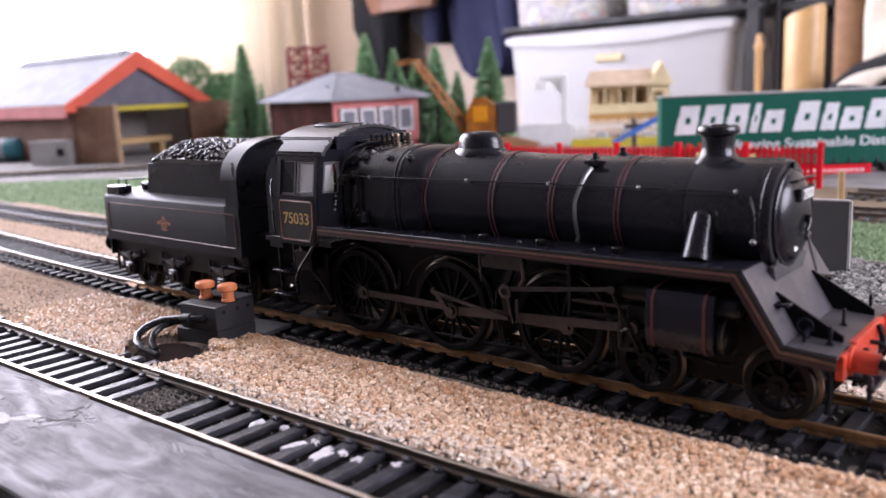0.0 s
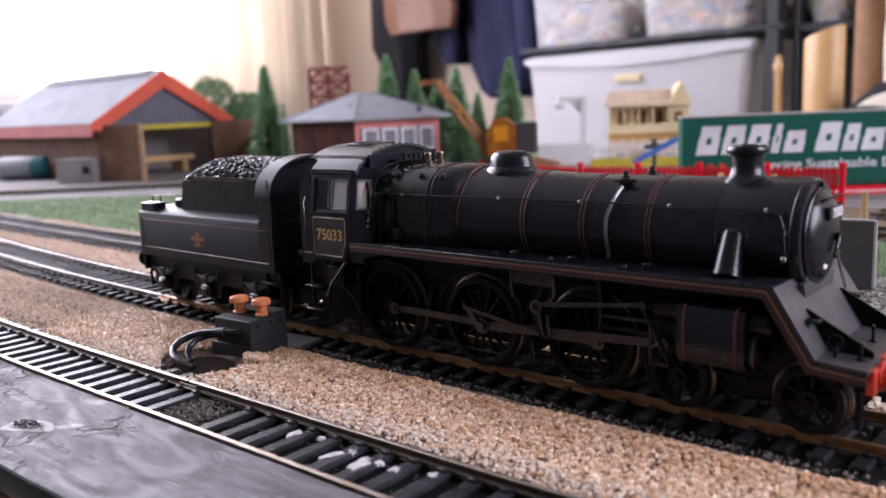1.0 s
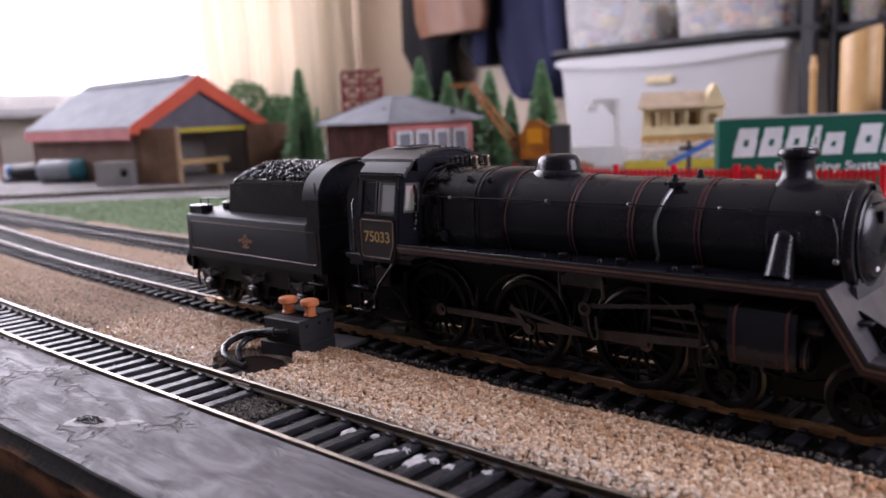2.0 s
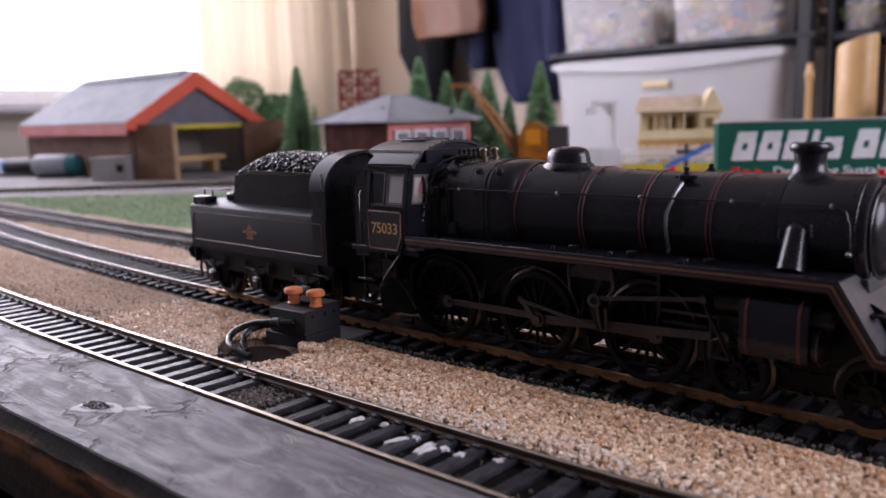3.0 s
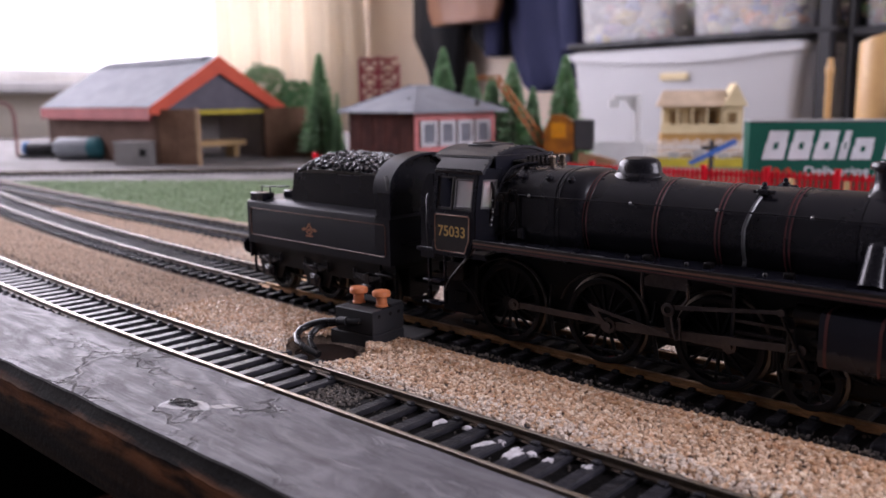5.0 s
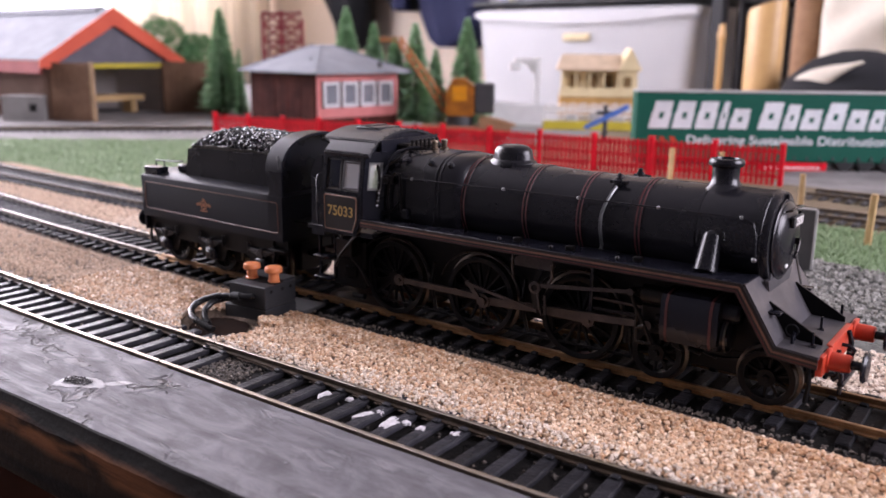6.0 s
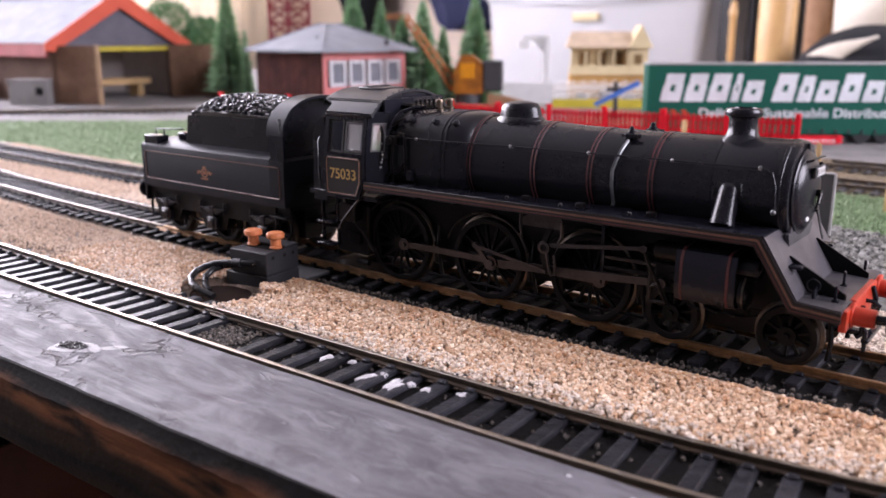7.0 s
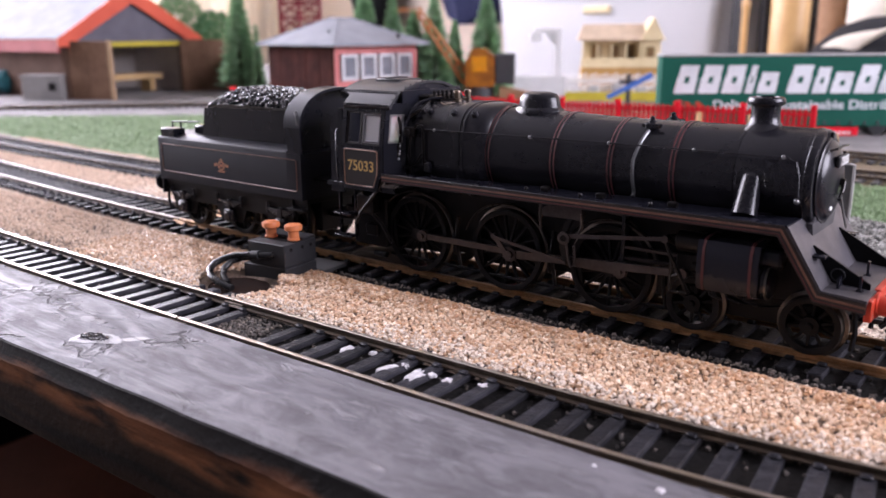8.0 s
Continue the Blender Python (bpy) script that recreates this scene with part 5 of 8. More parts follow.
tube(b, [(-33, -13.3, 29), (-29.5, -13.4, 30.2), (-27.5, -13.2, 33)], 0.3)
box(b, -32.4, -29.6, -14.2, -12.6, 37.2, 39.6, 0.3)
cyl(b, (-31, -14.2, 38.4), (-31, -14.9, 38.4), 0.8, seg=10)
part("cab_pipework", b, M_GEAR, loco, "thin dark pipes beside the firebox")
b = bmesh.new()
tube(b, [(-32.4, -13.0, 40.5), (-31.8, -12.2, 43.4), (-30.6, -10.2, 45.6), (-28.6, -7.6, 46.6), (-26.4, -6.0, 46.8)], 0.36, 10)
part("steam_pipe_bend", b, M_BOILER, loco)
b = bmesh.new()
for x, z in ((-29.8, 42.4), (-28.0, 43.6)):
    cyl(b, (x, -10.6, z), (x, -11.8, z), 0.5, seg=10)
box(b, -27.0, -25.2, -13.4, -12.0, 28.2, 31.0, 0.25)
part("cab_valve", b, M_BOILER, loco)

# handrails with knobs, both sides
for s in (-1, 1):
    yr, zr = s * 10.3, 39.2
    b = bmesh.new()
    tube(b, [(-28, s * 12.9, zr), (-12, s * 12.3, zr), (0, s * 11.0, zr), (20, yr, zr), (57.4, yr, zr), (59.4, s * 10.7, 38.4), (60.2, s * 11.1, 36), (60.5, s * 11.2, 31.2)], 0.22)
    hr = part("handrail", b, M_BOILER, loco)
    for x, y in ((-24, 12.7), (1.6, 10.9), (20.8, 10.2), (39.5, 10.2), (57.0, 10.2)):
        b = bmesh.new()
        cyl(b, (x, s * (y - 1.4), zr - 0.3), (x, s * y, zr), 0.25, seg=6)
        ball(b, (x, s * y, zr), 0.42, 8, 6)
        part("handrail_knob", b, M_SILVER, hr)
    b = bmesh.new()
    ball(b, (60.5, s * 11.2, 31.0), 0.55, 8, 6)
    part("handrail_knob", b, M_SILVER, hr)

# top feed and pipe, both sides
for s in (-1, 1):
    b = bmesh.new()
    box(b, 27.4, 29.8, s * 4.8, s * 6.8, 42.4, 43.8, 0.3)
    lathe(b, [(0.9, 0), (0.9, 1.4), (0.55, 1.5), (0.55, 2.2), (0.2, 2.4)], (28.6, s * 5.6, 42.8), seg=10)
    cyl(b, (26.8, s * 6.2, 43.2), (30.9, s * 6.2, 43.2), 0.45, seg=8)
    feed = part("clack_valve", b, M_BOILER, loco)
    b = bmesh.new()
    pts = []
    for k in range(11):
        a = radians(52 - 8.0 * k)
        pts.append((28.2 - 0.30 * min(k, 5) + 0.02 * max(0, k - 5), s * (10.6 * math.cos(a) + 0.1), BZ + 10.6 * math.sin(a)))
    tube(b, pts + [(27.2, s * 10.8, 28.0)], 0.42)
    part("feed_pipe", b, M_PIPE, feed, "dull silver pipe down the boiler's side")

# steam pipe casings
for s in (-1, 1):
    b = bmesh.new()
    p0, p1 = (51.0, s * 9.5, 34.0), (51.0, s * 12.4, 27.3)
    cyl(b, p0, p1, 2.0, 2.5, 20)
    ball(b, p0, 2.0, 14, 8)
    part("steam_pipe", b, M_BOILER, loco)
    b = bmesh.new()
    tube(b, [(48.4, s * 10.2, 33.0), (48.6, s * 9.9, 35.4), (49.6, s * 9.2, 37.4), (51.2, s * 8.7, 38.2), (52.8, s * 9.2, 37.4), (53.8, s * 9.9, 35.4), (54.0, s * 10.2, 33.0)], 0.35)
    part("pipe_flange", b, M_BOILER, loco)

# Greyer than the black plate behind: light on the front faces is in the colour.
M_FRONT_LIT = mat("lit_plate_grey", (0.088, 0.082, 0.090), 0.40, col2=(0.040, 0.037, 0.041), scale=130, bump=0.06)
# running plate and its lined edge
b = bmesh.new()
box(b, -37, 60.6, -17.2, 17.2, 26.6, 27.4, 0.15)
part("running_plate", b, M_BLACK, loco)
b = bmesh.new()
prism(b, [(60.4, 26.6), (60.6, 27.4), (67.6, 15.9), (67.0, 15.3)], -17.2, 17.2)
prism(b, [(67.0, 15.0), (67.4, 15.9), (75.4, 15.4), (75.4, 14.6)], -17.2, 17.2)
part("front_plate", b, M_FRONT_LIT, loco)
VAL = [(-37, 27.0), (59.9, 27.0), (67.2, 15.3), (75.4, 14.6)]


def edge_strip(b, off0, off1, y0, y1):
    """A strip that follows the plate's edge, between two depths below it."""
    top, low = [], []
    for i, (x, z) in enumerate(VAL):
        if i == 1:
            nx_, nz = 0.42, 1.0
        elif i == 2:
            nx_, nz = 0.40, 1.0
        else:
            nx_, nz = 0, 1
        k = 1.0
        if i in (1, 2):
            k = 1.12
        top.append((x - nx_ * off0 * k, z - nz * off0 * 0.9))
        low.append((x - nx_ * off1 * k, z - nz * off1 * 0.9))
    for i in range(3):
        prism(b, [top[i], top[i + 1], low[i + 1], low[i]], y0, y1)


for s in (-1, 1):
    b = bmesh.new()
    edge_strip(b, -0.35, 2.0, s * 16.9, s * 17.5)
    val = part("valance", b, M_BROWN, loco)
    b = bmesh.new()
    edge_strip(b, 1.35, 1.65, s * 17.5, s * 17.56)
    part("red_line", b, M_BANDRED, val)
    b = bmesh.new()
    edge_strip(b, 0.35, 0.85, s * 17.5, s * 17.56)
    part("cream_line", b, M_VALLINE, val)

# front gussets, lamp irons, footstep, saddle
for y in (-9.6, 9.6):
    b = bmesh.new()
    prism(b, [(63.4, 22.0), (64.6, 22.6), (75.2, 16.5), (75.2, 15.46), (67.6, 15.94)], y - 0.25, y + 0.25)
    part("front_gusset", b, M_WHEEL, loco)
b = bmesh.new()
lathe(b, [(1.35, 0), (1.35, 0.2), (1.1, 0.2), (1.1, 0)], (69.4, -9.97, 17.5), (0, -1, 0), 18, caps=False)
part("gusset_ring", b, M_DGREY, loco)
b = bmesh.new()
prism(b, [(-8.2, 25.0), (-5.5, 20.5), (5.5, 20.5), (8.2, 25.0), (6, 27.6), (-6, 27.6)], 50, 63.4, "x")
part("smokebox_saddle", b, M_FRONT_LIT, loco)
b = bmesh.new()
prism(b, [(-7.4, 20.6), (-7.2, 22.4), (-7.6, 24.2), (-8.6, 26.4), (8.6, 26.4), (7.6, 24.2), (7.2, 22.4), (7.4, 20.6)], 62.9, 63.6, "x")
part("saddle_front", b, M_FRONT_LIT, loco)
for y in (-12.2, 0, 12.2):
    b = bmesh.new()
    box(b, 73.4, 73.9, y - 0.35, y + 0.35, 15.3, 18.6, 0.1)
    box(b, 73.0, 74.3, y - 0.5, y + 0.5, 15.3, 15.9, 0.1)
    part("lamp_iron", b, M_BLACK, loco)
for y in (-13.2, -11.0):
    b = bmesh.new()
    cyl(b, (70, y, 15.6), (70, y, 17.6), 0.35, seg=8)
    part("stud", b, M_BLACK, loco)
for s in (-1, 1):
    b = bmesh.new()
    box(b, 64.4, 67.2, s * 11.8 - 1.2, s * 11.8 + 1.2, 20.8, 21.3, 0.1)
    part("footstep", b, M_BLACK, loco)

# buffer beam
b = bmesh.new()
box(b, 75.2, 76.5, -15.9, 15.9, 11.0, 15.1, 0.15)
box(b, 75.2, 76.45, -9.0, 9.0, 10.2, 15.6, 0.15)
beam = part("buffer_beam", b, M_RED, loco, "bright red buffer beam")
for s in (-1, 1):
    b = bmesh.new()
    lathe(b, [(2.5, 0), (2.5, 0.5), (1.9, 0.7), (1.75, 4.2), (1.6, 4.4)], (76.4, s * 11.35, 13.3), (1, 0, 0), 20)
    buf = part("buffer_stock", b, M_RED, beam)
    b = bmesh.new()
    lathe(b, [(0.9, 4.2), (0.9, 6.2), (3.0, 6.4), (3.15, 6.8), (2.6, 7.3), (0.05, 7.6)], (76.4, s * 11.35, 13.3), (1, 0, 0), 22)
    part("buffer_head", b, M_BLACK, beam)
b = bmesh.new()
tube(b, [(76.4, 0, 13.4), (79.0, 0, 13.4), (80.2, 0, 12.6), (79.8, 0, 11.6), (78.8, 0, 11.8)], 0.45)
tube(b, [(76.6, 4.0, 14.6), (78.0, 4.0, 15.2), (78.6, 4.0, 13), (78.4, 4.0, 9), (77.8, 4.0, 7.6)], 0.55)
tube(b, [(76.6, -4.4, 13.0), (78.0, -4.4, 13.2), (78.6, -4.4, 11), (78.4, -4.6, 8), (77.4, -4.8, 7)], 0.55)
part("coupling_hook", b, M_BLACK, beam)
b = bmesh.new()
box(b, 68, 79, -1.2, 1.2, 6.2, 7.2, 0.2)
box(b, 78.6, 80.0, -6.2, 6.2, 6.4, 7.3, 0.2)
box(b, 78.8, 79.6, -6.2, -5.2, 4.6, 9.2, 0.2)
part("tension_coupling", b, M_BLACK, loco)

# frames below the plate
b = bmesh.new()
for s in (-1, 1):
    prism(b, [(-44, 20), (-44, 26.6), (58.4, 26.6), (65.8, 14.8), (75.2, 14.4), (75.2, 10.8), (68, 10), (60, 9.6), (36, 9.4), (34, 6.6), (29, 5.8), (14, 5.6), (12, 6.8), (6, 6.8), (4, 5.6), (-14, 5.6), (-16, 6.8), (-21, 6.8), (-23, 5.6), (-40, 5.6), (-42, 8.0)], s * 6.0, s * 6.7)
for x in (-38, -12, 14, 36, 56):
    box(b, x, x + 1.2, -6, 6, 6.5, 20, 0.1)
box(b, -34, 34, -6, 6, 13, 15.5, 0.3)
part("main_frame", b, M_WHEEL, loco)
b = bmesh.new()
prism(b, [(-34, 15), (-33, 26), (-11, 26), (-11, 15)], -5.9, 5.9)
part("ashpan", b, M_WHEEL, loco)


# wheels
def wheel_meshes(r, spokes, crank):
    b = bmesh.new()
    t = 1.35
    lathe(b, [(r - 1.5, -t), (r + 0.75, -t), (r + 0.75, -t + 0.75), (r + 0.05, -t + 1.0), (r - 0.15, t), (r - 0.7, t + 0.1), (r - 1.5, t - 0.1)], (0, 0, 0), (0, -1, 0), 48, caps=False)
    lathe(b, [(r - 1.5, t - 0.1), (r - 1.5, -t)], (0, 0, 0), (0, -1, 0), 48, caps=False)
    tyre = mesh_of("tyre", b, [M_STEEL, M_WHEEL])
    for p in tyre.polygons:
        q = math.hypot(p.center.x, p.center.z) / MM
        p.material_index = 1 if (q < r - 0.9 or p.center.y < -0.0011) else 0
    b = bmesh.new()
    box(b, 1.2, r - 1.3, -0.45, 0.35, -0.34, 0.34, 0.12)
    spoke = mesh_of("spoke", b, M_WHEEL)
    b = bmesh.new()
    cyl(b, (0, 0.9, 0), (0, -1.5, 0), 2.1, 1.9, 20)
    if crank:
        box(b, 0.2, 4.0, -1.6, -0.2, -1.3, 1.3, 0.4)
        ring = []
        for k in range(9):
            a = radians(148 + 8 * k)
            ring.append(((r - 1.4) * math.cos(a), (r - 1.4) * math.sin(a)))
        prism(b, ring, -0.75, 0.3)
    else:
        cyl(b, (0, -1.4, 0), (0, -2.2, 0), 0.8, 0.7, 12)
    return tyre, mesh_of("wheel_centre", b, M_WHEEL), spoke, spokes


W_DRIVE = wheel_meshes(10.4, 15, True)
W_BOGIE = wheel_meshes(6.1, 10, False)
W_TENDER = wheel_meshes(6.9, 12, False)


def wheel(name, meshes, x, y, z, parent, turn=0.0):
    w = new(name, meshes[1])
    w.parent = parent
    side = 1 if y < 0 else -1
    d = STATE["base"]
    x = engine_x(x + d, -9.9, z) - (engine_x(d, -8, 20) if d else 0.0)
    w.matrix_basis = pose(x * MM, y * MM, z * MM, 0, turn, 0 if side > 0 else 180)
    t = new("tyre", meshes[0])
    t.parent = w
    for k in range(meshes[3]):
        o = new("spoke", meshes[2])
        o.parent = w
        o.matrix_basis = pose(0, 0, 0, 0, 360 * k / meshes[3] + 6, 0)
    return w


AX = (-31.1, -4.2, 22.8)
for x in AX:
    for y in (-8.5, 8.5):
        wheel("driving_wheel", W_DRIVE, x, y, 10.4, loco, -8)
    b = bmesh.new()
    cyl(b, (x, -8.4, 10.4), (x, 8.4, 10.4), 1.2, seg=12)
    part("axle", b, M_GEAR, loco)
for x in (42.0, 65.6):
    for y in (-8.5, 8.5):
        wheel("bogie_wheel", W_BOGIE, x, y, 6.1, loco, x * 3)
    b = bmesh.new()
    cyl(b, (x, -8.4, 6.1), (x, 8.4, 6.1), 0.9, seg=10)
    part("axle", b, M_GEAR, loco)
b = bmesh.new()
box(b, 38, 71, -5.8, 5.8, 5.2, 9.5, 0.4)
for s in (-1, 1):
    prism(b, [(37, 5), (37, 8), (42, 9.4), (52, 7.2), (56, 7.2), (65, 9.4), (71, 8), (71, 5), (62, 4.2), (45, 4.2)], s * 5.8, s * 6.6)
part("bogie_frame", b, M_WHEEL, loco)
b = bmesh.new()
for s in (-1, 1):
    tube(b, [(73, s * 7.6, 11), (73.6, s * 8.2, 6), (73.2, s * 8.4, 2.2)], 0.55)
part("guard_iron", b, M_WHEEL, loco)

# splashers: arcs over the wheel tops below the plate
for x in AX:
    b = bmesh.new()
    pts = []
    for k in range(13):
        a = radians(18 + 12 * k)
        pts.append((x + 11.9 * math.cos(a), -10.4, 10.4 + 11.9 * math.sin(a)))
    tube(b, pts, 0.26)
    part("wheel_guard", b, M_GEAR, loco)
for x in AX:
    b = bmesh.new()
    for d in (12.6,):
        tube(b, [(x + d, -9.2, 17), (x + d - 0.6, -9.3, 12), (x + d - 0.2, -9.3, 8), (x + d + 0.6, -9.2, 4.0)], 0.5)
        box(b, x + d - 1.6, x + d - 0.5, -9.8, -8.6, 6.5, 12.5, 0.3)
    part("brake_hanger", b, M_WHEEL, loco)
b = bmesh.new()
tube(b, [(-40, -9.2, 3.6), (-20, -9.2, 3.4), (8, -9.2, 3.2), (36, -9.2, 3.6)], 0.35)
part("brake_rod", b, M_WHEEL, loco)

# rods and valve gear, both sides
for s in (-1, 1):
    y = s * 11.2
    pin = [(a + 3.2, 10.9) for a in AX]
    b = bmesh.new()
    for (x0, z0), (x1, z1) in zip(pin, pin[1:]):
        prism(b, [(x0, z0 - 0.75), (x1, z1 - 0.75), (x1, z1 + 0.75), (x0, z0 + 0.75)], y, y - s * -0.8)
    for x0, z0 in pin:
        cyl(b, (x0, y + s * 1.1, z0), (x0, y - s * 0.2, z0), 1.55, 1.55, 16)
    rod = part("coupling_rod", b, M_ROD, loco)
    for x0, z0 in pin:
        b = bmesh.new()
        cyl(b, (x0, y - s * 1.2, z0), (x0, y + s * 1.7, z0), 0.75, 0.7, 12)
        part("crank_pin", b, M_ROD, rod)
    y2 = y + s * 1.9
    b = bmesh.new()
    prism(b, [(pin[1][0], 9.9), (40.5, 12.7), (40.5, 14.3), (pin[1][0], 11.9)], y2, y2 + s * 0.8)
    cyl(b, (pin[1][0], y2 - s * 0.2, 10.9), (pin[1][0], y2 + s * 1.1, 10.9), 1.9, 1.8, 18)
    cyl(b, (40.5, y2 - s * 0.2, 13.5), (40.5, y2 + s * 1.1, 13.5), 1.1, 1.1, 14)
    part("connecting_rod", b, M_ROD, loco)
    b = bmesh.new()
    cyl(b, (pin[1][0], y2 + s * 1.1, 10.9), (pin[1][0], y2 + s * 1.8, 10.9), 1.0, 1.0, 14)
    prism(b, [(pin[1][0] - 0.7, 10.2), (pin[1][0] + 0.7, 10.2), (pin[1][0] - 3.4, 15.2), (pin[1][0] - 4.6, 14.8)], y2 + s * 1.1, y2 + s * 1.6)
    cyl(b, (pin[1][0] - 4.0, y2 + s * 1.0, 15.0), (pin[1][0] - 4.0, y2 + s * 1.9, 15.0), 0.7, 0.7, 12)
    part("return_crank", b, M_ROD, loco)
    b = bmesh.new()
    prism(b, [(pin[1][0] - 4.0, 14.6), (14.2, 11.3), (14.2, 12.1), (pin[1][0] - 4.0, 15.4)], y2 + s * 1.9, y2 + s * 2.3)
    part("eccentric_rod", b, M_ROD, loco)
    b = bmesh.new()
    lk = []
    for k in range(9):
        u = k / 8
        lk.append((14.6 - 1.6 * math.sin(u * math.pi) + 0.2 * u, 11.2 + 10.6 * u))
    prism(b, [(p[0] - 0.9, p[1]) for p in lk] + [(p[0] + 0.5, p[1]) for p in lk[::-1]], y2 + s * 0.8, y2 + s * 1.7)
    cyl(b, (13.2, y2 + s * 0.3, 17.2), (13.2, y2 + s * 2.2, 17.2), 1.1, 1.1, 14)
    part("expansion_link", b, M_GEAR, loco)
    b = bmesh.new()
    prism(b, [(13.6, 17.4), (36.4, 20.3), (36.4, 21.1), (13.6, 18.4)], y2 + s * 1.7, y2 + s * 2.1)
    cyl(b, (36.6, y2 + s * 0.6, 20.7), (36.6, y2 + s * 2.3, 20.7), 0.8, 0.8, 12)
    part("radius_rod", b, M_ROD, loco)
    b = bmesh.new()
    prism(b, [(7.4, 21.8), (17.0, 21.8), (17.6, 23.0), (17.0, 24.6), (9.0, 24.6), (7.4, 23.6)], y2 + s * 0.2, y2 + s * 1.4)
    part("reversing_bracket", b, M_ROD, loco)
    b = bmesh.new()
    tube(b, [(6.6, y2 + s * 0.6, 26.2), (6.4, y2 + s * 0.6, 22.0), (6.8, y2 + s * 0.6, 18.4)], 0.35)
    tube(b, [(17.2, y2 + s * 1.5, 23.4), (17.4, y2 + s * 1.5, 20.2), (16.2, y2 + s * 1.5, 18.2)], 0.4)
    tube(b, [(14.2, y2 + s * 2.2, 16.2), (14.8, y2 + s * 2.4, 13.0), (15.4, y2 + s * 2.2, 11.0), (16.4, y2 + s * 2.2, 11.4), (16.0, y2 + s * 2.2, 16.0)], 0.32)
    lathe(b, [(1.5, 0), (1.5, 0.5), (0.8, 0.6), (0.8, 0)], (13.4, y2 + s * 1.8, 17.4), (0, s, 0), 18, caps=False)
    tube(b, [(21.0, s * 9.4, 23.4), (24.5, s * 9.6, 23.2), (27.6, s * 9.8, 21.6), (29.6, s * 9.8, 19.4)], 0.3)
    part("link_fitting", b, M_ROD, loco)
    b = bmesh.new()
    for z in (16.6, 14.2):
        box(b, 26.6, 45.2, y - 0.3, y + 0.9 * (1 if s > 0 else 1), z - 0.4, z + 0.4, 0.15)
    part("slide_bar", b, M_ROD, loco)
    b = bmesh.new()
    box(b, 25.8, 26.596, s * 8, s * 12.0, 13.0, 25.6, 0.2)
    part("guide_bracket", b, M_BLACK, loco)
    b = bmesh.new()
    box(b, 38.4, 43.0, y - 0.9, y + 1.5, 12.6, 17.6, 0.3)
    cyl(b, (43, y + 0.3, 14.8), (46, y + 0.3, 14.8), 0.55, seg=10)
    part("crosshead", b, M_GEAR, loco)
    b = bmesh.new()
    for q0, q1 in (((38.2, 16.8), (41.9, 9.6)), ((41.9, 9.6), (38.0, 9.4)), ((38.0, 9.4), (38.2, 16.8)), ((39.9, 13.4), (38.0, 12.6))):
        tube(b, [(q0[0], y2 + s * 1.3, q0[1]), (q1[0], y2 + s * 1.3, q1[1])], 0.42)
    tube(b, [(38.2, y2 + s * 1.3, 16.6), (37.2, y2 + s * 1.3, 18.6), (36.4, y2 + s * 1.3, 21)], 0.38)
    part("drop_link", b, M_GEAR, loco)
    # cylinder and valve chest
    b = bmesh.new()
    cy = s * 12.6
    out = []
    for k in range(22):
        a = 2 * math.pi * k / 22
        c_, s_ = math.cos(a), math.sin(a)
        q = (abs(c_) ** 4.6 + abs(s_) ** 4.6) ** (-1 / 4.6)
        out.append((cy + 4.9 * q * c_, 17.0 + 5.7 * q * s_))
    prism(b, out, 44.2, 56.2, "x")
    cylinder = part("cylinder", b, M_BLACK, loco)
    b = bmesh.new()
    lathe(b, [(3.4, 0), (3.6, 0.3), (3.5, 1.3), (2.8, 1.8), (1.2, 2.1), (0.05, 2.2)], (56.2, cy, 14.6), (1, 0, 0), 24)
    lathe(b, [(2.4, 0), (2.4, 3.0), (2.0, 3.5), (0.05, 3.8)], (56.2, cy, 19.6), (1, 0, 0), 20)
    part("cylinder_cover", b, M_BLACK, cylinder)
    b = bmesh.new()
    lathe(b, [(3.75, 0.25), (3.75, 0.6), (3.5, 0.6), (3.5, 0.25)], (57.0, cy, 14.6), (1, 0, 0), 24, caps=False)
    part("cover_rim", b, M_STEEL, cylinder)
    for x in (45.2, 54.4):
        b = bmesh.new()
        prism(b, [((p[0] - cy) * 1.02 + cy, (p[1] - 17.0) * 1.02 + 17.0) for p in out], x, x + 0.55, "x")
        part("red_band", b, M_BANDRED, cylinder)
    b = bmesh.new()
    lathe(b, [(2.2, 0), (2.2, -5.4), (1.4, -5.8), (0.6, -9.0)], (44.2, cy, 20.4), (1, 0, 0), 16)
    lathe(b, [(1.6, 0), (1.4, -2.6)], (44.2, s * 11.4, 14.8), (1, 0, 0), 14)
    part("valve_spindle", b, M_GEAR, cylinder)
    b = bmesh.new()
    for x in (46.5, 50, 53.5):
        tube(b, [(x, s * 13.5, 11.8), (x, s * 14, 10.2), (x + 2.5, s * 14, 9.6)], 0.3)
    part("drain_cock", b, M_GEAR, cylinder)

# the cab
CX0, CX1 = -50.8, -37.0


def lean(bm):
    for v in bm.verts:
        if v.co.z > 34:
            v.co.y -= math.copysign((v.co.z - 34) * 0.15, v.co.y)


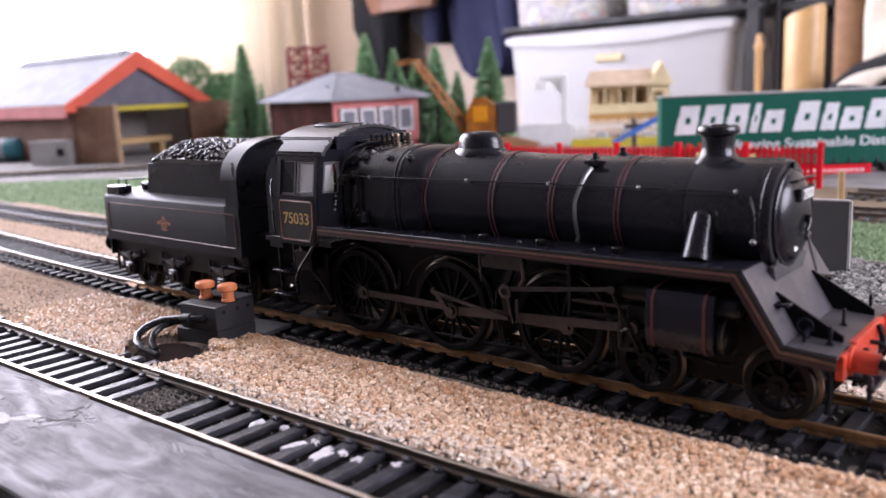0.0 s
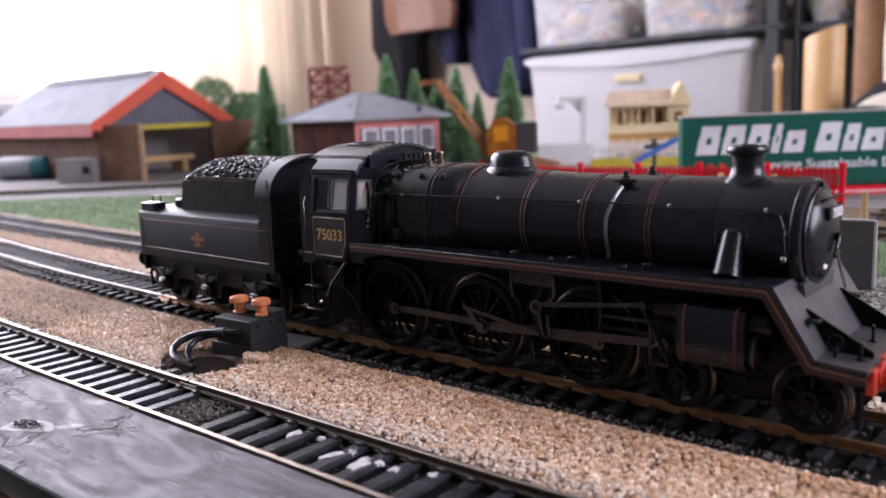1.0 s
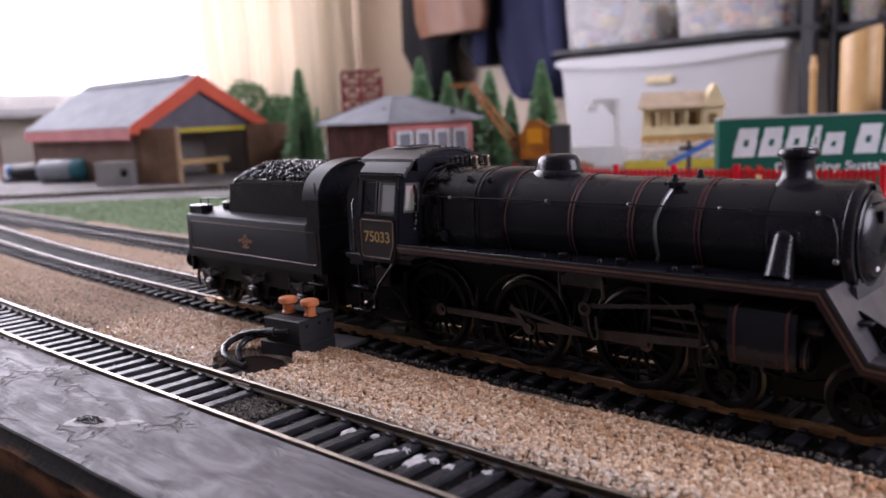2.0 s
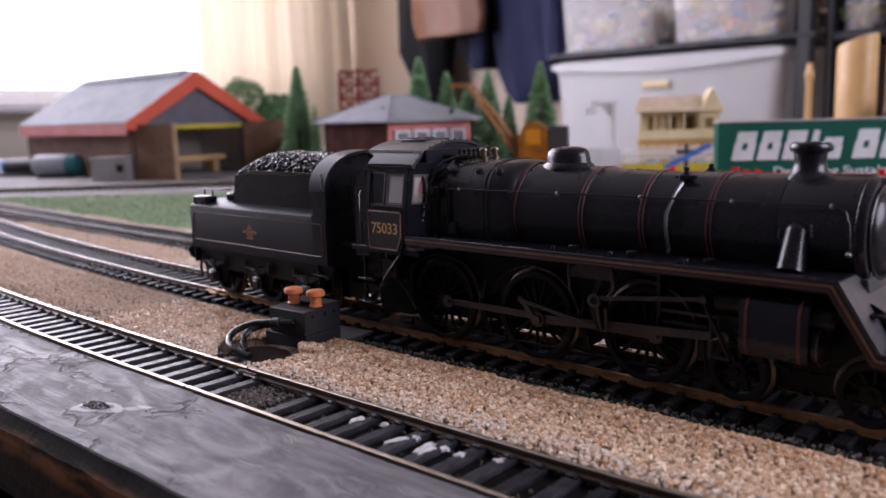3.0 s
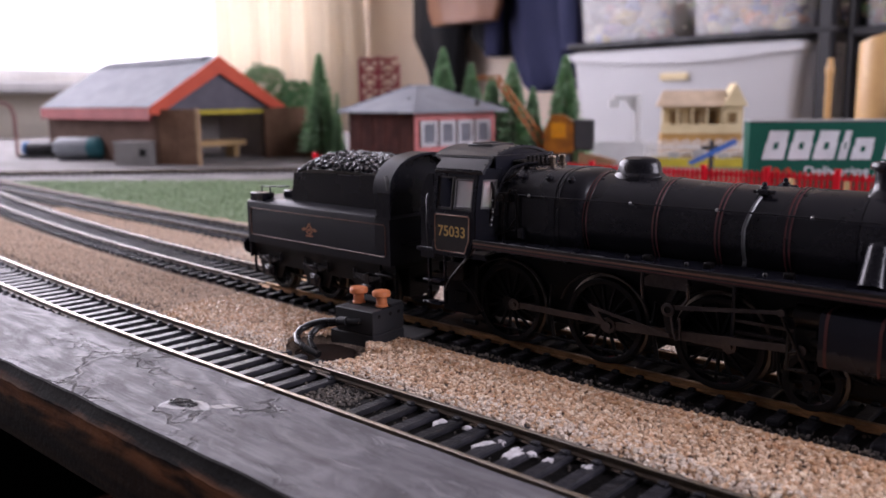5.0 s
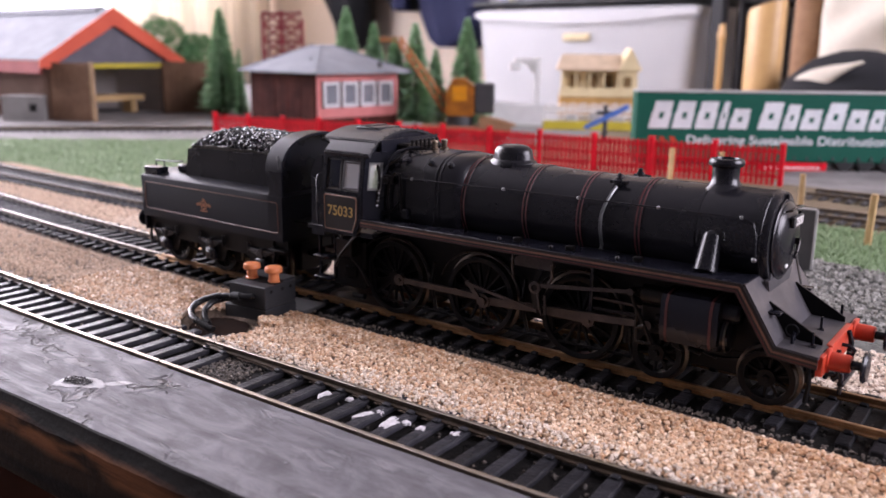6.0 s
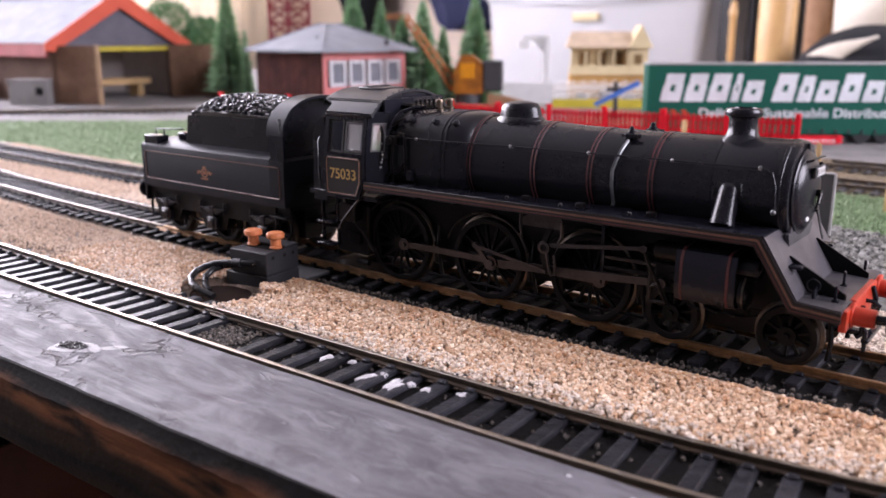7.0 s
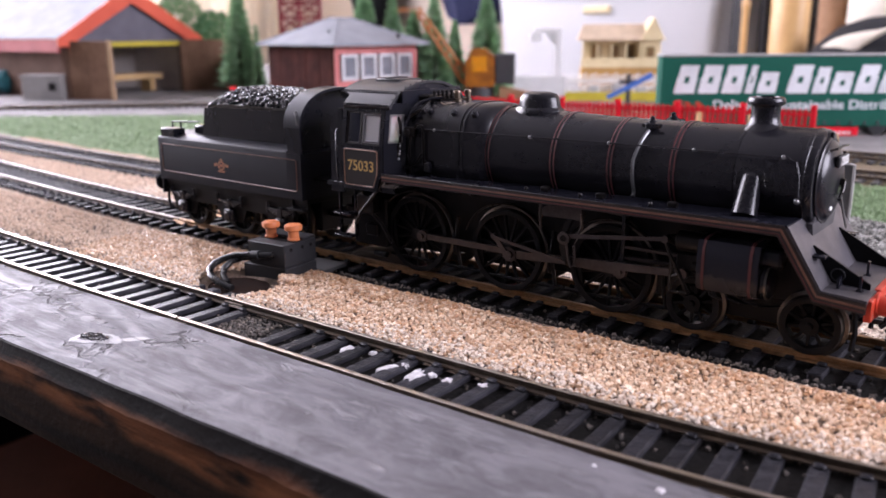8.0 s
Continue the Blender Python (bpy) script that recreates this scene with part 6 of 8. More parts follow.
for s in (-1, 1):
    b = bmesh.new()
    y0, y1 = s * 17.2, s * 16.5
    prism(b, [(CX0, 24.0), (CX0 + 1.0, 22.2), (CX1 - 2.4, 22.2), (CX1 - 0.6, 26.6), (CX1, 27.4), (CX1, 34.4), (CX0, 34.4)], y0, y1)
    prism(b, [(CX0, 34.4), (CX0 + 1.3, 34.4), (CX0 + 1.3, 43.0), (CX0, 43.0)], y0, y1)
    prism(b, [(CX1 - 1.0, 34.4), (CX1, 34.4), (CX1, 43.0), (CX1 - 1.0, 43.0)], y0, y1)
    prism(b, [(CX0, 43.0), (CX1, 43.0), (CX1, 45.0), (CX0, 45.0)], y0, y1)
    lean(b)
    side = part("cab_side", b, M_BLACK, loco)
    b = bmesh.new()
    for x0, x1 in ((CX0 + 1.3, -44.6), (-44.2, CX1 - 1.0)):
        for a0, a1, z0, z1 in ((x0, x0 + 0.5, 34.4, 43), (x1 - 0.5, x1, 34.4, 43), (x0 + 0.5, x1 - 0.5, 34.4, 34.9), (x0 + 0.5, x1 - 0.5, 42.5, 43)):
            box(b, a0, a1, s * 16.9, s * 16.5, z0, z1)
    lean(b)
    part("window_frame", b, M_BROWN, side)
    b = bmesh.new()
    box(b, -43.7, CX1 - 1.5, s * 16.75, s * 16.65, 34.9, 42.5)
    lean(b)
    part("window_pane", b, M_CABGLASS, side)
    b = bmesh.new()
    for a0, a1, z0, z1 in ((-44.0, -43.5, 35.0, 42.4), (CX1 - 1.8, CX1 - 1.4, 35.0, 42.4), (-43.5, CX1 - 1.8, 35.0, 35.5), (-43.5, CX1 - 1.8, 42.0, 42.4)):
        box(b, a0, a1, s * 17.0, s * 16.6, z0, z1, 0.08)
    lean(b)
    part("sliding_frame", b, M_SASH, side, "thin grey window frame")
    # lined number panel
    b = bmesh.new()
    prism(b, [(-49.9, 24.2), (-49.4, 23.0), (-39.9, 23.0), (-38.4, 26.8), (-38.2, 32.8), (-38.8, 33.4), (-49.4, 33.4), (-49.9, 32.8)], s * 17.2, s * 17.26)
    part("number_panel", b, M_BROWN, side)
    b = bmesh.new()
    tube(b, [(-49.6, s * 17.27, 24.4), (-49.2, s * 17.27, 23.4), (-40.1, s * 17.27, 23.4), (-38.8, s * 17.27, 26.8), (-38.6, s * 17.27, 32.5), (-39.1, s * 17.27, 33.0), (-49.1, s * 17.27, 33.0), (-49.6, s * 17.27, 32.5), (-49.6, s * 17.27, 24.4)], 0.16, 4)
    part("panel_lining", b, M_CREAM, side)
    m = Matrix.Translation((engine_x(-44.1, -17.2, 28.6) * MM, s * 0.01728, 0.0286)) @ (Matrix.Rotation(radians(90), 4, "X") if s < 0 else Matrix.Rotation(radians(180), 4, "Z") @ Matrix.Rotation(radians(90), 4, "X"))
    lettering("cab_number", "75033", 3.9, M_GOLD, m, side, 0.03, bold=0.06, wide=1.0)
b = bmesh.new()
roof_i, rings = [], []
for k in range(49):
    a = radians(22 + 136 * k / 48)
    y = 16.4 * math.cos(a) / math.cos(radians(22))
    z = 43.9 + 6.1 * (math.sin(a) - math.sin(radians(22))) / (1 - math.sin(radians(22)))
    low = min(22 + 136 * k / 48, 158 - 136 * k / 48)
    rear = CX0 + 0.3 - 4.0 * smooth(low, 40, 50) ** 0.6
    roof_i.append((y * 0.97, z))
    rings.append([(rear, y, z + 0.6), (CX1 + 1.6, y, z + 0.6), (CX1 + 1.6, y * 0.97, z), (rear, y * 0.97, z)])
loft(b, rings)
roof = part("cab_roof", b, M_ROOF, loco)
b = bmesh.new()
prism(b, roof_i, -36.6, -36.0, "x")
part("front_arch", b, M_BLACK, loco)
b = bmesh.new()
box(b, -48.5, -40.5, -4.8, 4.8, 49.6, 50.9, 0.25)
box(b, -47.5, -44.8, -4.2, 4.2, 50.9, 51.2, 0.1)
part("roof_ventilator", b, M_ROOF, roof)
b = bmesh.new()
for s in (-1, 1):
    for k in range(17):
        ball(b, (CX0 + 0.6 + k * 0.88, s * 16.2, 44.9), 0.33, 6, 4)
    for k in range(16):
        a = radians(26 + 8 * k)
        y = 16.4 * math.cos(a) / math.cos(radians(22))
        z = 44.6 + 6.1 * (math.sin(a) - math.sin(radians(22))) / (1 - math.sin(radians(22)))
        ball(b, (CX1 + 1.2, y, z), 0.24, 6, 4)
    a = radians(48)
    y = s * 16.4 * math.cos(a) / math.cos(radians(22))
    z = 44.55 + 6.1 * (math.sin(a) - math.sin(radians(22))) / (1 - math.sin(radians(22)))
    for k in range(22):
        ball(b, (CX0 - 3 + k * 0.82, y, z), 0.25, 6, 4)
part("roof_rivets", b, M_BLACK, roof)
for s in (-1, 1):
    b = bmesh.new()
    a = radians(45)
    y = s * 16.4 * math.cos(a) / math.cos(radians(22))
    z = 44.5 + 6.1 * (math.sin(a) - math.sin(radians(22))) / (1 - math.sin(radians(22)))
    tube(b, [(CX0 - 3.4, y, z), (CX1 + 1.6, y, z)], 0.16)
    part("rain_strip", b, M_BLACK, roof)
for s in (-1, 1):
    # angled front sheet with its window
    P0, P1 = Vector((CX1, s * 17.0, 0)), Vector((-33.6, s * 12.4, 0))
    d = (P1 - P0)
    nrm = Vector((d.y, -d.x, 0)).normalized() * 0.3

    def slab(b, u0, u1, z0, z1, k=1.0):
        c = [P0 + d * u0, P0 + d * u1]
        vs = []
        for q in (c[0] - nrm * k, c[1] - nrm * k, c[1] + nrm * k, c[0] + nrm * k):
            vs.append(q)
        loft(b, [[(q.x, q.y, z0) for q in vs], [(q.x, q.y, z1) for q in vs]])
    b = bmesh.new()
    slab(b, 0, 1, 27.4, 35.2)
    slab(b, 0, 0.2, 35.2, 42.6)
    slab(b, 0.84, 1, 35.2, 42.6)
    slab(b, 0, 1, 42.6, 45.4)
    lean(b)
    fs = part("cab_front", b, M_BLACK, loco)
    b = bmesh.new()
    slab(b, 0.2, 0.84, 35.2, 42.6, 0.2)
    lean(b)
    part("front_window", b, M_CABGLASS, fs)
    b = bmesh.new()
    slab(b, 0.2, 0.27, 35.2, 42.6, 1.3)
    slab(b, 0.77, 0.84, 35.2, 42.6, 1.3)
    slab(b, 0.27, 0.77, 35.2, 35.7, 1.3)
    slab(b, 0.27, 0.77, 42.1, 42.6, 1.3)
    lean(b)
    part("window_rim", b, M_SILVER, fs, "bright metal window rim")
b = bmesh.new()
box(b, -34.6, -33.8, -12.3, 12.3, 24, 48.5, 0.1)
part("backhead", b, M_BLACK, loco)
b = bmesh.new()
box(b, -57, -34, -16, 16, 22.0, 23.4, 0.1)
part("cab_floor", b, M_BLACK, loco)
for s in (-1, 1):
    b = bmesh.new()
    prism(b, [(-55.8, 20.5), (-51.2, 20.5), (-51.2, 43.4), (-52.6, 43.4), (-54.4, 41.2), (-55.4, 38.4)], s * 15.8, s * 15.3)
    tube(b, [(-52.2, s * 17.0, 24), (-52.2, s * 17.2, 27), (-52.2, s * 17.2, 37), (-52.2, s * 16.6, 38)], 0.25)
    box(b, -54.6, -48.6, s * 16.8, s * 13.6, 14.2, 14.8, 0.1)
    box(b, -54.6, -48.6, s * 16.8, s * 13.6, 8.0, 8.6, 0.1)
    box(b, -54.6, -54.0, s * 14.6, s * 13.6, 8, 22, 0.1)
    box(b, -49.2, -48.6, s * 14.6, s * 13.6, 8, 22, 0.1)
    part("cab_step", b, M_BLACK, loco)
    b = bmesh.new()
    tube(b, [(-46, s * 14.4, 21.8), (-45, s * 14.6, 17), (-40, s * 14.2, 13), (-37, s * 13.8, 8)], 0.5)
    tube(b, [(-36.5, s * 16.2, 26.2), (-40, s * 15.8, 22), (-46, s * 15.2, 15.6), (-48, s * 15, 12)], 0.45)
    box(b, -47.5, -42, s * 15.4, s * 12, 15.2, 20.5, 0.4)
    part("injector", b, M_GEAR, loco)
# Black boxes added to fill the gap below the cab, in place of shade.
b = bmesh.new()
box(b, -52, -34.8, -6.0, 6.0, 4.6, 21.9, 0.4)
part("ashpan_hopper", b, M_WHEEL, loco)
b = bmesh.new()
for s in (-1, 1):
    box(b, -51.5, -40.0, s * 11.6, s * 6.2, 5.4, 19.5, 0.5)
    box(b, -46.5, -42.5, s * 12.6, s * 11.604, 8.5, 12.0, 0.4)
    cyl(b, (-43.5, s * 12.2, 3.8), (-39.6, s * 12.2, 3.8), 0.8, seg=10)
part("trailing_casing", b, M_WHEEL, loco)
b = bmesh.new()
box(b, -60, -50, -5, 5, 12, 14, 0.3)
part("drawbar", b, M_BLACK, loco)
b = bmesh.new()
for x in (3.5, 17, 33):
    ball(b, (x, -15.4, 27.9), 0.5, 7, 5)
    box(b, x + 3, x + 5, -14.5, -13, 27.4, 28.6, 0.2)
part("oil_boxes", b, M_GEAR, loco)

# ---- the tender ----
tender = thing("tender", "black lined coal tender coupled behind the engine", "tender", at=(engine_x(-97, -8, 20), 0, 0))
STATE["base"] = -97
TX0, TX1 = -30.8, 31.0
b = bmesh.new()
prism(b, [(-16.7, 16.2), (-16.7, 29.4), (-16.5, 29.9), (-15.9, 30.3), (-12.2, 31.3), (12.2, 31.3), (15.9, 30.3), (16.5, 29.9), (16.7, 29.4), (16.7, 16.2)], TX0, 25.5, "x")
prism(b, [(-16.7, 16.2), (-16.7, 29.6), (16.7, 29.6), (16.7, 16.2)], 25.5, TX1, "x")
body = part("tank", b, M_TANK, tender)
for s in (-1, 1):
    b = bmesh.new()
    y = s * 16.73
    tube(b, [(TX0 + 2.2, y, 19.0), (TX0 + 1.7, y, 19.6), (TX0 + 1.7, y, 27.4), (TX0 + 2.2, y, 27.9), (TX1 - 2.2, y, 27.9), (TX1 - 1.7, y, 27.4), (TX1 - 1.7, y, 19.2), (TX1 - 2.2, y, 18.7), (TX0 + 2.2, y, 19.0)], 0.16, 4)
    part("panel_lining", b, M_DULLLINE, body)
    # plain emblem: a disc between two small shapes
    b = bmesh.new()
    lathe(b, [(1.5, 0), (1.5, 0.05), (1.0, 0.05), (1.0, 0)], (-1.6, y, 23.2), (0, s, 0), 18, caps=False)
    prism(b, [(-2.2, 22.7), (-1.0, 22.7), (-0.9, 23.7), (-2.3, 23.7)], y, y + s * 0.05)
    prism(b, [(-4.9, 23.5), (-3.3, 24.0), (-3.3, 23.0), (-4.5, 22.7)], y, y + s * 0.05)
    prism(b, [(0.1, 24.0), (1.7, 23.5), (1.3, 22.7), (0.1, 23.0)], y, y + s * 0.05)
    prism(b, [(-2.6, 24.8), (-1.6, 25.4), (-0.6, 24.8)], y, y + s * 0.05)
    prism(b, [(-3.4, 21.6), (0.2, 21.6), (-0.4, 21.1), (-2.8, 21.1)], y, y + s * 0.05)
    part("emblem", b, mat("faded_orange_emblem", (0.40, 0.11, 0.05), 0.5, col2=(0.32, 0.17, 0.08), scale=900, bump=0), body)
b = bmesh.new()
for s in (-1, 1):
    prism(b, [(-14.2, 31.0), (-12.6, 40.2), (25.4, 40.9), (25.4, 31.0)], s * 12.3, s * 11.6)
box(b, -13.6, -12.9, -11.6, 11.6, 31.0, 40.0, 0.1)
box(b, -13, 25.4, -11.6, 11.6, 33.2, 36, 0.1)
part("coal_bunker", b, M_BLACK, tender)
rng = np.random.default_rng(5)


def heap(x, y):
    """Height of the coal above the bunker's edge."""
    lx = np.clip(1 - (np.where(x < -1, (x + 1) / 11.6, (x + 1) / 48.0)) ** 2, 0, 1) ** 0.55
    return 40.0 + 6.4 * lx * np.clip(1 - (np.abs(y) / 12.4) ** 2.6, 0, 1) ** 0.6


n = 6500
cx, cy = -12.3 + 37.4 * rng.random(n), -11.5 + 23.0 * rng.random(n)
hz = heap(cx, cy) + rng.normal(-0.1, 0.25, n)
cx = np.array([engine_x(q - 97, -12.3, 40) - engine_x(-97, -8, 20) for q in cx])
vv, ff = scatter(np.stack([cx, cy, hz], 1), 0.34 + 0.34 * rng.random(n) ** 1.5, rng, 0.85, 0.4)
raw("coal", vv, ff, M_COAL, tender)["label"] = "heap of shiny black coal"
b = bmesh.new()
rings = []
for i in range(19):
    x = -12.5 + 37.6 * i / 18
    rings.append([(x, y, float(heap(np.float64(x), np.float64(y))) - 0.45) for y in np.linspace(-11.55, 11.55, 15)] + [(x, 11.55, 36.2), (x, -11.55, 36.2)])
loft(b, rings)
part("coal_bed", b, M_COAL, tender)
# rounded hood at the front end
b = bmesh.new()
o, inn = [], []
for k in range(29):
    a = math.pi * k / 28
    c, s_ = math.cos(a), math.sin(a)
    q = (abs(c) ** 2.3 + abs(s_) ** 2.3) ** (-1 / 2.3)
    o.append((16.6 * q * c, 36.5 + 11.2 * q * s_))
    inn.append((15.9 * q * c, 36.5 + 10.5 * q * s_))
prism(b, o + inn[::-1], 24.6, 30.8, "x")
part("hood", b, M_TANK, tender)
b = bmesh.new()
prism(b, [(-15.9, 29)] + [(-p[0], p[1]) for p in inn] + [(15.9, 29)], 25.4, 26.0, "x")
for s in (-1, 1):
    prism(b, [(26.0, 29.5), (30.9, 29.5), (30.9, 37.0), (25.4, 37.0)], s * 16.6, s * 16.0)
part("hood_bulkhead", b, M_BLACK, tender)
for s in (-1, 1):
    b = bmesh.new()
    tube(b, [(29.4, s * 16.5, 41.5), (30.6, s * 17.2, 40.5), (30.9, s * 17.3, 38)], 0.5)
    part("hood_handle", b, M_DGREY, tender)
# rear deck fittings
b = bmesh.new()
for s in (-1, 1):
    box(b, TX0 + 0.3, TX0 + 7.2, s * 15.8, s * 11.4, 29.9, 33.0, 0.3)
box(b, TX0 + 9.5, TX0 + 14.5, -10, -4.6, 31.2, 34.0, 0.5)
cyl(b, (TX0 + 12, 4.2, 31.2), (TX0 + 12, 4.2, 36), 3.0, 3.0, 20)
cyl(b, (TX0 + 12, 4.2, 36), (TX0 + 12, 4.2, 36.6), 3.4, 3.2, 20)
part("water_filler", b, M_BLACK, tender)
b = bmesh.new()
tube(b, [(TX0 + 8, -13.6, 30.8), (TX0 + 8, -13.6, 35.2), (TX0 + 13, -13.4, 35.4), (TX0 + 16, -12.6, 35.6)], 0.25)
tube(b, [(TX0 + 4, -13.6, 33.2), (TX0 + 4, -13.6, 35.0), (TX0 + 8, -13.6, 35.2)], 0.25)
tube(b, [(TX0 - 0.6, -15.6, 18), (TX0 - 1.0, -15.6, 22), (TX0 - 1.0, -15.6, 28), (TX0, -15.6, 29.6)], 0.25)
part("deck_rail", b, M_BLACK, tender)
# frame, axleboxes, springs
b = bmesh.new()
for s in (-1, 1):
    prism(b, [(TX0, 16.2), (TX1, 16.2), (TX1, 12.5), (27, 11), (25.5, 5.2), (16, 5.2), (14.5, 9.4), (5.5, 9.4), (4, 5.2), (-5.5, 5.2), (-7, 9.4), (-16, 9.4), (-17.5, 5.2), (-27, 5.2), (-28.5, 11), (TX0, 12.5)], s * 14.2, s * 13.5)
box(b, TX0, TX1, -13.5, 13.5, 14.6, 16.2, 0.1)
# Black block added between the wheels so no bright ground shows through.
box(b, TX0 + 2, TX1 - 2, -6.6, 6.6, 5.0, 14.5, 0.2)
part("tender_frame", b, M_WHEEL, tender)
for x in (-22.2, -0.8, 20.8):
    for s in (-1, 1):
        b = bmesh.new()
        box(b, x - 2.1, x + 2.1, s * 13.9, s * 16.0, 5.2, 9.2, 0.4)
        box(b, x - 1.3, x + 1.3, s * 15.9, s * 16.5, 5.8, 8.4, 0.3)
        ab = part("axlebox", b, M_BLACK, tender)
        b = bmesh.new()
        for k in range(4):
            box(b, x - 5.6 + k * 1.1, x + 5.6 - k * 1.1, s * 14.4, s * 15.4, 10.0 + 0.5 * (3 - k), 10.45 + 0.5 * (3 - k), 0.05)
        box(b, x - 0.8, x + 0.8, s * 14.2, s * 15.6, 9.2, 12.4, 0.1)
        for d in (-5.2, 5.2):
            cyl(b, (x + d, s * 14.9, 10.4), (x + d, s * 14.9, 13.8), 0.45, seg=8)
        part("leaf_spring", b, M_BLACK, ab)
    for y in (-8.5, 8.5):
        wheel("tender_wheel", W_TENDER, x, y, 6.9, tender, x)
    b = bmesh.new()
    cyl(b, (x, -13.6, 6.9), (x, 13.6, 6.9), 0.9, seg=10)
    part("axle", b, M_GEAR, tender)
for s in (-1, 1):
    b = bmesh.new()
    box(b, 25.0, 31.4, s * 16.6, s * 14.0, 7.6, 8.2, 0.1)
    box(b, 25.0, 31.4, s * 16.6, s * 14.0, 12.8, 13.4, 0.1)
    box(b, 25.0, 25.6, s * 14.8, s * 14.0, 7.6, 16.2, 0.1)
    box(b, 30.8, 31.4, s * 14.8, s * 14.0, 7.6, 16.2, 0.1)
    part("footstep", b, M_WHEEL, tender)
    b = bmesh.new()
    tube(b, [(-26, s * 12, 9), (-10, s * 12, 6), (10, s * 12, 5.4), (24, s * 12, 8)], 0.4)
    part("brake_rigging", b, M_WHEEL, tender)
    b = bmesh.new()
    lathe(b, [(2.2, 0), (2.2, 0.5), (1.7, 0.7), (1.5, 3.8), (0.9, 3.9), (0.9, 5.4), (2.9, 5.6), (3.0, 6.0), (0.05, 6.8)], (TX0, s * 11.2, 13.6), (-1, 0, 0), 18)
    part("buffer", b, M_BLACK, tender)
b = bmesh.new()
box(b, TX0 - 0.8, TX0, -15.6, 15.6, 10.8, 16.2, 0.1)
tube(b, [(TX0 - 0.6, 0, 13.4), (TX0 - 3, 0, 13.2), (TX0 - 3.8, 0, 11.6)], 0.5)
tube(b, [(TX0 - 0.6, -6, 14), (TX0 - 2.2, -6, 14.4), (TX0 - 2.8, -6, 11), (TX0 - 2.2, -6, 8)], 0.5)
tube(b, [(TX0 - 0.6, -13, 12), (TX0 - 1.4, -13, 9), (TX0 - 0.6, -13.4, 5)], 0.5)
part("rear_beam", b, M_BLACK, tender)
b = bmesh.new()
box(b, 28, 40, -4, 4, 9.5, 11, 0.2)
box(b, 31.2, 40.5, -12, 12, 21.6, 22.2, 0.1)
part("fall_plate", b, M_WHEEL, tender)

# ---- beside the track ----
STATE["mode"], STATE["base"] = "plan", 0.0
sw = thing("push_button_switch", "black plastic switch box with two orange buttons and a cable", "switch", at=(-63.6, -27.5, 0), rz=2)
b = bmesh.new()
box(b, -8.2, 6.4, -5.9, 5.9, -3.2, 1.5, 0.2)
part("base", b, M_BOX, sw)
b = bmesh.new()
box(b, -6.3, 6.4, -5.9, 5.9, 1.9, 8.0, 0.22)
box(b, -5.9, 6.1, -5.6, 5.6, 1.3, 2.0)
part("case", b, M_BOX, sw)
b = bmesh.new()
box(b, -6.3, 6.4, 0.9, 5.9, 8.004, 8.8, 0.2)
part("lid", b, M_BOX, sw)
# Raised near-black strip: the shade of a channel put into its colour.
b = bmesh.new()
box(b, -6.2, 6.3, -2.0, 0.85, 8.004, 8.12)
part("slot", b, M_BOARD, sw)
# Near-black discs stand in for the shade in screw holes.
for y in (-3.6, 0.6, 3.8):
    b = bmesh.new()
    lathe(b, [(0.5, 0), (0.5, 0.10), (0.25, 0.10), (0.2, 0.02)], (6.38, y, 6.4), (1, 0, 0), 12)
    part("screw_head", b, M_BOARD, sw)
for x, y in ((-3.4, -0.1), (4.0, 0.2)):
    b = bmesh.new()
    lathe(b, [(1.65, 8.0), (1.65, 8.5), (1.4, 8.8), (1.35, 10.6), (1.3, 11.0)], (x, y, 0), seg=18)
    lathe(b, [(1.3, 10.7), (2.1, 10.8), (2.3, 11.05), (2.32, 11.8), (2.2, 12.2), (1.85, 12.4), (0.05, 12.45)], (x, y, 0), seg=28)
    part("push_button", b, M_ORANGE, sw, "orange mushroom button", sharp=0.35)
b = bmesh.new()
tube(b, [(2.4, -5.6, 5.0), (1.6, -6.5, 4.9), (-1.0, -6.9, 4.7), (-4.8, -7.5, 4.4), (-8.6, -8.4, 3.9), (-11.2, -9.8, 3.0), (-12.3, -12.0, 2.0), (-11.4, -14.6, 1.1), (-8.6, -16.8, 0.3), (-5.0, -17.6, -0.6), (-0.8, -17.4, -1.6)], 0.9, 12)
part("cable", b, M_CABLE, sw, "glossy black cable")
b = bmesh.new()
tube(b, [(-4.4, -6.2, 3.6), (-7.0, -7.4, 3.3), (-9.0, -9.4, 2.4), (-9.2, -11.8, 1.0), (-7.4, -13.8, -0.4), (-5.0, -14.8, -1.6)], 0.85, 12)
part("cable", b, M_CABLE, sw)
b = bmesh.new()
cyl(b, (-3.6, -7.3, 4.5), (-1.2, -6.95, 4.7), 1.25, 1.25, 14)
part("cable_grip", b, M_BOX, sw)
b = bmesh.new()
box(b, -7, 9.0, 5.904, 15.2, -2.2, -1.2, 0.2)
part("contact_plate", b, M_SIGNGREY, sw, "grey flat plate reaching to the track")
b = bmesh.new()
rings = []
for x, h, w in ((-60, -1.2, 3.0), (-56, 0.8, 4.4), (-50, 1.9, 5.0), (-44, 2.0, 5.0), (-39, 0.9, 4.4), (-36, -1.0, 3.0)):
    rings.append([(x, -w, -2), (x, -w * 0.9, h - 0.6), (x, -w * 0.5, h), (x, w * 0.5, h), (x, w * 0.9, h - 0.6), (x, w, -2)])
loft(b, rings)
tagged(part("uncoupling_ramp", b, mat("brown_plastic_ramp", (0.05, 0.030, 0.020), 0.5, scale=200)), "dark brown curved ramp between the rails", "ramp")

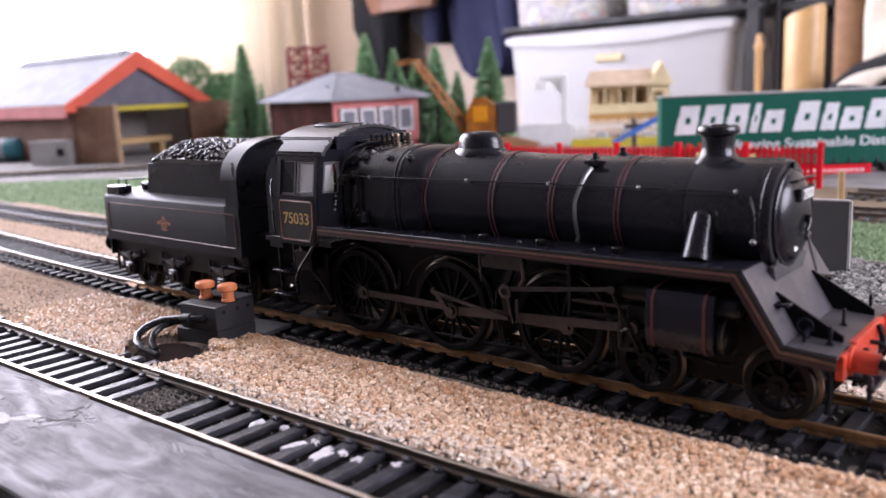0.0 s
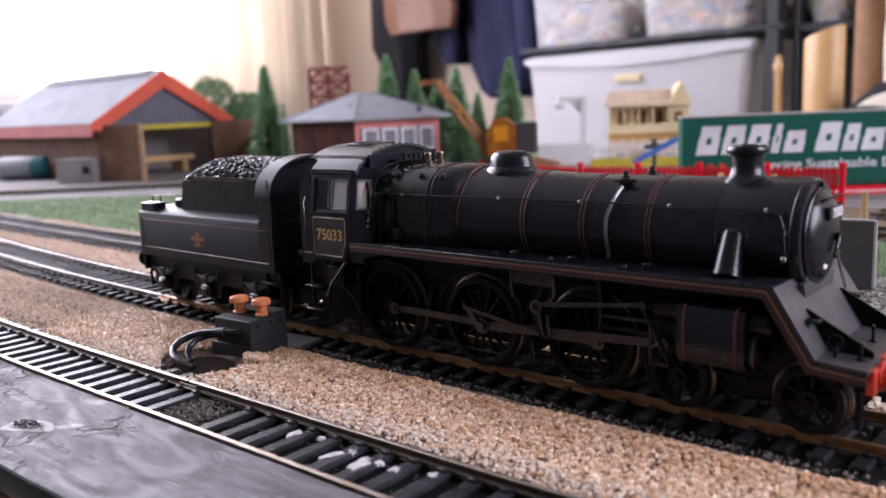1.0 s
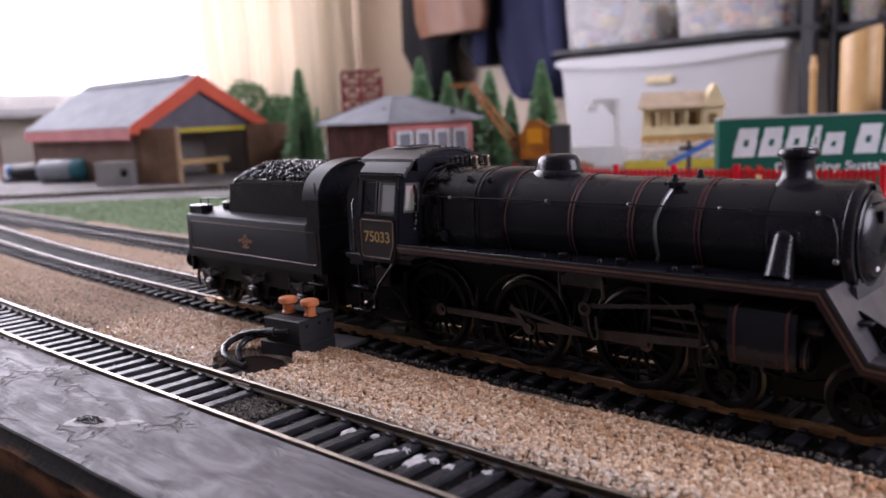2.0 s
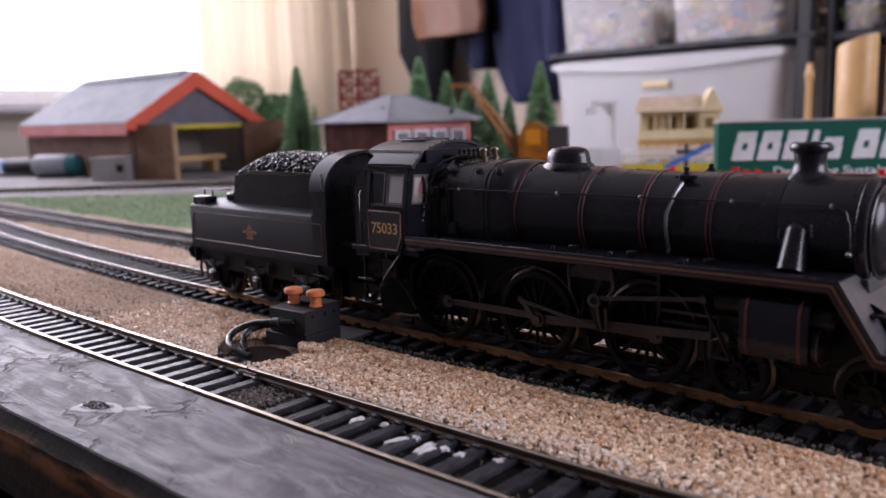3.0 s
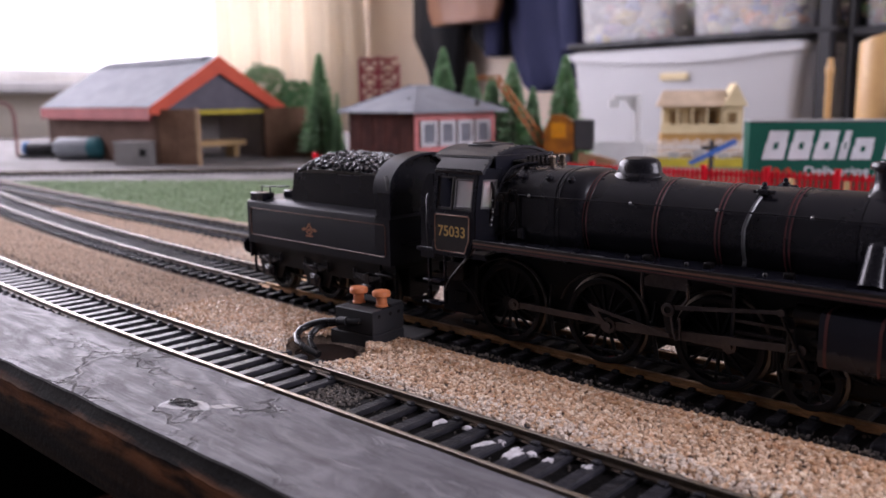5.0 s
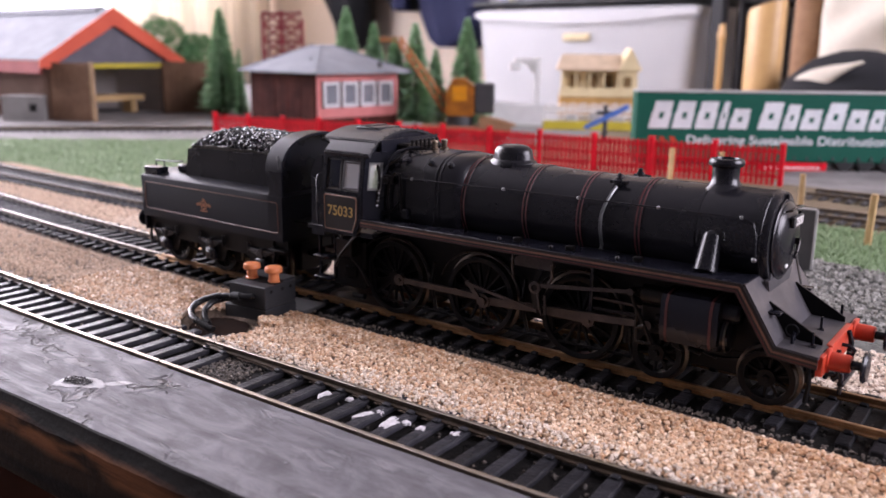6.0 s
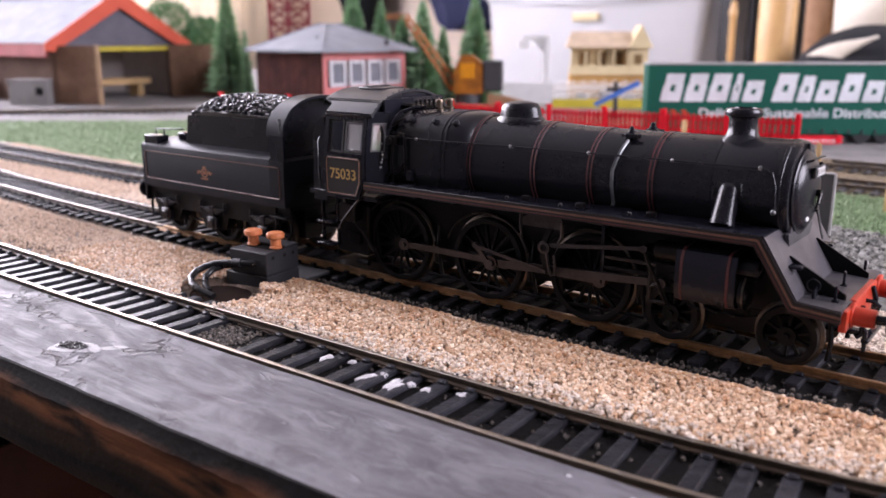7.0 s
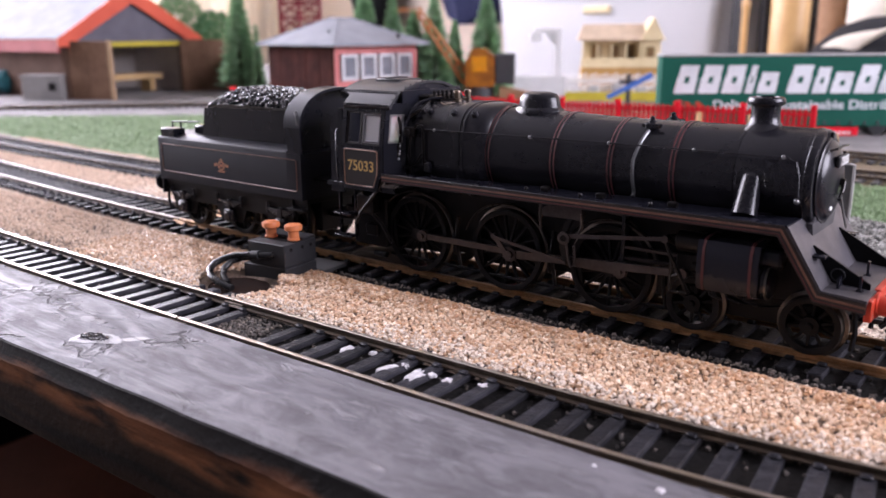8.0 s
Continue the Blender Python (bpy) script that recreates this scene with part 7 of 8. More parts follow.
# white paint spilt over the near track's sleepers: thin flattened smears
def smear(b, x, y, rx, ry, rot, z, seed):
    rings_ = [[], [], []]
    for i in range(22):
        q = 2 * math.pi * i / 22
        wob = 1 + 0.55 * noise.noise((math.cos(q) * 1.6, math.sin(q) * 1.6, seed * 5.1)) + 0.2 * noise.noise((math.cos(q) * 5, math.sin(q) * 5, seed))
        c_, s_ = math.cos(radians(rot)), math.sin(radians(rot))
        u, v = rx * wob * math.cos(q), ry * wob * math.sin(q)
        for k, (f, h) in enumerate(((1.0, -0.5), (0.9, -0.02), (0.55, 0.16))):
            g_ = f * (1 + 0.25 * noise.noise((math.cos(q) * 7, math.sin(q) * 7, seed + k)))
            rings_[k].append((x + g_ * (u * c_ - v * s_), y + g_ * (u * s_ + v * c_), z + h + 0.28 * noise.noise((u * 2 * f, v * 2 * f, seed))))
    loft(b, rings_)


b = bmesh.new()
for k, (x, y, rx, ry, rot) in enumerate(((4.0, -60.2, 2.0, 3.6, 14), (-2.4, -60.2, 1.5, 3.0, -18), (-15.4, -57.4, 1.3, 2.0, 10), (10.6, -58.6, 1.4, 1.8, 20), (17.4, -56.6, 1.3, 1.6, 0), (-9.6, -56.2, 1.0, 0.8, 0), (-0.6, -57.4, 1.0, 1.3, 30), (6.4, -58.0, 1.1, 1.0, 0))):
    smear(b, *plan(x, y), rx * 0.95, ry * 0.85, rot, -1.74, k + 1)
for k, (x, y, q) in enumerate(((57.2, -73.9, 0.8), (46.6, -72.9, 0.45))):
    smear(b, *plan(x, y), q, q * 0.9, 0, board_top(x, y) + 0.10, 20 + k)
STATE["mode"] = "plain"
tagged(part("paint_splashes", b, M_SPILL), "white paint splashed on the sleepers", "paint", kind="stuff")


# grit: single stones over the bank between the tracks
def grit(name, n, area, size, material, keep, seed, label, lift=0.15, height=ground_z):
    rng = np.random.default_rng(seed)
    x0, x1, y0, y1 = area
    pts, sz = [], []
    while len(pts) < n:
        x, y = x0 + (x1 - x0) * rng.random(), y0 + (y1 - y0) * rng.random()
        if rng.random() > keep(x, y):
            continue
        s = size * (0.55 + 0.9 * rng.random() ** 1.5)
        pts.append((*plan(x, y), height(x, y) + lift * s + rng.random() * 0.25))
        sz.append(s)
    v, f = scatter(np.array(pts), np.array(sz), rng, 0.9, 0.28)
    ob = raw(name, v, f, material)
    tagged(ob, label, "gravel" if "grit" in name or "chip" in name else "knot", kind="stuff")


def on_bank(x, y):
    yn, ym = y - near_y(max(-400, min(140, x))), y - main_y(max(-400, x))
    if -72.2 < x < -56.6 and -34 < y < -12 or -57 < x < -54.4 and -21.6 < y < -12:
        return 0.0
    if ((x + 66.0) / 11.0) ** 2 + ((y + 41.5) / 8.2) ** 2 < 1 and x < -57 + 0.6 * (y + 41.5):
        return 0.03
    edge = 1.6 * noise.noise((x * 0.14, y * 0.14, 2))
    return min(1.0, max(0.0, (yn - 9.7 + edge) / 2.2)) * min(1.0, max(0.0, (-15.8 - 4.0 * smooth(x, -110, -20) + 1.4 * smooth(x, 30, 80) + edge - ym) / 1.2))


grit("ballast_grit", 24000, (-130, 135, -58, -13), 0.53, M_STONE, on_bank, 31, "loose pinkish sandy grit between the tracks")
grit("ballast_grit", 15000, (-380, -130, -60, 20), 0.46, M_STONEF, on_bank, 32, "loose pinkish sandy grit between the tracks")
# Pale stones here carry the strong light behind the engine in their colour.
grit("ballast_grit", 16000, (-200, 110, 14, 48), 0.6, M_STONEW, lambda x, y: 1.0 if y - main_y(x) > 16 else 0.0, 33, "sandy grit behind the engine, coloured paler to look brightly lit")


grit("ballast_grit", 12000, (-380, -110, 13, 82), 0.62, M_STONEF, lambda x, y: 1.0 if zone(x, y) == 0 and abs(y - main_y(x)) > 13 and abs(y - third_y(x)) > 12 else 0.0, 40, "pale sandy grit beside the back track")


def by_rail(x, y):
    yn = y - near_y(max(-400, min(140, x)))
    return on_bank(x, y) * max(0.0, 1 - (yn - 9) / (9 + 5 * noise.noise((x * 0.06, y * 0.06, 11))))


def by_bank_top(x, y):
    return on_bank(x, y) * max(0.0, 1 - abs(y + 26 + 5 * noise.noise((x * 0.07, y * 0.07, 12))) / 9)


grit("ballast_grit", 3000, (-110, 130, -58, -30), 0.48, M_STONEW, by_rail, 38, "pale dusty grit beside the near rail", 0.6)
grit("ballast_grit", 1700, (-90, 130, -42, -13), 0.56, M_STONEB, by_bank_top, 39, "brown sandy grit along the bank", 0.6)


def by_track(x, y):
    yn, ym = y - near_y(max(-400, min(140, x))), y - main_y(max(-400, x))
    if -50.5 < x < -38 and abs(yn) < 7.4:
        return 1.0
    if 15 < abs(ym) < 17.5:
        return 0.35
    if 8.8 < yn < 11:
        return 0.5
    return 0.02 if abs(yn) < 8 or abs(ym) < 14 else 0.0


grit("dark_grit", 3600, (-140, 130, -69, 16), 0.45, M_STONED, by_track, 34, "dark dirty grit among the sleepers", 0.3)
grit("clumped_grit", 520, (-60, -48, -39, -29), 0.55, M_STONE, lambda x, y: 1.0 if ((x + 54.0) / 3.6) ** 2 + ((y + 34.4) / 2.2) ** 2 < 1 else 0.0, 35, "clump of glued grit against the switch", 1.6)
grit("grey_chippings", 7000, (10, 150, 66, 146), 0.85, M_STONEG, lambda x, y: 1.0 if zone(x, y) == 4 else 0.0, 36, "grey stone chippings beside the rear grass")
# Shallow disc; its near-black colour stands in for the shade of a deep hole.
b = bmesh.new()
lathe(b, [(8.6, 0.3), (8.9, 0.8), (6.5, 0.5), (0.1, 0.35)], (*plan(-66.6, -41.0), GZ - 0.1), seg=28, sy=0.85)
tagged(part("bare_hollow", b, M_HOLE_SHADE), "near-black brown disc painted as the shade in a hollow in the grit", "hollow", kind="stuff")


# grass fibres
def fibres(name, n, area, keep, seed, hgt, label):
    rng = np.random.default_rng(seed)
    x0, x1, y0, y1 = area
    P = np.stack([x0 + (x1 - x0) * rng.random(n * 2), y0 + (y1 - y0) * rng.random(n * 2)], 1)
    P = np.array([p for p in P if keep(p[0], p[1])][:n])
    m = len(P)
    a = rng.random(m) * 6.283
    h = hgt * (0.5 + rng.random(m))
    tilt = rng.normal(0, 0.55, (m, 2)) * h[:, None]
    base = np.column_stack([np.array([plan(*p) for p in P]), np.full(m, GZ)])
    w = 0.22 + 0.2 * rng.random(m)
    side = np.column_stack([np.cos(a) * w, np.sin(a) * w, np.zeros(m)])
    tip = base + np.column_stack([tilt, h])
    v = np.stack([base - side, base + side, tip], 1).reshape(-1, 3)
    f = np.arange(3 * m).reshape(-1, 3)
    tagged(raw(name, v, f, M_BLADE), label, "grass", kind="stuff")


fibres("grass", 16000, (12, 150, 140, 216), lambda x, y: zone(x, y) == 2, 41, 1.7, "short green static grass strip")
fibres("grass", 22000, (-640, -150, 70, 260), lambda x, y: zone(x, y) == 2, 42, 2.0, "short green static grass beside the back track")

# broken dark core of the knot in the board
grit("knot_core", 150, (-66, -56, -89, -83), 0.26, mat("dark_glossy_knot", (0.035, 0.032, 0.033), 0.25, col2=(0.012, 0.011, 0.011), scale=900, bump=0.4), lambda x, y: 1.0 if ((x + 60.8 - 0.5 * (y + 86)) / 3.6) ** 2 + ((y + 86.2) / 1.6) ** 2 < 1 else 0.0, 37, "dark broken core of a knot in the board", 0.0, board_top)

# ---- red picket fence ----
FP = [plan(*q) for q in ((-388, 248), (-328, 258), (-131, 291), (-59, 304), (16, 321))]


def along(pts, step):
    out, run, nxt = [], 0.0, 0.0
    for (x0, y0), (x1, y1) in zip(pts, pts[1:]):
        d = math.hypot(x1 - x0, y1 - y0)
        while nxt <= run + d:
            u = (nxt - run) / d
            out.append((x0 + (x1 - x0) * u, y0 + (y1 - y0) * u, math.degrees(math.atan2(y1 - y0, x1 - x0))))
            nxt += step
        run += d
    return out


fence = thing("picket_fence", "bright red plastic picket fence along the rear track", "fence")
b = bmesh.new()
prism(b, [(-0.95, -3), (0.95, -3), (0.95, 19.0), (0, 20.3), (-0.95, 19.0)], -0.35, 0.35)
picket = mesh_of("picket", b, M_FENCE)
b = bmesh.new()
box(b, -1.5, 1.5, -1.5, 1.5, -3.2, 21.3, 0.3)
box(b, -1.9, 1.9, -1.9, 1.9, 21.3, 22.2, 0.3)
fpost = mesh_of("fence_post", b, M_FENCE)
posts = along(FP, 38.1)


def fence_drop(x):
    """How far the fence is lowered to fit its top line to the camera's view: more towards its far end."""
    return -0.6 - 2.2 * (1 - smooth(x, FP[0][0], FP[0][0] * 0.45 + FP[-1][0] * 0.55))


post_end = (FP[-1][0], FP[-1][1], posts[-1][2])
if math.hypot(post_end[0] - posts[-1][0], post_end[1] - posts[-1][1]) > 6:
    posts.append(post_end)
for x, y, a in along(FP, 3.0):
    if min(math.hypot(x - p[0], y - p[1]) for p in posts) < 1.8:
        continue
    o = new("picket", picket)
    o.parent = fence
    o.matrix_basis = pose(x * MM, y * MM, fence_drop(x) * MM, 0, 0, a)
for x, y, a in posts:
    o = new("fence_post", fpost)
    o.parent = fence
    o.matrix_basis = pose(x * MM, y * MM, fence_drop(x) * MM, 0, 0, a)
for (x0, y0, a), (x1, y1, _) in zip(posts, posts[1:]):
    for z in (2.6, 9.6, 16.9):
        z += fence_drop((x0 + x1) / 2)
        b = bmesh.new()
        m = Matrix.Translation((x0, y0, 0)) @ Matrix.Rotation(math.atan2(y1 - y0, x1 - x0), 4, "Z")
        box(b, 1.4, math.hypot(x1 - x0, y1 - y0) - 1.4, 0.35, 1.1, z - 0.8, z + 0.8, 0.1, m)
        part("fence_rail", b, M_FENCE, fence)

# matchstick posts
b = bmesh.new()
box(b, -1.25, 1.25, -1.25, 1.25, -3.2, 18.0, 0.25)
me_match = mesh_of("wooden_post", b, M_MATCH)
for i, (x, y, t) in enumerate(((71, 183, 1.5), (34, 262, -1), (-12, 282, 0), (-40, 281, 1), (108, 190, 0))):
    o = new("wooden_post", me_match)
    x, y = plan(x, y)
    o.matrix_basis = pose(x * MM, y * MM, (-0.005 if i == 1 else 0), 0, t, 12 * i)
    tagged(o, "pale square matchstick post stuck in the ground", "post", "matchstick posts")

# grey card panel behind the engine's front
STATE["mode"] = "plan"
card = thing("card_panel", "dark grey card panel with pale edges standing upright", "panel", at=(57, 124, -3.2), rz=6)
b = bmesh.new()
box(b, -34, 0, 0, 1.6, 0, 22.4, 0.1)
part("sheet", b, M_SIGNGREY, card)
b = bmesh.new()
box(b, 0.004, 0.8, -0.2, 1.8, 0, 22.6, 0.1)
box(b, -34, 0, -0.2, 1.8, 22.404, 23.0, 0.1)
for x0, x1, z0, z1 in ((-26, -25.3, 3, 18), (-12.7, -12, 3, 18), (-25.3, -12.7, 17.3, 18), (-25.3, -12.7, 3, 3.7)):
    box(b, x0, x1, -0.25, -0.004, z0, z1)
part("edging", b, M_EDGE, card)

# ---- green lorry trailer ----
tr = thing("lorry_trailer", "dark green curtain-sided toy lorry trailer with white lettering shapes", "trailer", at=(-78, 328, -3.2), rz=33.5)
TL, TW = 188, 18
b = bmesh.new()
box(b, 0, TL, 0, TW, 5.6, 49.4, 0.6)
tb = part("curtain_body", b, M_TRAILER, tr)
b = bmesh.new()
for z in (49.4,):
    box(b, -0.4, TL + 0.4, -0.5, TW + 0.5, z + 0.004, z + 1.1, 0.3)
part("roof_rail", b, M_TRIM, tr)
pieces("corner_post", [(-0.5, 1.4, -0.5, -0.004, 5.6, 49.4), (TL - 1.4, TL + 0.5, -0.5, -0.004, 5.6, 49.4)], M_TRAILER, tr, 0.2)
b = bmesh.new()
for k in range(22):
    x = 5 + k * 8.4
    box(b, x, x + 0.9, -0.45, -0.004, 6.6, 9.6, 0.1)
    box(b, x - 0.5, x + 1.4, -0.8, -0.45, 6.8, 7.8, 0.1)
part("curtain_strap", b, M_DGREY, tb)
b = bmesh.new()
box(b, 2, TL - 2, 3, TW - 3, 2.6, 5.6, 0.2)
part("chassis", b, M_DGREY, tr)
b = bmesh.new()
box(b, 84, 128, 0.4, 2.0, -1.0 + 0.4, 5.2, 0.2)
box(b, 124, 128, 0.0, 3.4, -2.6 + 2.6, 5.4, 0.2)
box(b, 82, 84.5, 0.0, 3.4, 0.2, 5.4, 0.2)
part("side_skirt", b, M_FENCE, tr, "bright red side guard")
b = bmesh.new()
for k in range(12):
    prism(b, [(86 + k * 3.2, 1.2), (88 + k * 3.2, 1.2), (89 + k * 3.2, 2.6), (87 + k * 3.2, 2.6)], 0.38, 0.3)
part("skirt_hatching", b, M_WHITE, tr)
for x in (140, 154, 168):
    for y in (3.4, 14.6):
        b = bmesh.new()
        lathe(b, [(3.4, -3.2), (6.0, -3.0), (6.6, -2.4), (6.6, 2.4), (6.0, 3.0), (3.4, 3.2)], (x, y, 6.6), (0, 1, 0), 26)
        w = part("wheel", b, M_TYRE, tr)
        b = bmesh.new()
        lathe(b, [(3.4, -3.0), (3.2, -2.2), (1.4, -2.0), (1.2, -3.1), (0.05, -3.2)], (x, y, 6.6), (0, 1, 0), 20)
        part("rim", b, M_TRIM, w)
b = bmesh.new()
for x in (28, 31):
    box(b, x, x + 1.6, 5, 6.6, 0, 4, 0.2)
    box(b, x - 1, x + 2.6, 4.5, 7.1, 0, 0.8, 0.2)
part("landing_leg", b, M_DGREY, tr)
# plain slanted shapes in place of the trade name, one per character
M_SIGN = mat("white_vinyl", (0.78, 0.80, 0.82), 0.5, scale=60, bump=0)


ROW = [(8, 13, 17.4), (23.5, 12.6, 17.4), (38.5, 12.6, 17.4), (53.5, 5, 17.4), (61, 12, 13), (80, 13.5, 17.4), (96, 9, 16), (107.5, 12.4, 13), (122.5, 12.6, 17.4), (137.5, 12.2, 13), (152, 9, 13), (163, 8, 16)]
for x, w, h in ROW:
    b = bmesh.new()
    t, k = w * 0.38, 0.2

    def slant(u0, u1, v0, v1):
        prism(b, [(x + u0 + k * v0, 26.6 + v0), (x + u1 + k * v0, 26.6 + v0), (x + u1 + k * v1, 26.6 + v1), (x + u0 + k * v1, 26.6 + v1)], -0.12, -0.004)
    slant(0, w, 0, h * 0.36)
    slant(0, t, h * 0.36, h * 0.60)
    slant(w - t, w, h * 0.36, h * 0.60)
    slant(0.6, w - 0.6, h * 0.60, h)
    part("lettering_block", b, M_SIGN, tb)
for k in range(3):
    b = bmesh.new()
    x = 8 + k * 7
    prism(b, [(x, 21.2), (x + 3.4, 21.2), (x + 5.6, 17.6), (x + 2.4, 17.6)], -0.12, -0.004)
    part("red_chevron", b, M_RED, tb)
lettering("slogan", "Delivering Sustainable Distribution", 7.9, M_SIGN, Matrix.Translation((0.0335, -0.0001, 0.0192)) @ Matrix.Rotation(radians(90), 4, "X"), tb, 0.05, align="LEFT", bold=0.12, wide=1.2)

# ---- engine shed ----
shed = thing("engine_shed", "model engine shed with grey roof and open brown doors", "shed", at=(-590, 306, -4), rz=90)
HW, SL, EV, AP = 71, 194, 58, 102
b = bmesh.new()
box(b, -HW + 3, -HW + 5.4, 1, SL, 0, EV, 0.2)
box(b, HW - 5, HW - 2.6, 1, SL, 0, EV, 0.2)
box(b, -HW + 5.4, HW - 5, SL - 2.4, SL, 0, EV, 0.2)
prism(b, [(-HW + 5, EV), (HW - 5, EV), (0, AP - 4)], SL - 2.4, SL)
part("wall", b, M_SHEDBR, shed)
pieces("side_board", [(-HW + 2.2, -HW + 2.996, 4 + k * 7.4, 11.0 + k * 7.4, 0, EV - 12) for k in range(26)], M_SHEDBR, shed)
b = bmesh.new()
prism(b, [(-HW + 8, EV - 6), (HW - 8, EV - 6), (HW - 8, EV), (0, AP - 5), (-HW + 8, EV)], 0.4, 2.8)
part("gable", b, M_GABLE, shed)
# Lining and partition added to brighten the shed's interior.
b = bmesh.new()
box(b, -HW + 5.5, HW - 5.1, SL - 3.4, SL - 2.5, 0, EV - 2, 0.1)
box(b, HW - 6.0, HW - 5.1, 4, SL - 3.5, 0, EV - 4, 0.1)
box(b, -HW + 5.5, -HW + 6.4, 4, SL - 3.5, 0, EV - 4, 0.1)
box(b, -HW + 6.5, HW - 6.1, 84, 85, 0, EV - 2, 0.1)
part("lining", b, M_LIT_LINING, shed)
pieces("front_pier", [(-HW + 3, -62, 0.2, 2.6, 0, EV - 6), (52, HW - 3, 0.2, 2.6, 0, EV - 6)], M_SHEDBR, shed, 0.2)
for s in (-1, 1):
    b = bmesh.new()
    dx, dz = HW, AP - EV
    n_ = Vector((dz, dx)).normalized()
    prism(b, [(s * (HW + 3), EV - 3.5), (0, AP), (0, AP + 2.2), (s * (HW + 5), EV - 2.6)] if s > 0 else [(-(HW + 5), EV - 2.6), (0, AP + 2.2), (0, AP), (-(HW + 3), EV - 3.5)], -3, SL + 3)
    rf = part("roof", b, M_SLATE, shed)
    b = bmesh.new()
    for k in range(6):
        u = (k + 0.5) / 6
        x, z = s * (HW + 4) * (1 - u), (EV - 3) + (AP - EV + 4.6) * u
        box(b, x - 0.5, x + 0.5, -3, SL + 3, z - 0.1, z + 0.5, 0.1)
    part("roof_batten", b, M_SLATE, rf)
    b = bmesh.new()
    prism(b, [(s * (HW + 5), EV - 3), (0, AP + 2.4), (0, AP - 14.5), (s * (HW - 4), EV - 10), (s * (HW + 5), EV - 10)], -4.4, -3.004)
    part("barge_board", b, M_SHEDRED, shed, "bright orange-red gable board")
    b = bmesh.new()
    box(b, s * (HW + 3.2), s * (HW + 4.8), -3, SL + 3, EV - 15, EV - 3.2, 0.2)
    part("fascia", b, M_FASCIA, shed, "dull red fascia under the roof")
b = bmesh.new()
prism(b, [(-9, AP - 2), (9, AP - 2), (7.5, AP + 0.8), (0, AP + 4.2), (-7.5, AP + 0.8)], 10, SL - 10)
part("ridge_vent", b, M_SLATE, shed)
b = bmesh.new()
box(b, -62, 52, -0.8, 0.196, EV - 10.5, EV - 6.5, 0.2)
part("lintel", b, M_YELLOW, shed, "yellow lintel over the doorway")


def shed_door(hx, ang, wide, name):
    d = bmesh.new()
    m = Matrix.Translation((hx, -1.2, 0)) @ Matrix.Rotation(radians(ang), 4, "Z")
    box(d, 0, wide - 3, -1.4, 0, 0.8, EV - 5, 0.2, m)
    dr = part(name, d, M_DOORBR, shed)
    pieces("board", [(0.6 + k * 6.0, 6.3 + k * 6.0, -1.9, -1.404, 1.2, EV - 6) for k in range(6)], M_DOORBR, dr, 0.15, m)
    d = bmesh.new()
    box(d, wide - 2.996, wide, -2.4, 0.6, 0.6, EV - 4.6, 0.3, m)
    part("door_edge", d, M_DOOREDGE, dr)
    d = bmesh.new()
    tube(d, [m @ Vector((3, 0.5, 6)), m @ Vector((wide - 6, 0.5, EV - 12))], 1.3, 4)
    part("brace", d, M_DOORBR, dr)


shed_door(-65, -68, 40, "door")
shed_door(51, -26, 44, "door")
b = bmesh.new()
box(b, -50, 48, 22, 44, 13.5, 19.5, 0.4)
box(b, -46, -40, 26, 40, 1.1, 13.496, 0.2)
box(b, 36, 42, 26, 40, 1.1, 13.496, 0.2)
STATE["mode"] = "plain"
bench = tagged(part("workbench", b, M_MATCH), "pale wooden workbench inside the shed", "workbench")
bench.matrix_basis = shed.matrix_basis.copy()
STATE["mode"] = "plan"
b = bmesh.new()
box(b, -46, 48, 2, 190, 0.4, 1.0, 0.1)
part("shed_floor", b, M_YARD, shed)

# ---- signal box ----
sb = thing("signal_box", "model signal box with grey hipped roof and dark red walls", "signal box", at=(-322, 293, -3.2), rz=80.5)
SW, SD, SE = 84, 82, 51.5
b = bmesh.new()
box(b, 0, SW, 1.2, SD, 0, SE, 0.2)
sbw = part("wall", b, M_SBWALL, sb)
pieces("wall_panel", [(-0.8, -0.004, 2 + k * 16.0, 17.4 + k * 16.0, 1, SE - 1) for k in range(5)], M_SBWALL, sb)
b = bmesh.new()
for x0, x1, z0, z1 in ((0, SW, SE - 6, SE), (0, SW, 17, 25), (0, 4, 25, SE - 6), (SW - 4, SW, 25, SE - 6)):
    box(b, x0, x1, 0.2, 1.196, z0, z1, 0.1)
part("front_frame", b, M_PINK, sb, "faded pink window surround")
for k in range(4):
    x = 6 + k * 18.8
    b = bmesh.new()
    for a0, a1, z0, z1 in ((x, x + 2.6, 25.2, 45.2), (x + 13.4, x + 16, 25.2, 45.2), (x + 2.6, x + 13.4, 25.2, 28), (x + 2.6, x + 13.4, 43, 45.2)):
        box(b, a0, a1, -0.4, 1.19, z0, z1, 0.1)
    w = part("window", b, M_WFRAME, sb)
    b = bmesh.new()
    box(b, x + 2.6, x + 13.4, 0.5, 0.9, 28, 43)
    part("pane", b, M_PANE, w)
b = bmesh.new()
OV = 7
loft(b, [[(-OV, -OV, SE), (SW + OV, -OV, SE), (SW + OV, SD + OV, SE), (-OV, SD + OV, SE)], [(-OV, -OV, SE + 1.4), (SW + OV, -OV, SE + 1.4), (SW + OV, SD + OV, SE + 1.4), (-OV, SD + OV, SE + 1.4)], [(SW / 2 - 6, SD / 2 - 4, 74), (SW / 2 + 6, SD / 2 - 4, 74), (SW / 2 + 6, SD / 2 + 4, 74), (SW / 2 - 6, SD / 2 + 4, 74)]])
part("roof", b, M_SLATE, sb)
b = bmesh.new()
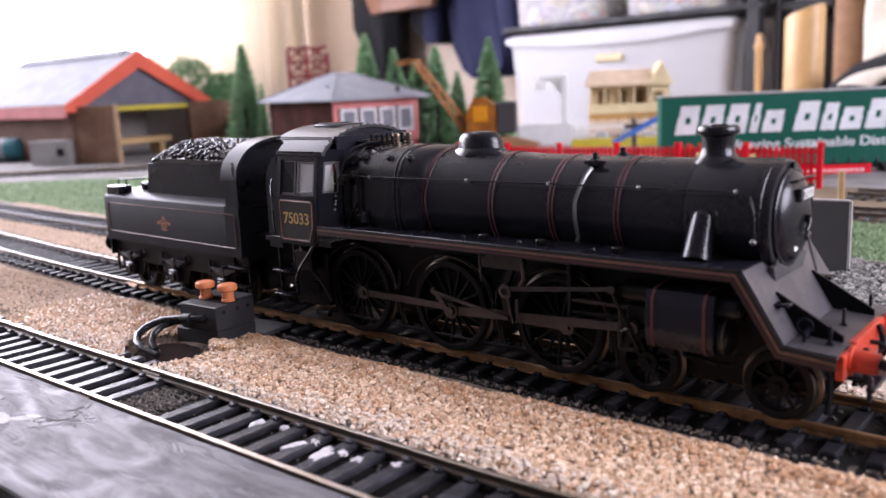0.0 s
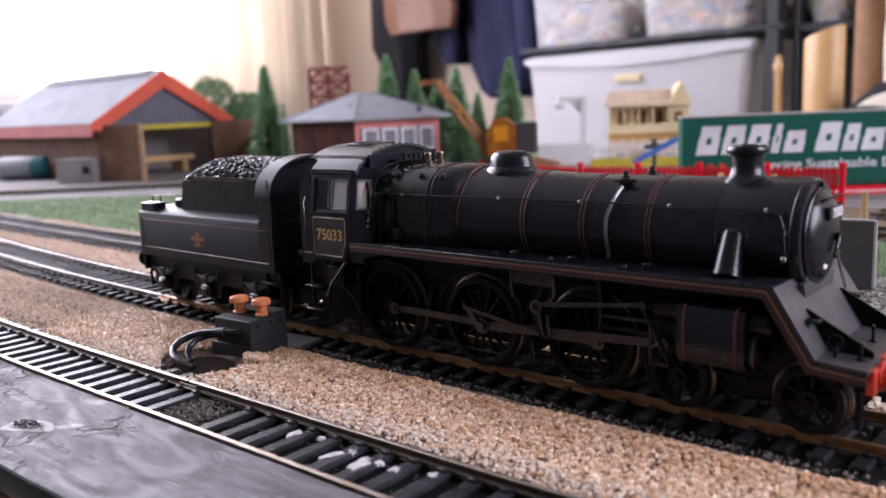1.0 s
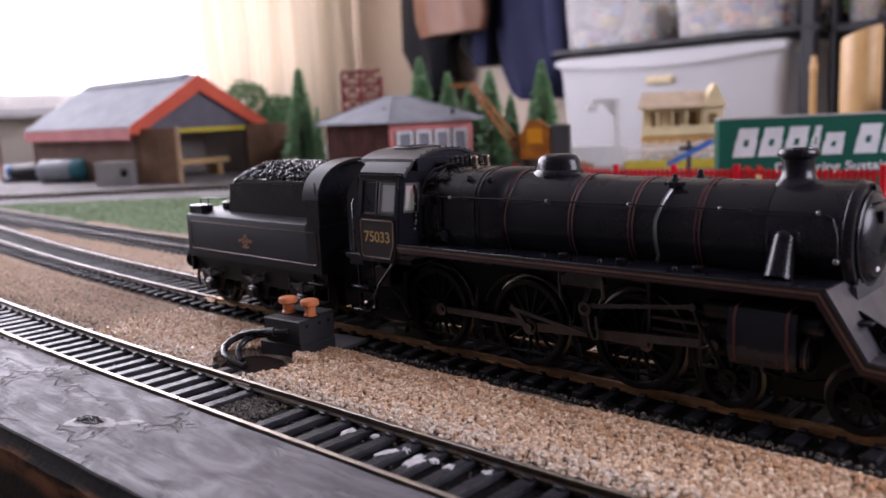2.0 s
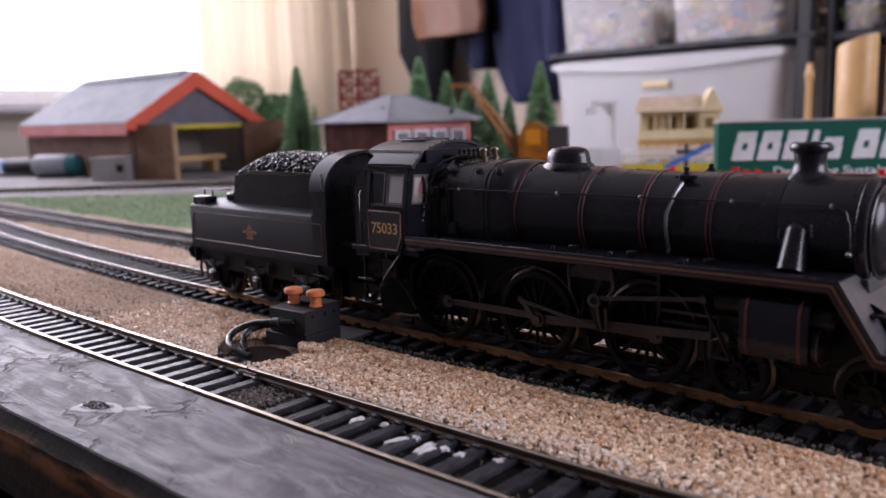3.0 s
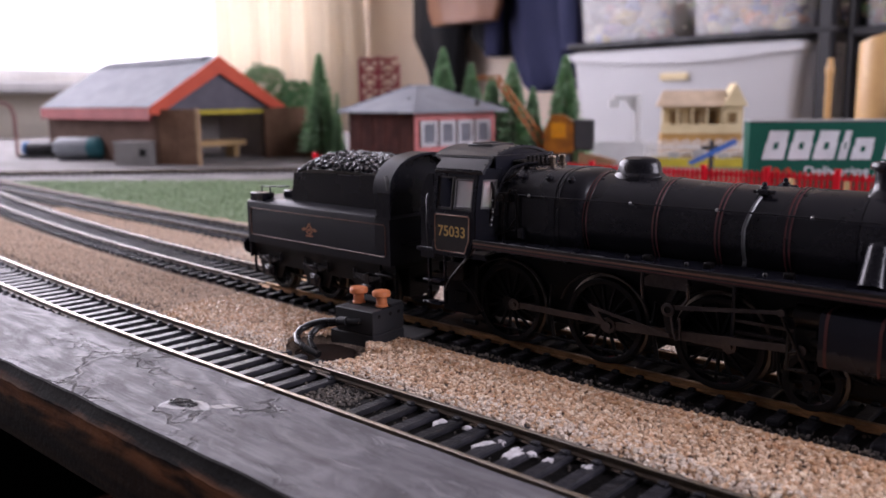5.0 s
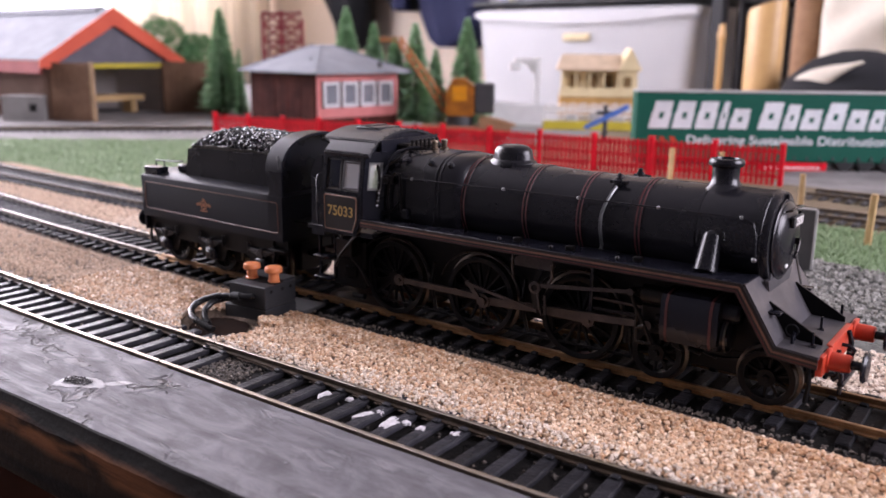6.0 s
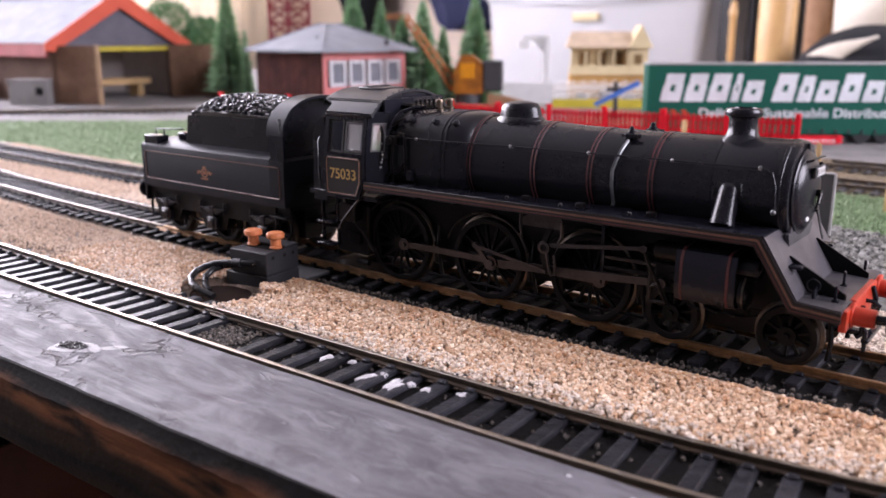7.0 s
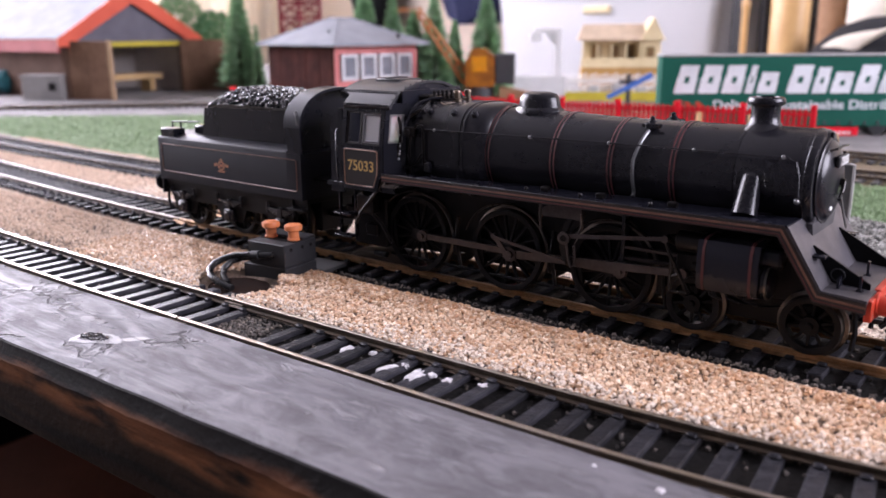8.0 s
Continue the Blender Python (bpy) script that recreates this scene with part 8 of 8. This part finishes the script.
for p0, p1 in (((-OV, -OV), (SW / 2 - 6, SD / 2 - 4)), ((SW + OV, -OV), (SW / 2 + 6, SD / 2 - 4)), ((-OV, SD + OV), (SW / 2 - 6, SD / 2 + 4))):
    tube(b, [(p0[0], p0[1], SE + 1.5), (p1[0], p1[1], 74.2)], 0.7)
part("ridge_tile", b, M_SLATE, sb)
b = bmesh.new()
cyl(b, (12, 20, 56), (12, 20, 64), 1.4, 1.2, 12)
part("roof_vent", b, M_SLATE, sb)

# ---- breakdown crane ----
cr = thing("rail_crane", "orange and rust-brown model rail crane with a lattice jib", "crane", at=(-245, 385, -3.2), rz=32.5)
b = bmesh.new()
box(b, -34, 40, -12, 12, 7, 12, 0.5)
part("wagon", b, M_PLANK, cr)
b = bmesh.new()
prism(b, [(14, 12), (44, 12), (44, 13), (30, 17), (14, 20)], -10, 10)
part("match_ramp", b, M_PLANK, cr)
for x in (-24, -8, 14, 30):
    for y in (-9, 9):
        b = bmesh.new()
        lathe(b, [(1, -1.2), (6, -1.2), (6, 1.2), (1, 1.2)], (x, y, 6.2), (0, 1, 0), 20)
        part("wheel", b, M_DGREY, cr)
b = bmesh.new()
prism(b, [(-13, 20), (10, 20), (10, 44), (2, 50), (-7, 50), (-13, 38)], -10, 10)
cab = part("cab", b, M_CRANE, cr)
b = bmesh.new()
box(b, -8, 4, -10.6, -10.004, 32, 44, 0.3)
part("cab_window", b, M_AMBER, cab)
b = bmesh.new()
cyl(b, (-2, 0, 12), (-2, 0, 20), 11, 11, 24)
part("turntable", b, M_DGREY, cr)
b = bmesh.new()
box(b, 10.004, 26, -9, 9, 22, 46, 1.2)
part("counterweight", b, M_DGREY, cr)
b = bmesh.new()
J0, J1, J2 = (-12, 24), (-52, 80), (-68, 80)
for y in (-4, 4):
    for o in (-2.6, 2.6):
        tube(b, [(J0[0] + o, y, J0[1] + o), (J1[0] + o * 0.5, y * 0.6, J1[1] + o * 0.5), (J2[0], y * 0.4, J2[1] + o * 0.4)], 0.8)
n_ = 11
for k in range(n_):
    u0, u1 = k / n_, (k + 1) / n_
    for y in (-4, 4):
        o = 2.4 if k % 2 else -2.4
        tube(b, [(J0[0] + (J1[0] - J0[0]) * u0 + o, y, J0[1] + (J1[1] - J0[1]) * u0 + o), (J0[0] + (J1[0] - J0[0]) * u1 - o, y * 0.9, J0[1] + (J1[1] - J0[1]) * u1 - o)], 0.6)
    u = (u0 + u1) / 2
    tube(b, [(J0[0] + (J1[0] - J0[0]) * u, -4, J0[1] + (J1[1] - J0[1]) * u), (J0[0] + (J1[0] - J0[0]) * u, 4, J0[1] + (J1[1] - J0[1]) * u)], 0.6)
part("jib", b, M_CRANED, cr)
b = bmesh.new()
tube(b, [(-68, 0, 79), (-68, 0, 62)], 0.35)
box(b, -69.6, -66.4, -1, 1, 58, 62, 0.4)
part("hook", b, M_DGREY, cr)

# ---- platform, lamp, station ----
pf = thing("platform", "pale model platform with white fencing and a yellow edge", "platform", at=(-270, 506, -3.2), rz=32.5)
b = bmesh.new()
box(b, -10, 175, -14, 40, 0, 4, 0.3)
part("deck", b, mat("pale_platform", (0.55, 0.55, 0.50), 0.8, scale=40, bump=0.2), pf)
b = bmesh.new()
box(b, 38, 175, -14.6, -14.004, 0, 8, 0.2)
part("edge", b, M_YELLOW, pf, "yellow platform edge")
b = bmesh.new()
box(b, -10, 38, -12, -11, 4, 23, 0.2)
screen = part("screen_wall", b, M_WHITE, pf)
pieces("screen_board", [(-9 + k * 4, -7 + k * 4, -12.6, -12.004, 5, 21.5) for k in range(12)], M_WHITE, screen, 0.1)
pieces("picket", [(40 + k * 3.3, 41.6 + k * 3.3, 6, 6.996, 4, 22 + (k % 3)) for k in range(40)], M_WHITE, pf, 0.1)
b = bmesh.new()
box(b, 40, 172, 7.004, 8, 9, 11, 0.1)
box(b, 40, 172, 7.004, 8, 16, 18, 0.1)
part("fence_rail", b, M_WHITE, pf)
pieces("bench", [(60 + k * 22, 70 + k * 22, -4, 2, 4, 4 + h) for k, h in enumerate((9, 11, 8, 10))], M_EDGE, pf, 0.6)
lamp = thing("yard_lamp", "white model yard lamp post with a long arm", "lamp post", at=(-241, 518, -3.2), rz=32.5)
b = bmesh.new()
box(b, -3, 3, -3, 3, 4, 66, 0.5)
box(b, -5, 5, -5, 5, 0, 5, 0.4)
part("post", b, M_WHITE, lamp)
b = bmesh.new()
box(b, -23, -3.004, -2, 2, 61, 66, 0.5)
box(b, -27, -17, -3.4, 3.4, 54, 61, 0.8)
prism(b, [(-3.1, 50), (-3.1, 61), (-13, 61)], -1, 1)
part("arm", b, M_WHITE, lamp)
st = thing("station_building", "cream model station building with balcony and ochre base", "station", at=(-241, 572, 0.8), rz=32.5)
b = bmesh.new()
box(b, 0, 78, 6, 50, 0, 24, 0.4)
part("base", b, M_STATB, st)
b = bmesh.new()
box(b, 2, 76, 18, 50, 24, 52, 0.3)
box(b, 60, 78, 4, 18, 24, 52, 0.3)
part("wall", b, M_STAT, st)
b = bmesh.new()
box(b, 0, 60, 4, 6, 24, 33, 0.2)
for k in range(5):
    box(b, 1 + k * 14, 3 + k * 14, 4, 6, 33, 50, 0.2)
part("balcony", b, M_STAT, st)
b = bmesh.new()
for x in (10, 28, 44):
    box(b, x, x + 10, 17.2, 17.996, 28, 46, 0.2)
box(b, 64, 72, 3.2, 3.996, 34, 44, 0.2)
part("window", b, mat("amber_dark_window", (0.22, 0.13, 0.05), 0.4, scale=60), st)
b = bmesh.new()
loft(b, [[(-4, 0, 50), (62, 0, 50), (62, 54, 50), (-4, 54, 50)], [(-4, 0, 51.5), (62, 0, 51.5), (62, 54, 51.5), (-4, 54, 51.5)], [(2, 24, 66), (62, 24, 66), (62, 30, 66), (2, 30, 66)]])
part("roof", b, M_STATR, st)
b = bmesh.new()
prism(b, [(58, 50), (82, 50), (70, 72)], 0, 54)
part("cross_gable", b, M_STAT, st)
sg = thing("semaphore_signal", "blue signal arm on a dark post", "signal", at=(-151, 465, -3.2), rz=32.5)
b = bmesh.new()
cyl(b, (0, 0, 0), (0, 0, 30), 2.2, 1.9, 14)
cyl(b, (0, 0, 0), (0, 0, 2), 4, 4, 14)
part("post", b, M_DGREY, sg)
b = bmesh.new()
prism(b, [(-19, 12.5), (-16, 9.5), (20, 27.5), (18, 31.5)], -3.4, -2.3)
part("arm", b, M_BLUE, sg)
b = bmesh.new()
box(b, -8, 8, -2, 2, 22, 25.5, 0.5)
part("bracket", b, M_DGREY, sg)


# ---- trees and bushes ----
def conifer(x, y, h, r, seed):
    """A bottle-brush fir: trunk, whorls of drooping fibre tufts thinning to the tip."""
    t = thing("fir_tree", "dark green bottle-brush model fir tree", "tree", "fir trees", at=(x, y, -3.4))
    b = bmesh.new()
    cyl(b, (0, 0, 0), (0, 0, h * 0.97), h * 0.018, 0.3, 8)
    part("trunk", b, M_BARK, t)
    rng = np.random.default_rng(seed)
    n = int(26 * h)
    u = rng.random(n) ** 0.85
    z = h * (0.10 + 0.9 * (1 - u) ** 1.0)
    z = h * (0.08 + 0.92 * rng.random(n))
    k = 1 - (z / h - 0.08) / 0.92
    rad = r * (0.10 + 0.9 * k ** 0.9) * (0.72 + 0.38 * rng.random(n)) * (1 + 0.10 * np.sin(z * 0.9))
    a = rng.random(n) * 6.283
    root = np.column_stack([np.cos(a) * rad * 0.15, np.sin(a) * rad * 0.15, z])
    tip = np.column_stack([np.cos(a) * rad, np.sin(a) * rad, z + h * 0.035 * (rng.random(n) - 0.35)])
    wd = 0.9 + 1.0 * rng.random(n)
    side = np.column_stack([-np.sin(a) * wd, np.cos(a) * wd, rng.normal(0, 0.5, n)])
    mid = root * 0.35 + tip * 0.65 + np.column_stack([np.zeros((n, 2)), rng.normal(0.5, 0.6, n)])
    v = np.stack([root, mid - side, tip, mid + side], 1).reshape(-1, 3)
    f = np.arange(4 * n).reshape(-1, 4)
    raw("crown", v, f, M_NEEDLE, t)


for i, (x, y, h, r) in enumerate(((-513, 371, 104, 23), (-368, 387, 105, 23), (-347, 400, 92, 21), (-336, 417, 80, 22), (-317, 422, 93, 22), (-305, 437, 71, 15), (-279, 449, 98, 23), (-490, 372, 66, 8))):
    conifer(x, y, h, r, 50 + i)


def bush(x, y, h, r, seed):
    t = thing("bush", "rounded dark green model bush", "bush", "bushes", at=(x, y, -3.4))
    b = bmesh.new()
    cyl(b, (0, 0, 0), (0, 0, h * 0.6), 2.2, 1.2, 8)
    part("stem", b, M_BARK, t)
    rng = np.random.default_rng(seed)
    n = 6000
    d = rng.normal(size=(n, 3))
    d /= np.linalg.norm(d, axis=1, keepdims=True)
    lump = 1 + 0.06 * np.sin(d[:, 0] * 7 + seed) * np.cos(d[:, 1] * 6) + 0.05 * rng.random(n)
    c = d * np.array([r, r, h * 0.5]) * (lump * (0.84 + 0.16 * rng.random(n)))[:, None] + np.array([0, 0, h * 0.52])
    q = rng.normal(size=(n, 3))
    e1 = np.cross(d, q)
    e1 /= np.linalg.norm(e1, axis=1, keepdims=True)
    e2 = np.cross(d + 0.6 * q, e1)
    e2 /= np.linalg.norm(e2, axis=1, keepdims=True)
    s = (0.8 + 0.9 * rng.random(n))[:, None]
    v = np.stack([c - e1 * s, c + e2 * s, c + e1 * s, c - e2 * s], 1).reshape(-1, 3)
    raw("crown", v, np.arange(4 * n).reshape(-1, 4), M_BUSH, t)


bush(-640, 402, 98, 30, 3)
bush(-602, 418, 80, 24, 4)
bush(-545, 398, 40, 17, 6)

# ---- dark red lattice tower ----
g = thing("lattice_girder", "dark red lattice girder model with pale gaps", "girder", at=(-571, 488, -3.2), rz=39)
b = bmesh.new()
for x in (0, 20, 42):
    box(b, x - 1.6, x + 1.6, -2, 2, 0, 108 - abs(x - 10) * 0.25, 0.3)
for z in (40, 60, 76, 92, 106):
    box(b, 0, 42, -1.4, 1.4, z - 1.6, z + 1.0, 0.3)
for z in (42, 62, 78, 94):
    for x0, x1 in ((1, 20), (20, 41)):
        tube(b, [(x0, 0, z), (x1, 0, z + 14)], 1.4)
        tube(b, [(x1, 0, z), (x0, 0, z + 14)], 1.4)
part("lattice", b, M_GIRDER, g)

# ---- yard clutter by the shed ----
def stand(ob, x, y, rz):
    m = zone_at(x, y, rz, -4)
    m.translation *= MM
    ob.matrix_basis = m


tk = thing("tank_wagon", "teal and grey model tank lying in the yard", "tank", at=(-699, 218, -4), rz=39)
b = bmesh.new()
lathe(b, [(0.1, -23), (7, -22.4), (10.5, -20), (11, -18), (11, 18), (10.5, 20), (7, 22.4), (0.1, 23)], (0, 0, 13), (1, 0, 0), 28)
tank = part("barrel", b, mat("grey_tank_paint", (0.30, 0.33, 0.35), 0.5, col2=(0.2, 0.22, 0.24), scale=60), tk)
b = bmesh.new()
lathe(b, [(11.2, 10), (11.2, 18), (10.7, 20.2), (7.1, 22.7), (0.1, 23.3)], (0, 0, 13), (1, 0, 0), 28)
part("end_cap", b, M_TEAL, tank)
b = bmesh.new()
box(b, -18, 18, -7, 7, 0, 4, 0.5)
part("cradle", b, M_DGREY, tk)
STATE["mode"] = "plain"
b = bmesh.new()
box(b, -16, 16, -9, 9, 0, 21, 0.4)
box(b, -17, 17, -10, 10, 21, 23, 0.4)
o = tagged(part("breeze_block_hut", b, mat("rough_grey_block", (0.30, 0.285, 0.27), 0.9, col2=(0.19, 0.18, 0.17), scale=60, bump=0.5)), "small rough grey block hut beside the shed", "hut")
stand(o, -609, 226, 39)
b = bmesh.new()
box(b, 6, 12, -9.4, -9.004, 9, 16, 0.2)
o2 = part("hut_window", b, M_BOARD, o)
b = bmesh.new()
box(b, -22, 13, -8, 8, 0, 5, 0.8)
lathe(b, [(0.1, -17), (5.6, -16.6), (6.2, -15), (6.2, 15), (5.6, 16.6), (0.1, 17)], (-2, 0, 11.2), (1, 0, 0), 20)
o = tagged(part("scrap_truck", b, M_DGREY), "dark grey model tank truck with a blue end ring", "truck")
stand(o, -752, 208, 39)
b = bmesh.new()
lathe(b, [(4.6, -1.5), (7.0, -1.2), (7.0, 1.6), (4.6, 2.0)], (-18, 0, 11.4), (1, 0, 0), 20)
part("end_ring", b, mat("bright_blue_ring", (0.10, 0.28, 0.62), 0.45, scale=80), o)
b = bmesh.new()
for x in (-13, 13):
    tube(b, [(x, 0, 0), (x, 0, 46), (x * 0.8, 0, 54), (x * 0.4, 0, 58)], 1.6, 8)
tube(b, [(-6, 0, 58), (0, 0, 59), (6, 0, 58)], 1.4, 8)
o = tagged(part("loading_gauge", b, mat("faded_red_hoop", (0.34, 0.17, 0.15), 0.7, scale=80)), "faded red hoop of a loading gauge in the yard", "frame")
stand(o, -800, 186, 39)
